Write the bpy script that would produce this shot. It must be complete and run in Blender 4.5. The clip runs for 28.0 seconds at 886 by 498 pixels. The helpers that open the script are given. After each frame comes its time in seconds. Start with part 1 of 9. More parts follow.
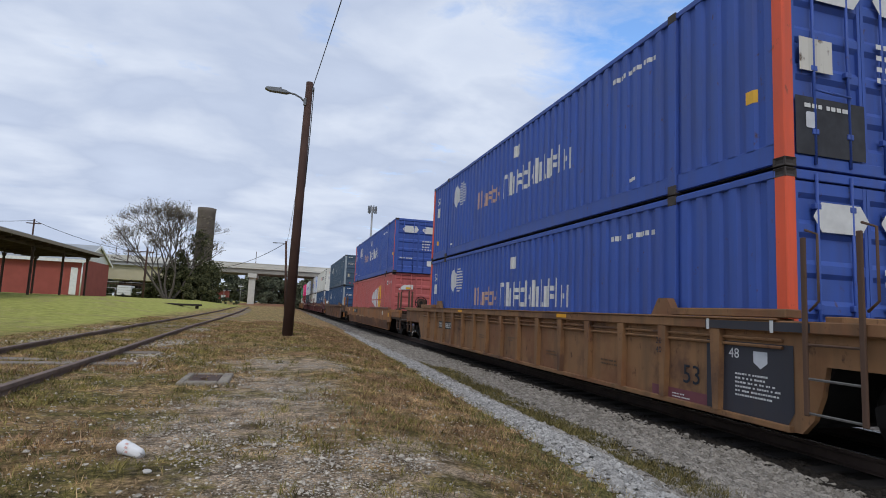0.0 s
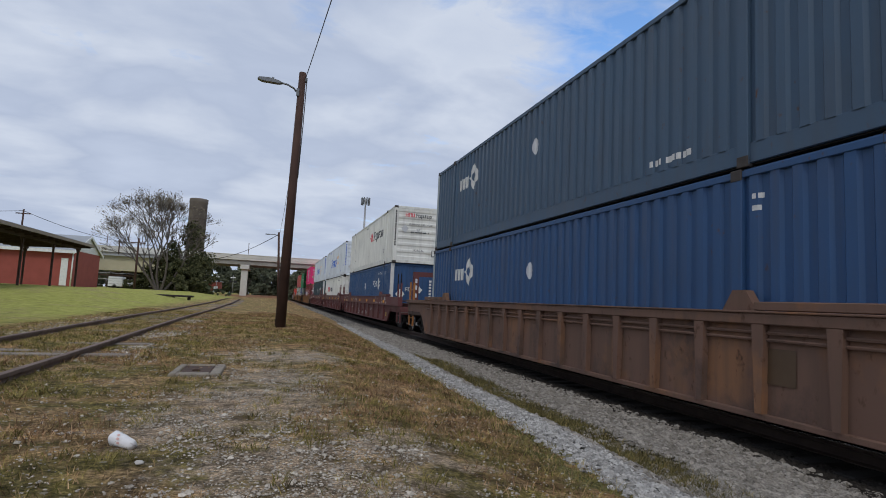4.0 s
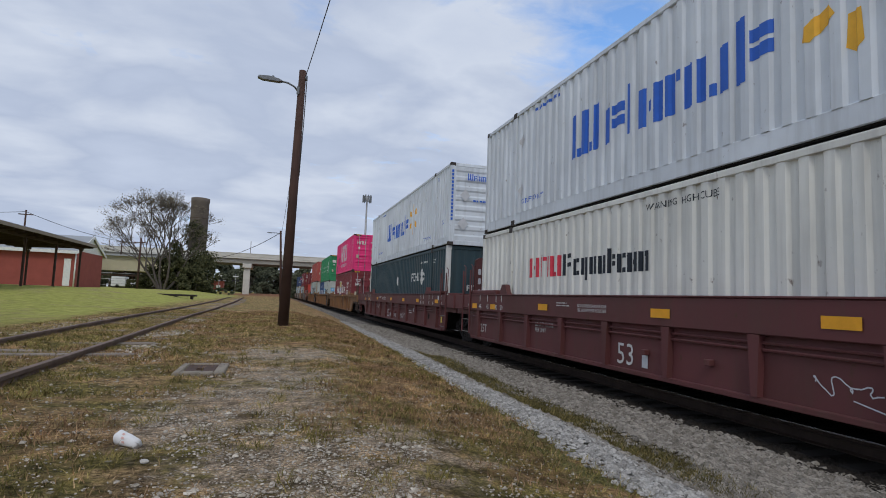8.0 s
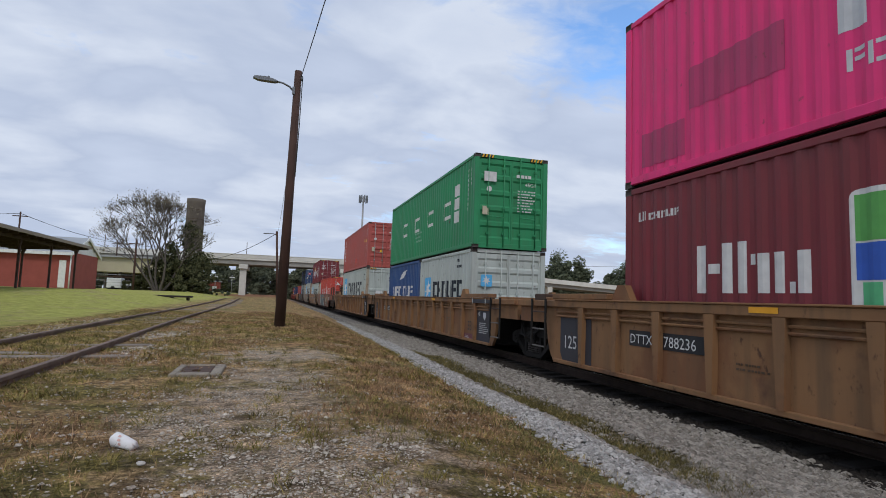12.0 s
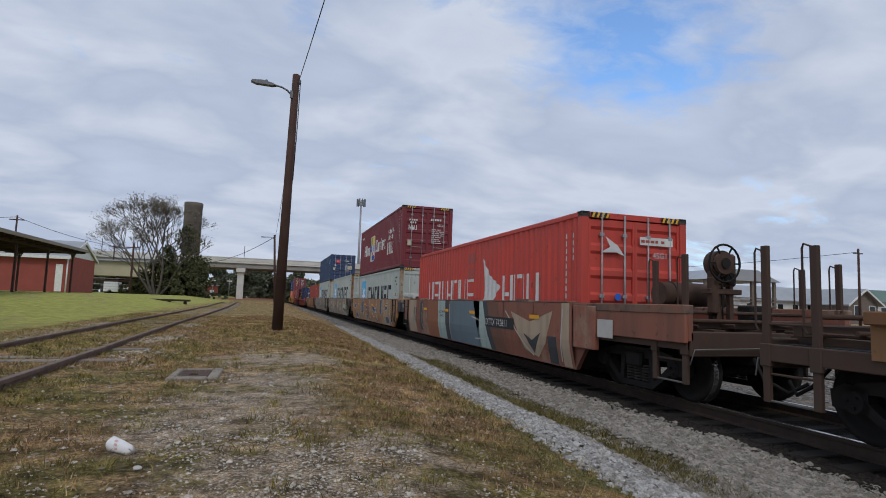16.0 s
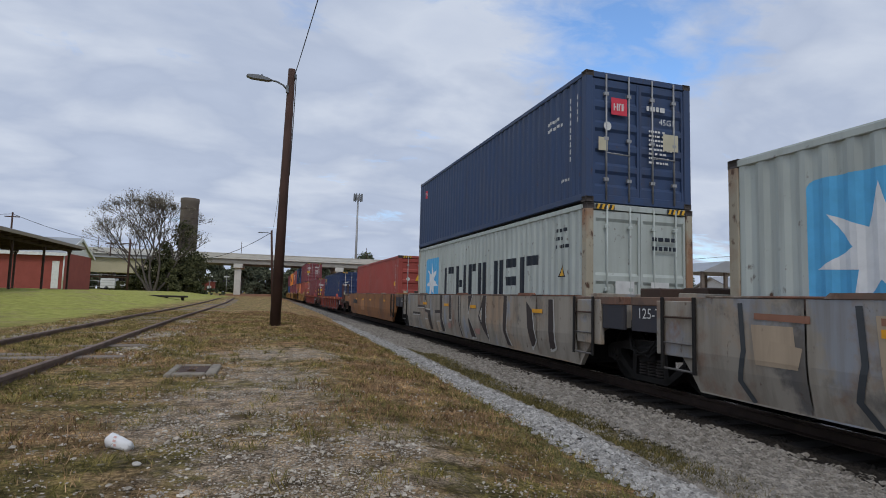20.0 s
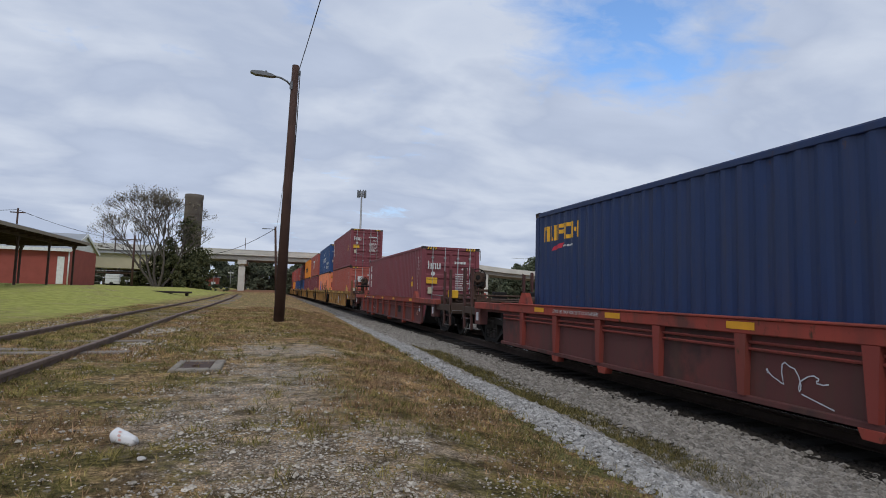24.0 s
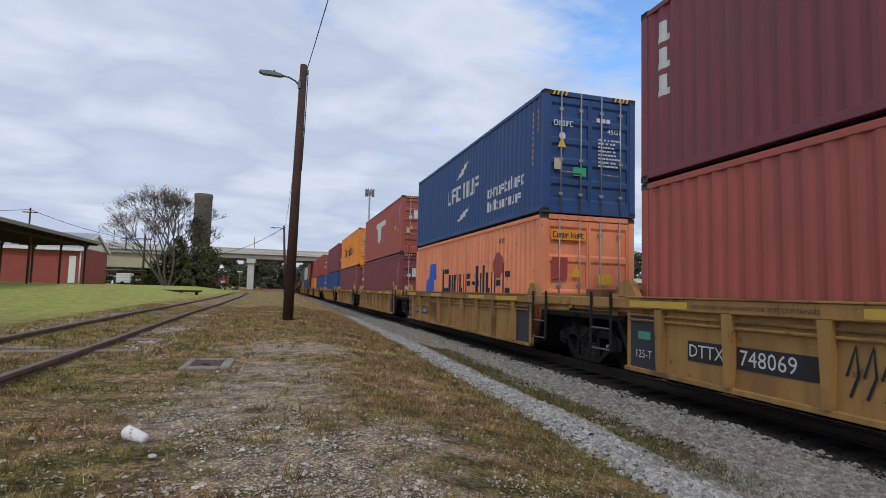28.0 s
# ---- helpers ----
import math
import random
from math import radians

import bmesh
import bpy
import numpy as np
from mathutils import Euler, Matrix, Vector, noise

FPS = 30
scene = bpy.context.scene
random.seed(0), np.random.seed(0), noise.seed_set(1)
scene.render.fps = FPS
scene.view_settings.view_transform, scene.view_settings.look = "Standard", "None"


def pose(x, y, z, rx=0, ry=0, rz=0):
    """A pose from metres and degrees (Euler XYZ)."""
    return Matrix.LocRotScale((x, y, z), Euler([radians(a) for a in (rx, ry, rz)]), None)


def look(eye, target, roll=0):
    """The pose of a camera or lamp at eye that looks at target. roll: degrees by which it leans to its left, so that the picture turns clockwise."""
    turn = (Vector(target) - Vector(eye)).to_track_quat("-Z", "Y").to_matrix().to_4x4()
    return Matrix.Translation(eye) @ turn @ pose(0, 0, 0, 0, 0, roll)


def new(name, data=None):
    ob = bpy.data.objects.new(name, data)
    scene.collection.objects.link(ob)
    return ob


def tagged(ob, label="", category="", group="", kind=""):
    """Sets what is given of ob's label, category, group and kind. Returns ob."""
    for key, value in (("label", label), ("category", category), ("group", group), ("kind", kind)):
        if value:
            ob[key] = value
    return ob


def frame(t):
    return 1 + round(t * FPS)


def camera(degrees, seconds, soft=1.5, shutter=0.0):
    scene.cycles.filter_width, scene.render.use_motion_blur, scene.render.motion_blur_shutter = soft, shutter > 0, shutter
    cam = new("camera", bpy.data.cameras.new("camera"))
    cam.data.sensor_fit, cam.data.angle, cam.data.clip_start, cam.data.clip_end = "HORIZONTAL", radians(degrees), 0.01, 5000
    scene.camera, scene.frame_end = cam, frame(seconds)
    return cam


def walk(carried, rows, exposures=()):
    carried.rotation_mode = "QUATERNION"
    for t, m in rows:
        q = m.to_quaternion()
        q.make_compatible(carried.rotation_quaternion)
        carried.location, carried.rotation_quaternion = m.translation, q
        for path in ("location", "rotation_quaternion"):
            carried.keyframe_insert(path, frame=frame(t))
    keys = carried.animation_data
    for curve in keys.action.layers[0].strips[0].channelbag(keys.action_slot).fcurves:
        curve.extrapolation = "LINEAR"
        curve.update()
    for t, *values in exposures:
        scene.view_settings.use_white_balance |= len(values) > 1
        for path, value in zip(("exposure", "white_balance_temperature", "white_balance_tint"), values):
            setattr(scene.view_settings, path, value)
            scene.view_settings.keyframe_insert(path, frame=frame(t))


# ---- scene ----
EYE = (0.0, 0.0, 0.95)


def aim(yaw, tilt, lean):
    """The camera's pose: degrees to the right of the track, up, and leaning left."""
    a, b = radians(yaw), radians(tilt)
    way = Vector((math.sin(a) * math.cos(b), math.cos(a) * math.cos(b), math.sin(b)))
    return look(EYE, Vector(EYE) + way, lean)


cam = camera(76.7, 28.0, soft=0.95)
walk(cam, [(t, aim(a, b, c)) for t, a, b, c in (
    (0.0, 15.906, 6.218, 2.562),
    (0.5, 15.903, 6.200, 2.404),
    (1.0, 15.966, 6.235, 2.402),
    (1.5, 16.076, 6.228, 2.324),
    (2.0, 16.190, 6.162, 2.367),
    (2.5, 16.170, 6.005, 2.383),
    (3.0, 16.260, 5.772, 2.527),
    (3.5, 16.493, 5.594, 2.628),
    (5.5, 16.751, 5.081, 2.846),
    (6.0, 16.651, 5.012, 2.783),
    (6.5, 16.567, 5.018, 2.650),
    (7.0, 16.510, 5.040, 2.409),
    (7.5, 16.508, 5.036, 2.165),
    (8.0, 16.455, 5.115, 2.193),
    (8.5, 16.436, 5.101, 2.177),
    (9.0, 16.380, 5.122, 2.203),
    (9.5, 16.401, 5.120, 2.111),
    (10.0, 16.481, 5.088, 2.092),
    (10.5, 16.553, 5.131, 2.061),
    (11.0, 16.683, 5.158, 2.111),
    (11.5, 16.729, 5.136, 2.031),
    (12.0, 16.809, 5.117, 1.903),
    (12.5, 16.824, 5.076, 1.802),
    (14.5, 17.910, 5.357, 2.197),
    (15.0, 17.962, 5.413, 2.088),
    (15.5, 17.353, 5.444, 1.868),
    (16.0, 17.019, 5.485, 1.853),
    (16.5, 17.485, 5.550, 1.855),
    (17.0, 17.673, 5.589, 1.801),
    (17.5, 17.651, 5.502, 1.647),
    (18.0, 17.517, 5.388, 1.678),
    (18.5, 17.474, 5.243, 1.776),
    (19.0, 17.318, 5.147, 1.812),
    (19.5, 17.324, 5.046, 1.705),
    (20.0, 17.304, 4.922, 1.471),
    (20.5, 17.372, 4.863, 1.400),
    (21.0, 17.384, 4.808, 1.336),
    (21.5, 17.442, 4.788, 1.554),
    (23.5, 17.230, 4.664, 1.548),
    (24.0, 16.956, 4.562, 1.630),
    (24.5, 16.660, 4.481, 1.854),
    (25.0, 16.363, 4.414, 1.790),
    (25.5, 16.253, 4.421, 1.689),
    (26.0, 16.212, 4.418, 1.708),
    (26.5, 16.287, 4.459, 1.725),
    (27.0, 16.264, 4.413, 1.797),
    (27.5, 16.200, 4.417, 1.831),
    (28.0, 16.134, 4.390, 1.566),
)], exposures=[(0.0, 0.17), (1.0, 0.08), (2.0, -0.06), (3.0, -0.02), (6.0, -0.05), (7.0, 0.05), (9.0, -0.08), (10.0, 0.03), (11.0, 0.0), (12.0, 0.09), (15.0, -0.07), (21.0, -0.07), (24.0, -0.04), (27.0, -0.03), (28.0, 0.12)])

# ---- world and sun ----
SUN_EL, SUN_AZ = 46, 197
world = bpy.data.worlds.new("sky")
scene.world = world
world.use_nodes = True
wt = world.node_tree
wt.nodes.clear()


def wn(kind, **vals):
    n = wt.nodes.new(kind)
    for k, v in vals.items():
        n.inputs[k].default_value = v
    return n


def wramp(stops):
    n = wt.nodes.new("ShaderNodeValToRGB")
    while len(n.color_ramp.elements) < len(stops):
        n.color_ramp.elements.new(0.5)
    for e, (p, c) in zip(n.color_ramp.elements, stops):
        e.position, e.color = p, (*c, 1)
    return n


sky = wt.nodes.new("ShaderNodeTexSky")
sky.sky_type, sky.sun_disc = "NISHITA", False
sky.sun_elevation, sky.sun_rotation = radians(SUN_EL), radians(SUN_AZ)
sky.air_density, sky.dust_density = 1.0, 1.5
coord = wt.nodes.new("ShaderNodeTexCoord")
sep = wt.nodes.new("ShaderNodeSeparateXYZ")
wt.links.new(coord.outputs["Generated"], sep.inputs[0])
# clouds lie on a high flat layer
lift = wt.nodes.new("ShaderNodeMath")
lift.operation = "MAXIMUM"
lift.inputs[1].default_value = 0.0
wt.links.new(sep.outputs[2], lift.inputs[0])
lift2 = wt.nodes.new("ShaderNodeMath")
lift2.operation = "ADD"
lift2.inputs[1].default_value = 0.22
wt.links.new(lift.outputs[0], lift2.inputs[0])
flat = wt.nodes.new("ShaderNodeCombineXYZ")
for i in (0, 1):
    d = wt.nodes.new("ShaderNodeMath")
    d.operation = "DIVIDE"
    wt.links.new(sep.outputs[i], d.inputs[0])
    wt.links.new(lift2.outputs[0], d.inputs[1])
    wt.links.new(d.outputs[0], flat.inputs[i])
shift = wt.nodes.new("ShaderNodeMapping")
shift.inputs["Location"].default_value = (0.35, 0.2, 0)
shift.inputs["Scale"].default_value = (0.85, 1.15, 1)
wt.links.new(flat.outputs[0], shift.inputs[0])
big = wn("ShaderNodeTexNoise", Scale=1.15, Detail=9.0, Roughness=0.55, Distortion=0.35)
fine = wn("ShaderNodeTexNoise", Scale=1.9, Detail=9.0, Roughness=0.5, Distortion=0.25)
wt.links.new(shift.outputs[0], big.inputs["Vector"])
wt.links.new(shift.outputs[0], fine.inputs["Vector"])
# the cover thins out to broken blue at one place
gap = wt.nodes.new("ShaderNodeVectorMath")
gap.operation = "DISTANCE"
gap.inputs[1].default_value = (0.93, 1.30, 0)
wt.links.new(flat.outputs[0], gap.inputs[0])
thin = wt.nodes.new("ShaderNodeMapRange")
thin.interpolation_type = "SMOOTHSTEP"
thin.inputs["From Min"].default_value, thin.inputs["From Max"].default_value = 0.0, 0.60
thin.inputs["To Min"].default_value, thin.inputs["To Max"].default_value = -0.25, 0.0
wt.links.new(gap.outputs["Value"], thin.inputs["Value"])
thinned = wt.nodes.new("ShaderNodeMath")
thinned.operation = "ADD"
wt.links.new(big.outputs[0], thinned.inputs[0])
wt.links.new(thin.outputs[0], thinned.inputs[1])
# small ragged puffs break up the cover's edge
puff = wn("ShaderNodeTexNoise", Scale=8.5, Detail=7.0, Roughness=0.6, Distortion=0.5)
wt.links.new(shift.outputs[0], puff.inputs["Vector"])
frayed = wt.nodes.new("ShaderNodeMath")
frayed.operation = "MULTIPLY_ADD"
frayed.inputs[1].default_value = 0.30
wt.links.new(puff.outputs[0], frayed.inputs[0])
wt.links.new(thinned.outputs[0], frayed.inputs[2])
cover = wramp([(0.36, (0, 0, 0)), (0.55, (1, 1, 1))])
wt.links.new(frayed.outputs[0], cover.inputs[0])
tone = wramp([(0.28, (0.54, 0.615, 0.77)), (0.45, (0.462, 0.535, 0.69)), (0.60, (0.62, 0.685, 0.81)), (0.76, (0.54, 0.61, 0.755))])
wt.links.new(fine.outputs[0], tone.inputs[0])
blue = wt.nodes.new("ShaderNodeMix")
blue.data_type = "RGBA"
blue.blend_type = "MULTIPLY"
blue.inputs["Factor"].default_value = 1.0
blue.inputs[7].default_value = (0.16, 0.20, 0.24, 1)
wt.links.new(sky.outputs[0], blue.inputs[6])
mixc = wt.nodes.new("ShaderNodeMix")
mixc.data_type = "RGBA"
wt.links.new(cover.outputs[0], mixc.inputs["Factor"])
wt.links.new(blue.outputs[2], mixc.inputs[6])
wt.links.new(tone.outputs[0], mixc.inputs[7])
back = wn("ShaderNodeBackground", Strength=1.0)
wt.links.new(mixc.outputs[2], back.inputs[0])
wout = wt.nodes.new("ShaderNodeOutputWorld")
wt.links.new(back.outputs[0], wout.inputs[0])

sun_data = bpy.data.lights.new("sun", "SUN")
sun_data.energy, sun_data.angle, sun_data.color = 0.9, radians(14), (1.0, 0.95, 0.88)
sun = new("sun", sun_data)
sa, se = radians(SUN_AZ), radians(SUN_EL)
sun.matrix_basis = look((0, 0, 60), Vector((0, 0, 60)) - Vector((math.sin(sa) * math.cos(se), math.cos(sa) * math.cos(se), math.sin(se))))

# ---- materials ----
MATS = {}


def nodes_of(name, rough=0.6, metal=0.0, spec=0.4):
    m = bpy.data.materials.new(name)
    m.use_nodes = True
    nt = m.node_tree
    b = nt.nodes["Principled BSDF"]
    b.inputs["Roughness"].default_value, b.inputs["Metallic"].default_value = rough, metal
    b.inputs["Specular IOR Level"].default_value = spec
    return m, nt, b


def tex_noise(nt, scale, detail=4.0, stretch=(1, 1, 1), rough=0.6):
    c = nt.nodes.new("ShaderNodeTexCoord")
    mp = nt.nodes.new("ShaderNodeMapping")
    mp.inputs["Scale"].default_value = stretch
    info = nt.nodes.new("ShaderNodeObjectInfo")
    n = nt.nodes.new("ShaderNodeTexNoise")
    n.noise_dimensions = "4D"
    n.inputs["Scale"].default_value, n.inputs["Detail"].default_value, n.inputs["Roughness"].default_value = scale, detail, rough
    mul = nt.nodes.new("ShaderNodeMath")
    mul.operation = "MULTIPLY"
    mul.inputs[1].default_value = 37.0
    nt.links.new(info.outputs["Random"], mul.inputs[0])
    nt.links.new(mul.outputs[0], n.inputs["W"])
    nt.links.new(c.outputs["Object"], mp.inputs[0])
    nt.links.new(mp.outputs[0], n.inputs["Vector"])
    return n


def ramp(nt, src, stops):
    n = nt.nodes.new("ShaderNodeValToRGB")
    while len(n.color_ramp.elements) < len(stops):
        n.color_ramp.elements.new(0.5)
    for e, (p, c) in zip(n.color_ramp.elements, stops):
        e.position = p
        e.color = (*c, 1) if len(c) == 3 else c
    nt.links.new(src, n.inputs[0])
    return n


def mix(nt, fac, a, b, mode="MIX"):
    n = nt.nodes.new("ShaderNodeMix")
    n.data_type, n.blend_type = "RGBA", mode
    for sock, v in ((n.inputs["Factor"], fac), (n.inputs[6], a), (n.inputs[7], b)):
        if isinstance(v, bpy.types.NodeSocket):
            nt.links.new(v, sock)
        elif isinstance(v, tuple):
            sock.default_value = (*v, 1)
        else:
            sock.default_value = v
    return n.outputs[2]


def bump(nt, b, src, strength, dist=0.01):
    n = nt.nodes.new("ShaderNodeBump")
    n.inputs["Strength"].default_value, n.inputs["Distance"].default_value = strength, dist
    nt.links.new(src, n.inputs["Height"])
    nt.links.new(n.outputs[0], b.inputs["Normal"])


def g3(c, k):
    return tuple(min(1.0, v * k) for v in c)


def paint(name, col, wear=0.25, rough=0.55, dirt=(0.10, 0.075, 0.05), streak=0.45, patches=()):
    """Weathered paint on steel: faded patches, rain streaks, dust and rust specks."""
    if name in MATS:
        return MATS[name]
    m, nt, b = nodes_of(name, rough)
    fade = tex_noise(nt, 0.7, 5.0)
    base = ramp(nt, fade.outputs[0], [(0.3, g3(col, 0.86)), (0.7, g3(col, 1.12))]).outputs[0]
    # old repainted or rusted fields, each with its own outline
    for i, (pc, amount) in enumerate(patches):
        pn = tex_noise(nt, 0.55 + 0.23 * i, 7.0, (1, 1, 0.8), 0.62)
        off = nt.nodes.new("ShaderNodeMapping")
        off.inputs["Location"].default_value = (3.1 * i, 7.7 * i, 1.3 * i)
        nt.links.new(pn.inputs["Vector"].links[0].from_socket, off.inputs[0])
        nt.links.new(off.outputs[0], pn.inputs["Vector"])
        pf = ramp(nt, pn.outputs[0], [(0.58 - 0.2 * amount, (0, 0, 0)), (0.66 - 0.2 * amount, (0.85,) * 3)]).outputs[0]
        base = mix(nt, pf, base, pc)
    run = tex_noise(nt, 5.0, 4.0, (1, 1, 0.07))
    runf = ramp(nt, run.outputs[0], [(0.47, (0, 0, 0)), (0.72, (streak, streak, streak))]).outputs[0]
    c1 = mix(nt, runf, base, g3(tuple(0.5 * v + 0.5 * d for v, d in zip(col, dirt)), 0.85))
    spot = tex_noise(nt, 9.0, 6.0, (1, 1, 0.6))
    spf = ramp(nt, spot.outputs[0], [(0.665 - 0.1 * wear, (0, 0, 0)), (0.77 - 0.1 * wear, (1, 1, 1))]).outputs[0]
    c2 = mix(nt, spf, c1, (0.085, 0.04, 0.022))
    nt.links.new(c2, b.inputs["Base Color"])
    rr = ramp(nt, fade.outputs[0], [(0.3, (rough - 0.1,) * 3), (0.75, (rough + 0.18,) * 3)])
    nt.links.new(rr.outputs[0], b.inputs["Roughness"])
    bump(nt, b, tex_noise(nt, 3.0, 3.0).outputs[0], 0.25, 0.006)
    MATS[name] = m
    return m


def plain(name, col, rough=0.6, metal=0.0, var=0.15, scale=6.0, rel=0.15):
    if name in MATS:
        return MATS[name]
    m, nt, b = nodes_of(name, rough, metal)
    n = tex_noise(nt, scale, 6.0)
    nt.links.new(ramp(nt, n.outputs[0], [(0.28, g3(col, 1 - var)), (0.72, g3(col, 1 + var))]).outputs[0], b.inputs["Base Color"])
    if rel:
        bump(nt, b, tex_noise(nt, scale * 5, 4.0).outputs[0], rel, 0.004)
    MATS[name] = m
    return m


def rgb(r, g, b, k=1.0):
    """Base colour from eight-bit display values."""
    return tuple(min(0.9, k * ((v / 255 / 12.92) if v <= 10 else ((v / 255 + 0.055) / 1.055) ** 2.4)) for v in (r, g, b))


STEEL_DARK = plain("grimy_steel", (0.014, 0.012, 0.0105), 0.8, 0.15, 0.4)
WORN = plain("worn_grey_steel", (0.15, 0.14, 0.13), 0.6, 0.3, 0.3)
STEEL_BRIGHT = plain("polished_steel", (0.5, 0.48, 0.46), 0.25, 0.9, 0.1)
RUST = plain("rusty_steel", (0.075, 0.042, 0.028), 0.8, 0.1, 0.35)
CAST = plain("casting_steel", (0.06, 0.05, 0.045), 0.7, 0.3, 0.3)
GALV = plain("galvanised_steel", (0.33, 0.33, 0.33), 0.5, 0.5, 0.2)
WHITE = plain("white_marking", (0.62, 0.62, 0.60), 0.6, 0.0, 0.12)
DECAL_YELLOW = plain("yellow_marking", (0.75, 0.42, 0.03), 0.5, 0.0, 0.15)
DECAL_BLACK = plain("black_marking", (0.02, 0.02, 0.022), 0.6, 0.0, 0.2)


def marking(name, col):
    return plain(name, col, 0.55, 0.0, 0.1)


# ---- mesh helpers ----
CACHE = {}


def mesh_of(name, bm, mat):
    me = bpy.data.meshes.new(name)
    bm.to_mesh(me)
    bm.free()
    if mat:
        me.materials.append(mat)
    return me


def part(name, bm, mat, parent, label="", m=None):
    """Links a bmesh (or a finished mesh) as one mesh object under a thing or part."""
    me = bm if isinstance(bm, bpy.types.Mesh) else mesh_of(name, bm, mat)
    ob = new(name, me)
    ob.parent = parent
    if m is not None:
        ob.matrix_basis = m
    if label:
        ob["label"] = label
    return ob


def shared(key, build, mat):
    """One mesh for all alike pieces."""
    k = (key, mat.name if mat else "")
    if k not in CACHE:
        CACHE[k] = mesh_of(str(key if isinstance(key, str) else key[0]), build(), mat)
    return CACHE[k]


def thing(name, label, category, group="", m=None, kind=""):
    ob = new(name)
    ob.empty_display_size = 0.2
    if m is not None:
        ob.matrix_basis = m
    return tagged(ob, label, category, group, kind)


def box(x0, x1, y0, y1, z0, z1, bevel=0.0, bm=None):
    bm = bm or bmesh.new()
    vs = [bm.verts.new(p) for p in ((x0, y0, z0), (x1, y0, z0), (x1, y1, z0), (x0, y1, z0), (x0, y0, z1), (x1, y0, z1), (x1, y1, z1), (x0, y1, z1))]
    fs = [bm.faces.new([vs[i] for i in q]) for q in ((3, 2, 1, 0), (4, 5, 6, 7), (0, 1, 5, 4), (1, 2, 6, 5), (2, 3, 7, 6), (3, 0, 4, 7))]
    if bevel:
        es = list({e for f in fs for e in f.edges})
        bmesh.ops.bevel(bm, geom=es, offset=bevel, segments=1, affect="EDGES")
    return bm


def tube(a, b, r, n=8, r2=None, bm=None, caps=True):
    bm = bm or bmesh.new()
    a, b = Vector(a), Vector(b)
    r2 = r if r2 is None else r2
    w = (b - a).normalized()
    u = w.orthogonal().normalized()
    v = w.cross(u)
    ra, rb = [], []
    for i in range(n):
        k = 2 * math.pi * i / n
        o = u * math.cos(k) + v * math.sin(k)
        ra.append(bm.verts.new(a + o * r))
        rb.append(bm.verts.new(b + o * r2))
    for i in range(n):
        f = bm.faces.new((ra[i], ra[(i + 1) % n], rb[(i + 1) % n], rb[i]))
        f.smooth = n > 6
    if caps:
        bm.faces.new(list(reversed(ra)))
        bm.faces.new(rb)
    return bm


def bar(points, r, n=6, bm=None):
    """A bent round bar through points, one closed skin."""
    bm = bm or bmesh.new()
    pts = [Vector(p) for p in points]
    rows, u = [], None
    for i, p in enumerate(pts):
        w = (pts[min(i + 1, len(pts) - 1)] - pts[max(i - 1, 0)]).normalized()
        u = w.orthogonal().normalized() if u is None else (u - w * u.dot(w)).normalized()
        v = w.cross(u)
        rows.append([bm.verts.new(p + (u * math.cos(2 * math.pi * k / n) + v * math.sin(2 * math.pi * k / n)) * r) for k in range(n)])
    for a, b in zip(rows, rows[1:]):
        for k in range(n):
            bm.faces.new((a[k], a[(k + 1) % n], b[(k + 1) % n], b[k])).smooth = n > 4
    bm.faces.new(list(reversed(rows[0])))
    bm.faces.new(rows[-1])
    return bm


def ring(centre, axis, radius, r, seg=20, n=6, bm=None):
    bm = bm or bmesh.new()
    w = Vector(axis).normalized()
    u = w.orthogonal().normalized()
    v = w.cross(u)
    rows = []
    for i in range(seg):
        k = 2 * math.pi * i / seg
        o = u * math.cos(k) + v * math.sin(k)
        rows.append([bm.verts.new(Vector(centre) + o * (radius + r * math.cos(2 * math.pi * j / n)) + w * r * math.sin(2 * math.pi * j / n)) for j in range(n)])
    for i in range(seg):
        for j in range(n):
            f = bm.faces.new((rows[i][j], rows[(i + 1) % seg][j], rows[(i + 1) % seg][(j + 1) % n], rows[i][(j + 1) % n]))
            f.smooth = True
    return bm


def prism(poly, x0, x1, bm=None, axis="x"):
    """A polygon given as (y, z), or (x, z) for axis y, or (x, y) for axis z, drawn out from x0 to x1."""
    bm = bm or bmesh.new()
    f3 = {"x": lambda p, q: (q, p[0], p[1]), "y": lambda p, q: (p[0], q, p[1]), "z": lambda p, q: (p[0], p[1], q)}[axis]
    a = [bm.verts.new(f3(p, x0)) for p in poly]
    b = [bm.verts.new(f3(p, x1)) for p in poly]
    n = len(poly)
    fs = [bm.faces.new((a[i], a[(i + 1) % n], b[(i + 1) % n], b[i])) for i in range(n)]
    fs += [bm.faces.new(list(reversed(a))), bm.faces.new(b)]
    bmesh.ops.recalc_face_normals(bm, faces=fs)
    return bm


def lettering(text, size):
    """Flat text as a bmesh in the xy plane, left foot at the origin."""
    k = ("text", text, size)
    if k not in CACHE:
        cu = bpy.data.curves.new("text", "FONT")
        cu.body, cu.size, cu.resolution_u = text, size, 2
        ob = new("text", cu)
        CACHE[k] = bpy.data.meshes.new_from_object(ob)
        bpy.data.objects.remove(ob)
        bpy.data.curves.remove(cu)
    bm = bmesh.new()
    bm.from_mesh(CACHE[k])
    return bm


def sheet(poly, bm=None):
    """Flat polygon in the xy plane."""
    bm = bm or bmesh.new()
    bm.faces.new([bm.verts.new((p[0], p[1], 0)) for p in poly])
    return bm


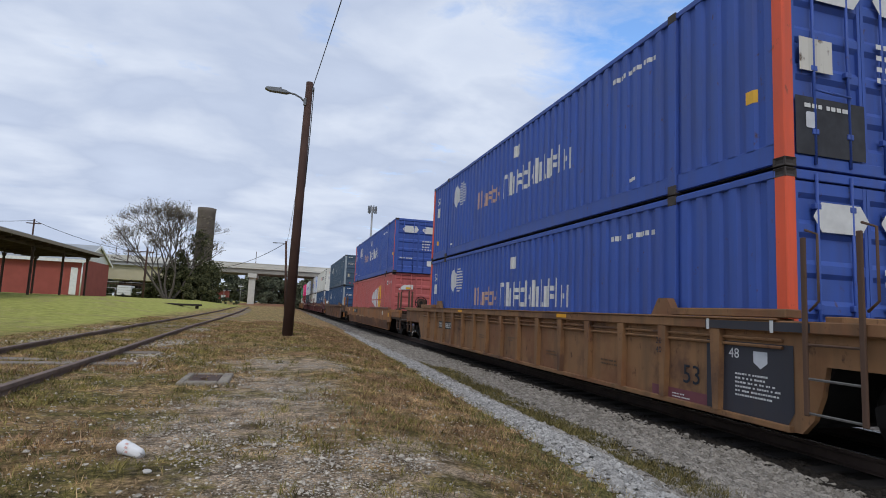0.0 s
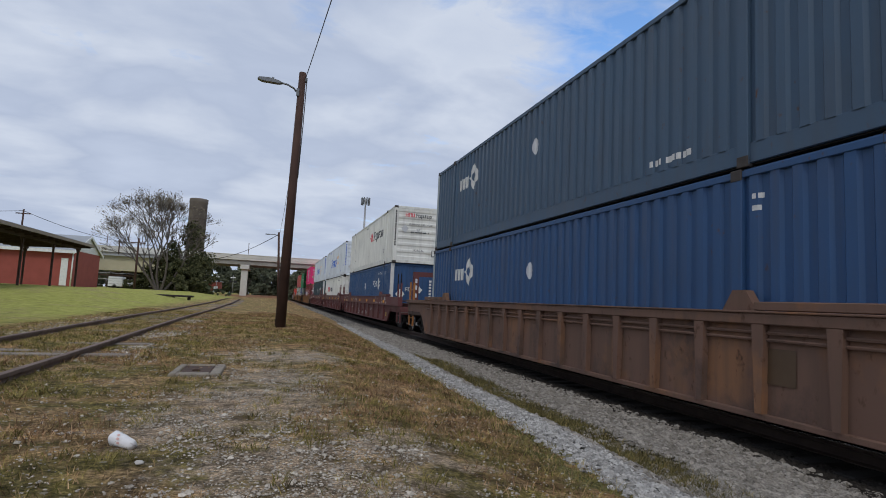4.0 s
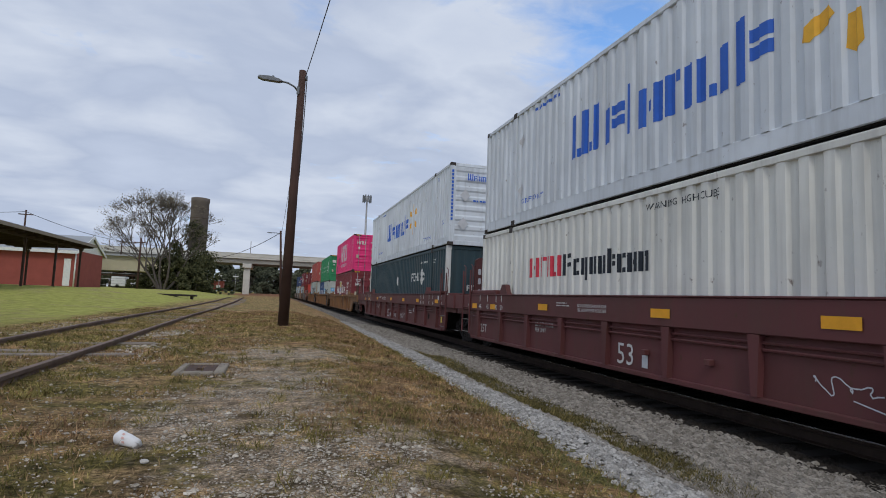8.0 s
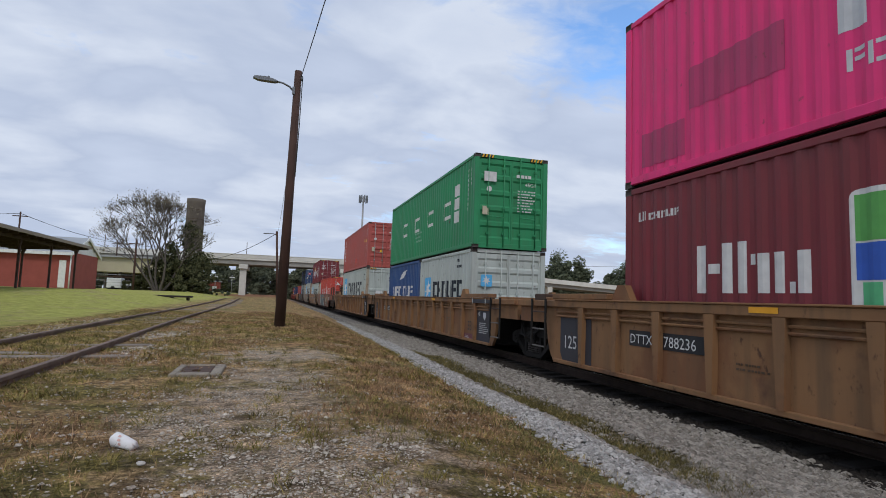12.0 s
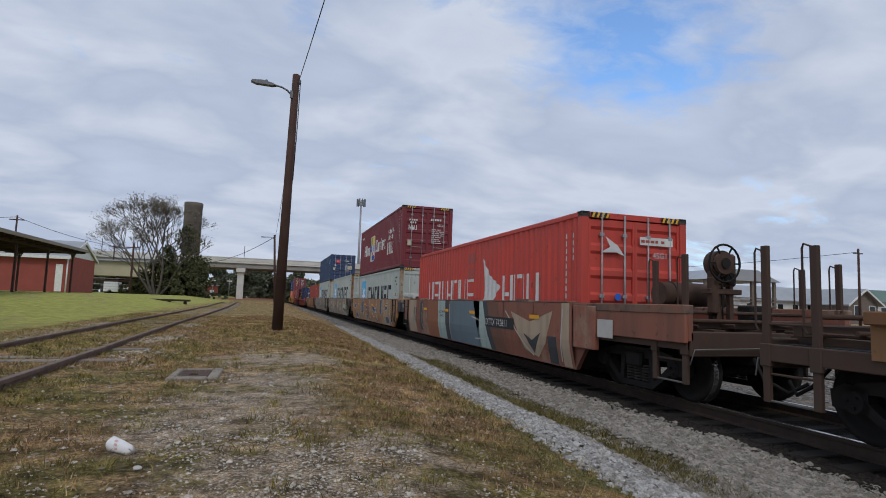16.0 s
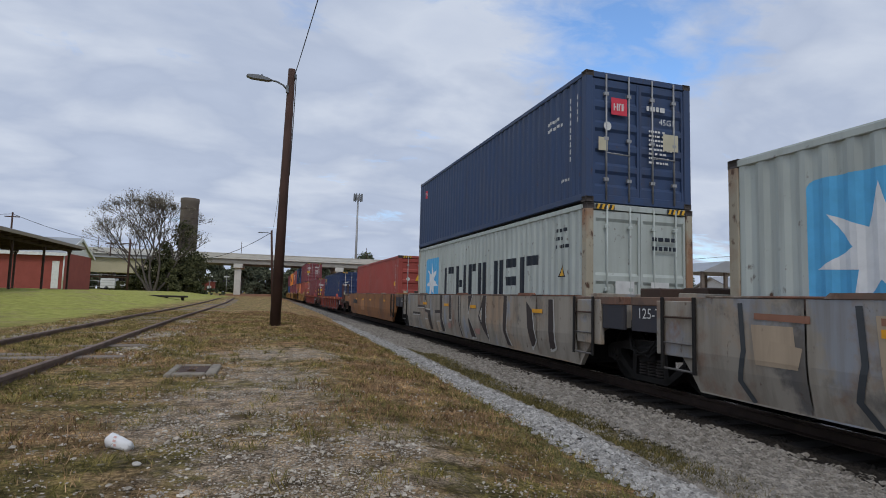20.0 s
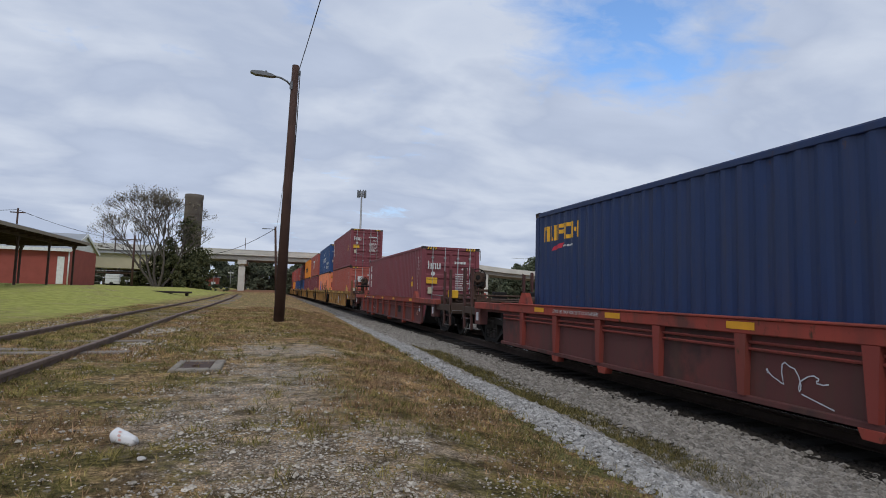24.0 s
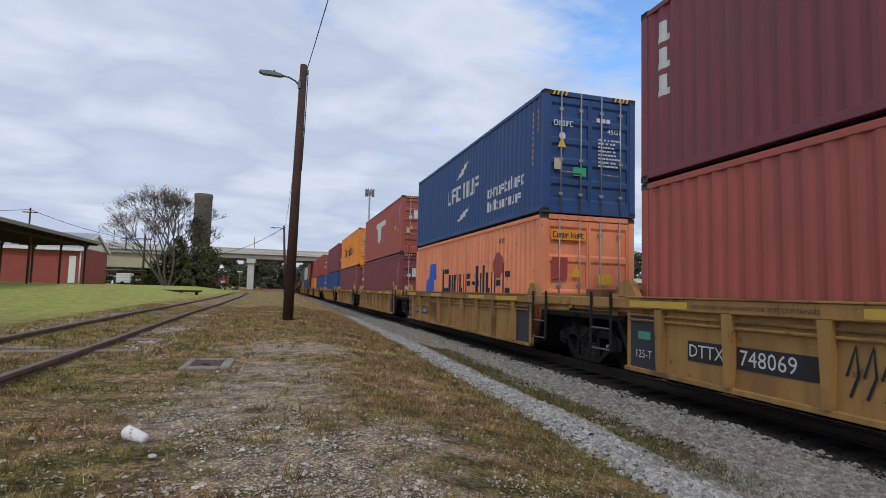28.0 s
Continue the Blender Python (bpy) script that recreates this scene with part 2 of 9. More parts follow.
def rect(x0, y0, x1, y1, bm=None, slant=0.0):
    return sheet([(x0, y0), (x1, y0), (x1 + slant, y1), (x0 + slant, y1)], bm)

# ---- freight containers ----
def wave(long):
    """Corrugation of a side wall: period, outer flat, slope, depth."""
    return (0.305, 0.125, 0.04, 0.040) if long else (0.278, 0.072, 0.068, 0.030)


def recess(y, long):
    p, a, s, d = wave(long)
    q = y % p
    c = p - a - 2 * s
    if q < a:
        return 0.0
    if q < a + s:
        return d * (q - a) / s
    if q < a + s + c:
        return d
    return d * (p - q) / s


def breaks(y0, y1, long):
    p, a, s, d = wave(long)
    out = []
    for k in range(math.floor(y0 / p) - 1, math.ceil(y1 / p) + 1):
        out += [k * p, k * p + a, k * p + a + s, k * p + p - s]
    return [v for v in sorted(out) if y0 + 1e-4 < v < y1 - 1e-4]


def side_wall(L, H, W, long):
    bm = bmesh.new()
    y0, y1 = -L / 2 + 0.16, L / 2 - 0.16
    ys = [y0] + breaks(y0, y1, long) + [y1]
    z0, z1 = (0.30 if long else 0.16), H - 0.1
    lo = [bm.verts.new((-W / 2 + 0.012 + recess(y, long), y, z0)) for y in ys]
    hi = [bm.verts.new((-W / 2 + 0.012 + recess(y, long), y, z1)) for y in ys]
    for i in range(len(ys) - 1):
        bm.faces.new((lo[i + 1], lo[i], hi[i], hi[i + 1]))
    a, b = bm.verts.new((-W / 2 + 0.07, y0, z0)), bm.verts.new((-W / 2 + 0.07, y1, z0))
    c, d = bm.verts.new((-W / 2 + 0.07, y1, z1)), bm.verts.new((-W / 2 + 0.07, y0, z1))
    bm.faces.new((a, b, c, d))
    return bm


def ribbed(w, h, ribs, depth=0.04, frame_=0.05):
    """A door leaf or end panel w by h with sunken level ribs, face at y = 0 towards -y."""
    zs = [(0, 0.0), (frame_ + 0.03, 0.0)]
    step = (h - 0.2) / ribs
    for i in range(ribs):
        z = 0.1 + i * step
        zs += [(z + 0.06, 0.0), (z + 0.12, depth), (z + step - 0.1, depth), (z + step - 0.04, 0.0)]
    zs.append((h, 0.0))
    zs = sorted(set(zs))
    bm = bmesh.new()
    l = [bm.verts.new((frame_, d, z)) for z, d in zs]
    r = [bm.verts.new((w - frame_, d, z)) for z, d in zs]
    for i in range(len(zs) - 1):
        bm.faces.new((l[i], r[i], r[i + 1], l[i + 1]))
    box(0, frame_, -0.004, 0.05, 0, h, bm=bm)
    box(w - frame_, w, -0.004, 0.05, 0, h, bm=bm)
    a = [bm.verts.new(p) for p in ((0, 0.055, 0), (w, 0.055, 0), (w, 0.055, h), (0, 0.055, h))]
    bm.faces.new(list(reversed(a)))
    return bm


def upright_end(w, h):
    """A front wall with upright corrugations."""
    bm = bmesh.new()
    xs = [0.0] + breaks(0, w, False) + [w]
    lo = [bm.verts.new((x, recess(x, False), 0)) for x in xs]
    hi = [bm.verts.new((x, recess(x, False), h)) for x in xs]
    for i in range(len(xs) - 1):
        bm.faces.new((lo[i], lo[i + 1], hi[i + 1], hi[i]))
    return bm


def casting():
    bm = box(-0.09, 0.09, -0.09, 0.09, 0, 0.118, 0.008)
    for f in [f for f in bm.faces if f.calc_area() > 0.012]:
        r = bmesh.ops.inset_individual(bm, faces=[f], thickness=0.045, depth=-0.02)
    return bm


def side_mark(c, name, bm, mat, y_left, z, label="", flat=False, up=0.0):
    """A marking on the wall that faces the camera; it follows the corrugation. y_left: its left end, measured from the far end."""
    if isinstance(bm, list):
        return [side_mark(c, name, b, mat, y_left, z, label, flat, up) for b in bm]
    L, W, long = c["L"], c["W"], c["long"]
    for v in bm.verts:
        v.co = Vector((0, L / 2 - y_left - v.co.x, z + v.co.y))
    ys = [v.co.y for v in bm.verts]
    if not flat:
        for b in breaks(min(ys), max(ys), long):
            bmesh.ops.bisect_plane(bm, geom=bm.verts[:] + bm.edges[:] + bm.faces[:], plane_co=(0, b, 0), plane_no=(0, 1, 0), dist=1e-5)
    for v in bm.verts:
        v.co.x = -W / 2 + 0.012 + (0 if flat else recess(v.co.y, long)) - 0.004 - up
    for f in bm.faces:
        f.normal_update()
        if f.normal.x > 0:
            f.normal_flip()
    return part(name, bm, mat, c["ob"], label)


def end_mark(c, name, bm, mat, x_left, z, off=0.012, label=""):
    """A marking on the end that faces the camera; x_left from the left corner."""
    if isinstance(bm, list):
        return [end_mark(c, name, b, mat, x_left, z, off, label) for b in bm]
    for v in bm.verts:
        v.co = Vector((-c["W"] / 2 + x_left + v.co.x, -c["L"] / 2 - off, z + v.co.y))
    for f in bm.faces:
        f.normal_update()
        if f.normal.y > 0:
            f.normal_flip()
    return part(name, bm, mat, c["ob"], label)


def wordmark(code, h, width, x=0.0, y=0.0, slant=0.0, stroke=0.27):
    """A row of plain blocks, one a shape, that stands for a painted name: C tall, x low, l tall and narrow, g hanging."""
    out = []
    units = {"C": 1.1, "x": 0.85, "l": 0.4, "d": 0.85, "g": 0.85, " ": 0.5, "W": 1.5, "-": 0.6}
    k = width / sum(units[q] for q in code)
    for i, q in enumerate(code):
        bm = bmesh.new()
        w = units[q] * k
        e = 0.86 * w
        st = min(0.48 * e, stroke * min(w, 0.9 * k))
        top = h if q in "Cl" else h * 0.74
        low = -0.25 * h if q == "g" else 0.0
        bar_h = min(0.2 * h, st)
        if q == "-":
            rect(x, y + 0.3 * h, x + 0.8 * w, y + 0.3 * h + bar_h, bm)
        elif q == "l":
            rect(x, y, x + min(e, 1.2 * st), y + top, bm, slant)
        elif q == "W":
            for j in range(3):
                rect(x + j * (e - st) / 2, y, x + j * (e - st) / 2 + st, y + h, bm)
            for j in range(2):
                rect(x + j * (e - st) / 2 + st * 1.2, y, x + (j + 1) * (e - st) / 2 - 0.2 * st, y + bar_h, bm)
        elif q != " ":
            lt, rt = (h if q in "Cd" else top), top
            air = 0.1 * e
            kind = (i * 2 + len(code)) % 5
            rect(x, y, x + st, y + lt, bm)
            if kind in (0, 2, 3):
                rect(x + e - st, y + low, x + e, y + rt, bm)
                far = x + e - st - air
            else:
                far = x + e
            for lv in ((1.0,), (1.0, 0.0), (0.0,), (0.5,), (1.0, 0.5))[kind]:
                z = y + lv * (min(lt, rt) - bar_h)
                if far - x - st - air > 0.05 * e:
                    rect(x + st + air, z, far, z + bar_h, bm)
        x += w
        if bm.faces:
            out.append(bm)
        else:
            bm.free()
    return out


def dashes(w, h, rows, seed=0, bm=None):
    """Small unreadable writing as rows of fine bars."""
    rnd = random.Random(seed)
    bm = bm or bmesh.new()
    rh = h / rows
    for r in range(rows):
        x, end_ = 0.0, w * rnd.uniform(0.6, 1.0)
        while x < end_:
            l = rnd.uniform(0.35, 0.8) * min(rh, 0.16)
            rect(x, h - (r + 0.74) * rh, min(w, x + l), h - (r + 0.3) * rh, bm)
            x += l + min(rh, 0.16) * (0.18 if rnd.random() < 0.8 else 0.6)
    return bm


def star(cx, cy, r, n=5, inner=0.42, turn=0.0, bm=None):
    pts = []
    for i in range(2 * n):
        a = math.pi / 2 + turn + math.pi * i / n
        q = r if i % 2 == 0 else r * inner
        pts.append((cx + q * math.cos(a), cy + q * math.sin(a)))
    return sheet(pts, bm)


def disc(cx, cy, r, n=20, bm=None):
    return sheet([(cx + r * math.cos(2 * math.pi * i / n), cy + r * math.sin(2 * math.pi * i / n)) for i in range(n)], bm)


def diamond(cx, cy, w, h, bm=None):
    return sheet([(cx - w, cy), (cx, cy - h), (cx + w, cy), (cx, cy + h)], bm)


def rounded(x0, y0, x1, y1, r, bm=None):
    pts = []
    for cx, cy, a0 in ((x1 - r, y1 - r, 0), (x0 + r, y1 - r, 90), (x0 + r, y0 + r, 180), (x1 - r, y0 + r, 270)):
        pts += [(cx + r * math.cos(radians(a0 + 22.5 * i)), cy + r * math.sin(radians(a0 + 22.5 * i))) for i in range(5)]
    return sheet(pts, bm)


def container(label, s, base, size, mat, post=None, end="doors", near_post=None, door=None, frame_mat=None, rod=None, group="containers on the train", ribs=5, plain_doors=False):
    """A container of the given size (feet, high cube or not). s: its near end along the train; base: floor height above the rail."""
    feet, high = size
    L, H = {53: 16.154, 40: 12.192, 20: 6.058}[feet], 2.896 if high else 2.591
    W, long = (2.591 if feet == 53 else 2.438), feet == 53
    post, door, rod = post or mat, door or mat, rod or GALV
    frame_mat = frame_mat or mat
    ob = thing("freight_container", label, "container", group)
    c = {"L": L, "W": W, "H": H, "long": long, "ob": ob, "s": s, "base": base}
    key = (feet, high)
    wall = shared(("side_wall", key), lambda: side_wall(L, H, W, long), mat)
    part("side_wall", wall, None, ob)
    part("side_wall", wall, None, ob, m=pose(0, 0, 0, 0, 0, 180))
    hw, hl = W / 2, L / 2
    part("roof", shared(("roof", key), lambda: box(-hw + 0.02, hw - 0.02, -hl + 0.1, hl - 0.1, H - 0.03, H - 0.008), mat), None, ob)
    part("floor_frame", shared(("floor_frame", key), lambda: box(-hw + 0.07, hw - 0.07, -hl + 0.1, hl - 0.1, 0.03, 0.14), STEEL_DARK), None, ob)
    rail = shared(("bottom_rail", key), lambda: box(-hw + (0.022 if long else 0), -hw + 0.075, -hl + 0.15, hl - 0.15, 0.05, 0.31 if long else 0.17, 0.008), frame_mat)
    part("bottom_rail", rail, None, ob)
    part("bottom_rail", rail, None, ob, m=pose(0, 0, 0, 0, 0, 180))
    rail = shared(("top_rail", key), lambda: box(-hw, -hw + 0.07, -hl + 0.15, hl - 0.15, H - 0.11, H - 0.022, 0.008), frame_mat)
    part("top_rail", rail, None, ob)
    part("top_rail", rail, None, ob, m=pose(0, 0, 0, 0, 0, 180))
    pm = shared(("corner_post", key), lambda: box(-0.08, 0.08, -0.08, 0.08, 0.1, H - 0.1, 0.012), post)
    cm = shared(("corner_casting", 0), casting, CAST if post is not WHITE else WHITE)
    for sx in (-1, 1):
        for sy in (-1, 1):
            part("corner_post", pm if sy > 0 or near_post is None else shared(("corner_post", key), lambda: box(-0.08, 0.08, -0.08, 0.08, 0.1, H - 0.1, 0.012), near_post), None, ob, m=pose(sx * (hw - 0.08), sy * (hl - 0.08), 0))
            for z in (0, H - 0.118):
                part("corner_casting", cm, None, ob, m=pose(sx * (hw - 0.088), sy * (hl - 0.088), z))
    if long:
        # lifting posts stand 20 ft either side of the middle
        mid = shared(("lift_post", key), lambda: box(-0.05, 0.03, -0.09, 0.09, 0.02, H - 0.02, 0.01), frame_mat)
        for sy in (-1, 1):
            part("lift_post", mid, None, ob, m=pose(-hw + 0.035, sy * 6.09, 0))
            part("lift_post", mid, None, ob, m=pose(hw - 0.035, sy * 6.09, 0, 0, 0, 180))
            part("lift_casting", shared(("lift_casting", 0), lambda: box(-0.06, 0.08, -0.09, 0.09, 0, 0.15, 0.01), CAST), None, ob, m=pose(-hw + 0.04, sy * 6.09, 0))
            part("lift_casting", shared(("lift_casting", 0), lambda: box(-0.06, 0.08, -0.09, 0.09, 0, 0.15, 0.01), CAST), None, ob, m=pose(-hw + 0.04, sy * 6.09, H - 0.15))
    for y in (-1, 1):
        part("end_sill", shared(("end_sill", W), lambda: box(-hw + 0.15, hw - 0.15, -0.05, 0.05, 0.01, 0.16, 0.008), frame_mat), None, ob, m=pose(0, y * (hl - 0.06), 0))
        part("end_header", shared(("end_header", W), lambda: box(-hw + 0.15, hw - 0.15, -0.05, 0.05, -0.12, -0.004, 0.008), frame_mat), None, ob, m=pose(0, y * (hl - 0.06), H))
    far = shared(("end_wall", key), lambda: upright_end(W - 0.32, H - 0.28), mat)
    part("end_wall", far, None, ob, m=pose(hw - 0.16, hl - 0.03, 0.16, 0, 0, 180))
    if end == "doors":
        dw = (W - 0.34) / 2
        leaf = shared(("door", key, ribs), lambda: ribbed(dw, H - 0.3, ribs), door)
        for i in (0, 1):
            d = part("door", leaf, None, ob, m=pose(-hw + 0.165 + i * (dw + 0.01), -hl + 0.03, 0.16))
            for q in (() if plain_doors else (0.27, 0.76)):
                x = dw * q
                part("lock_rod", shared(("lock_rod", key), lambda: tube((0, 0, -0.1), (0, 0, H - 0.2), 0.019, 8), rod), None, d, m=pose(x, -0.035, 0))
                for z in (0.3, 1.1, H - 0.6):
                    part("rod_bracket", shared(("rod_bracket", 0), lambda: box(-0.05, 0.05, -0.03, 0.03, -0.035, 0.035, 0.006), rod), None, d, m=pose(x, -0.022, z))
                part("lock_handle", shared(("lock_handle", 0), lambda: bar([(0, 0, 0), (0.06, -0.012, -0.01), (0.36, -0.006, -0.025)], 0.013), rod), None, d, m=pose(x if q < 0.5 else x - 0.36, -0.06, 0.82))
    elif end == "ribbed":
        wall2 = shared(("front_panel", key), lambda: ribbed(W - 0.32, H - 0.28, 7, 0.03, 0.05), mat)
        part("front_panel", wall2, None, ob, m=pose(-hw + 0.16, -hl + 0.02, 0.16))
    else:
        part("front_panel", far, None, ob, m=pose(-hw + 0.16, -hl + 0.03, 0.16))
    BOXES.append(c)
    return c


def stripes(c, mat_a=None):
    """Yellow and black warning stripes beside the top corners."""
    W, L, H = c["W"], c["L"], c["H"]
    for x0 in (0.19, W - 0.62):
        end_mark(c, "warning_stripe", rect(x0, 0, x0 + 0.42, 0.1), DECAL_BLACK, 0, H - 0.115)
        bm = bmesh.new()
        for i in range(4):
            rect(x0 + 0.02 + i * 0.105, 0, x0 + 0.07 + i * 0.105, 0.1, bm, 0.04)
        end_mark(c, "warning_stripe", bm, DECAL_YELLOW, 0, H - 0.115, 0.015)


def door_marks(c, seed, mat=None, number=True):
    """The small data panels that every door carries."""
    mat = mat or WHITE
    W, H = c["W"], c["H"]
    if number:
        end_mark(c, "number_marking", dashes(0.62, 0.22, 1, seed), mat, W * 0.56, H - 0.72, 0.016)
        end_mark(c, "type_code", lettering("45G1", 0.17), mat, W * 0.68, H - 0.92, 0.016)
    end_mark(c, "weight_panel", dashes(0.62, 0.72, 8, seed + 1), mat, W * 0.58, H - 1.75, 0.016)
    end_mark(c, "plate", rect(0, 0, 0.2, 0.26), marking("pale_plate", (0.5, 0.46, 0.33)), 0.27, 1.02, 0.016)
    end_mark(c, "disc_mark", disc(0, 0, 0.085), mat, 0.47, H - 1.08, 0.016)


def side_numbers(c, mat=None, upright=True, seed=3):
    """Stacked number bars at the near end of the wall."""
    mat = mat or WHITE
    L, H = c["L"], c["H"]
    bm = bmesh.new()
    for i in range(9):
        rect(0, -0.15 * i, 0.055, -0.15 * i + 0.10, bm)
    side_mark(c, "number_marking", bm, mat, L - 0.62, H - 0.5)
    bm = bmesh.new()
    for i in range(4):
        rect(0, -0.15 * i, 0.055, -0.15 * i + 0.10, bm)
    side_mark(c, "code_marking", bm, mat, L - 0.36, H - 0.5)


def blue_star_box(c, y_left=0.55, z0=0.55, size=1.45):
    side_mark(c, "emblem", rounded(0, 0, size, size * 1.1, 0.1), marking("sky_blue_emblem", (0.10, 0.42, 0.72)), y_left, z0)
    em = star(size / 2, size * 0.56, size * 0.45, 7, 0.4)
    side_mark(c, "emblem_star", em, marking("white_emblem", (0.75, 0.76, 0.76)), y_left, z0, up=0.003)


BOXES, CARS = [], []

# ---- the train ----
BLACK_PANEL = paint("black_panel_paint", rgb(48, 48, 54, 1.3), 0.3, 0.6)
TRACK_X, RAIL_Z = 6.893, -0.39


def travelled(t):
    q = t / 10
    return 12.403 * t - 2.151 * q * q + 0.2265 * q ** 3


def wheelset():
    bm = tube((-0.62, 0, 0), (0.62, 0, 0), 0.085, 10)
    prof = [(0.0, 0.10), (0.0, 0.16), (0.03, 0.18), (0.045, 0.36), (0.0, 0.375), (0.0, 0.44), (0.012, 0.457), (0.105, 0.462), (0.118, 0.485), (0.145, 0.485), (0.145, 0.375), (0.10, 0.36), (0.085, 0.18), (0.145, 0.16), (0.145, 0.10)]
    n = 28
    for sx in (-1, 1):
        rows = []
        for q, r in prof:
            x = sx * (0.835 - q)
            rows.append([bm.verts.new((x, r * math.cos(2 * math.pi * i / n), r * math.sin(2 * math.pi * i / n))) for i in range(n)])
        for a, b in zip(rows, rows[1:]):
            for i in range(n):
                f = bm.faces.new((a[i], a[(i + 1) % n], b[(i + 1) % n], b[i]))
                f.smooth = True
        # bearing end with three cap bolts
        tube((sx * 0.80, 0, 0), (sx * 1.14, 0, 0), 0.115, 14, bm=bm)
        for i in range(3):
            k = 2 * math.pi * i / 3
            tube((sx * 1.13, 0.06 * math.cos(k), 0.06 * math.sin(k)), (sx * 1.165, 0.06 * math.cos(k), 0.06 * math.sin(k)), 0.022, 6, bm=bm)
    bmesh.ops.recalc_face_normals(bm, faces=bm.faces[:])
    return bm


def tread_ring():
    bm = bmesh.new()
    n = 32
    a = [bm.verts.new((-0.818, 0.4625 * math.cos(2 * math.pi * i / n), 0.4625 * math.sin(2 * math.pi * i / n))) for i in range(n)]
    b = [bm.verts.new((-0.735, 0.4665 * math.cos(2 * math.pi * i / n), 0.4665 * math.sin(2 * math.pi * i / n))) for i in range(n)]
    for i in range(n):
        bm.faces.new((a[i], a[(i + 1) % n], b[(i + 1) % n], b[i]))
    return bm


def side_frame():
    """Cast truck side frame with its two openings."""
    bm = bmesh.new()
    t = (0.98, 1.12)
    prism([(-0.40, 0.10), (0.40, 0.10), (0.40, 0.19), (-0.40, 0.19)], *t, bm=bm)
    for s in (-1, 1):
        prism([(s * 0.40, 0.10), (s * 0.78, 0.36), (s * 0.78, 0.50), (s * 0.40, 0.20)], *t, bm=bm)
        prism([(s * 0.74, 0.36), (s * 1.12, 0.38), (s * 1.14, 0.56), (s * 0.98, 0.64), (s * 0.74, 0.62)], *t, bm=bm)
        prism([(s * 0.34, 0.15), (s * 0.44, 0.15), (s * 0.40, 0.66), (s * 0.30, 0.66)], *t, bm=bm)
    prism([(-0.98, 0.56), (0.98, 0.56), (0.86, 0.66), (0.45, 0.73), (-0.45, 0.73), (-0.86, 0.66)], *t, bm=bm)
    return bm


def springs():
    bm = bmesh.new()
    for y in (-0.2, 0.0, 0.2):
        for i in range(6):
            ring((1.05, y, 0.22 + i * 0.045), (0, 0, 1), 0.075, 0.017, 10, 5, bm)
    return bm


def truck(parent, y):
    fr = part("truck", shared("truck_bolster", lambda: box(-1.2, 1.2, -0.2, 0.2, 0.42, 0.66, 0.03), STEEL_DARK), None, parent, "grimy cast steel wheel truck", pose(0, y, 0))
    sf = shared("side_frame", side_frame, STEEL_DARK)
    sp = shared("spring_nest", springs, CAST)
    for r in (0, 180):
        part("side_frame", sf, None, fr, m=pose(0, 0, 0, 0, 0, r))
        part("spring_nest", sp, None, fr, m=pose(0, 0, 0, 0, 0, r))
    ws = shared("wheelset", wheelset, STEEL_DARK)
    for dy in (-0.89, 0.89):
        w = part("wheelset", ws, None, parent, "steel wheels on an axle", pose(0, y + dy, 0.462))
        part("wheel_tread", shared("wheel_tread", tread_ring, STEEL_BRIGHT), None, w, "shiny worn tread")
        WHEELS.append((w, y + dy))


def brake_wheel(parent, x, y, z, mat):
    bm = ring((0, 0, 0), (0, 1, 0), 0.28, 0.017, 22, 6)
    for i in range(6):
        k = math.pi / 3 * i
        tube((0.07 * math.cos(k), 0, 0.07 * math.sin(k)), (0.28 * math.cos(k), 0, 0.28 * math.sin(k)), 0.014, 5, bm=bm)
    tube((0, -0.04, 0), (0, 0.06, 0), 0.08, 10, bm=bm)
    w = part("brake_wheel", bm, STEEL_DARK, parent, "spoked handbrake wheel", pose(x, y, z))
    part("hub_plate", tube((0, -0.015, 0), (0, 0.05, 0), 0.165, 18), mat, w, "round rusty plate behind the spokes")
    part("brake_housing", tube((0.04, 0.07, 0.0), (0.04, 0.26, 0.0), 0.2, 16), mat, w, "round rusty gear housing")
    part("gear_cover", box(-0.12, 0.34, 0.1, 0.26, -0.34, 0.16, 0.04), mat, w)
    part("gear_hub", tube((0.16, 0.04, -0.22), (0.16, 0.14, -0.22), 0.09, 12), STEEL_DARK, w)
    part("gear_link", box(-0.16, -0.04, 0.06, 0.2, -0.75, -0.2, 0.02), mat, w)
    part("brake_stand", box(x - 0.045, x + 0.045, y + 0.12, y + 0.2, 1.0, z), mat, parent)
    part("brake_stand", box(x + 0.2, x + 0.27, y + 0.12, y + 0.2, 1.0, z - 0.1), mat, parent)
    part("brake_chain", bar([(x + 0.04, y + 0.1, z - 0.2), (x + 0.05, y + 0.1, 1.05)], 0.014), STEEL_DARK, parent)
    part("brake_bracket", box(x - 0.2, x + 0.4, y + 0.08, y + 0.26, z - 0.46, z - 0.38, 0.01), mat, parent)


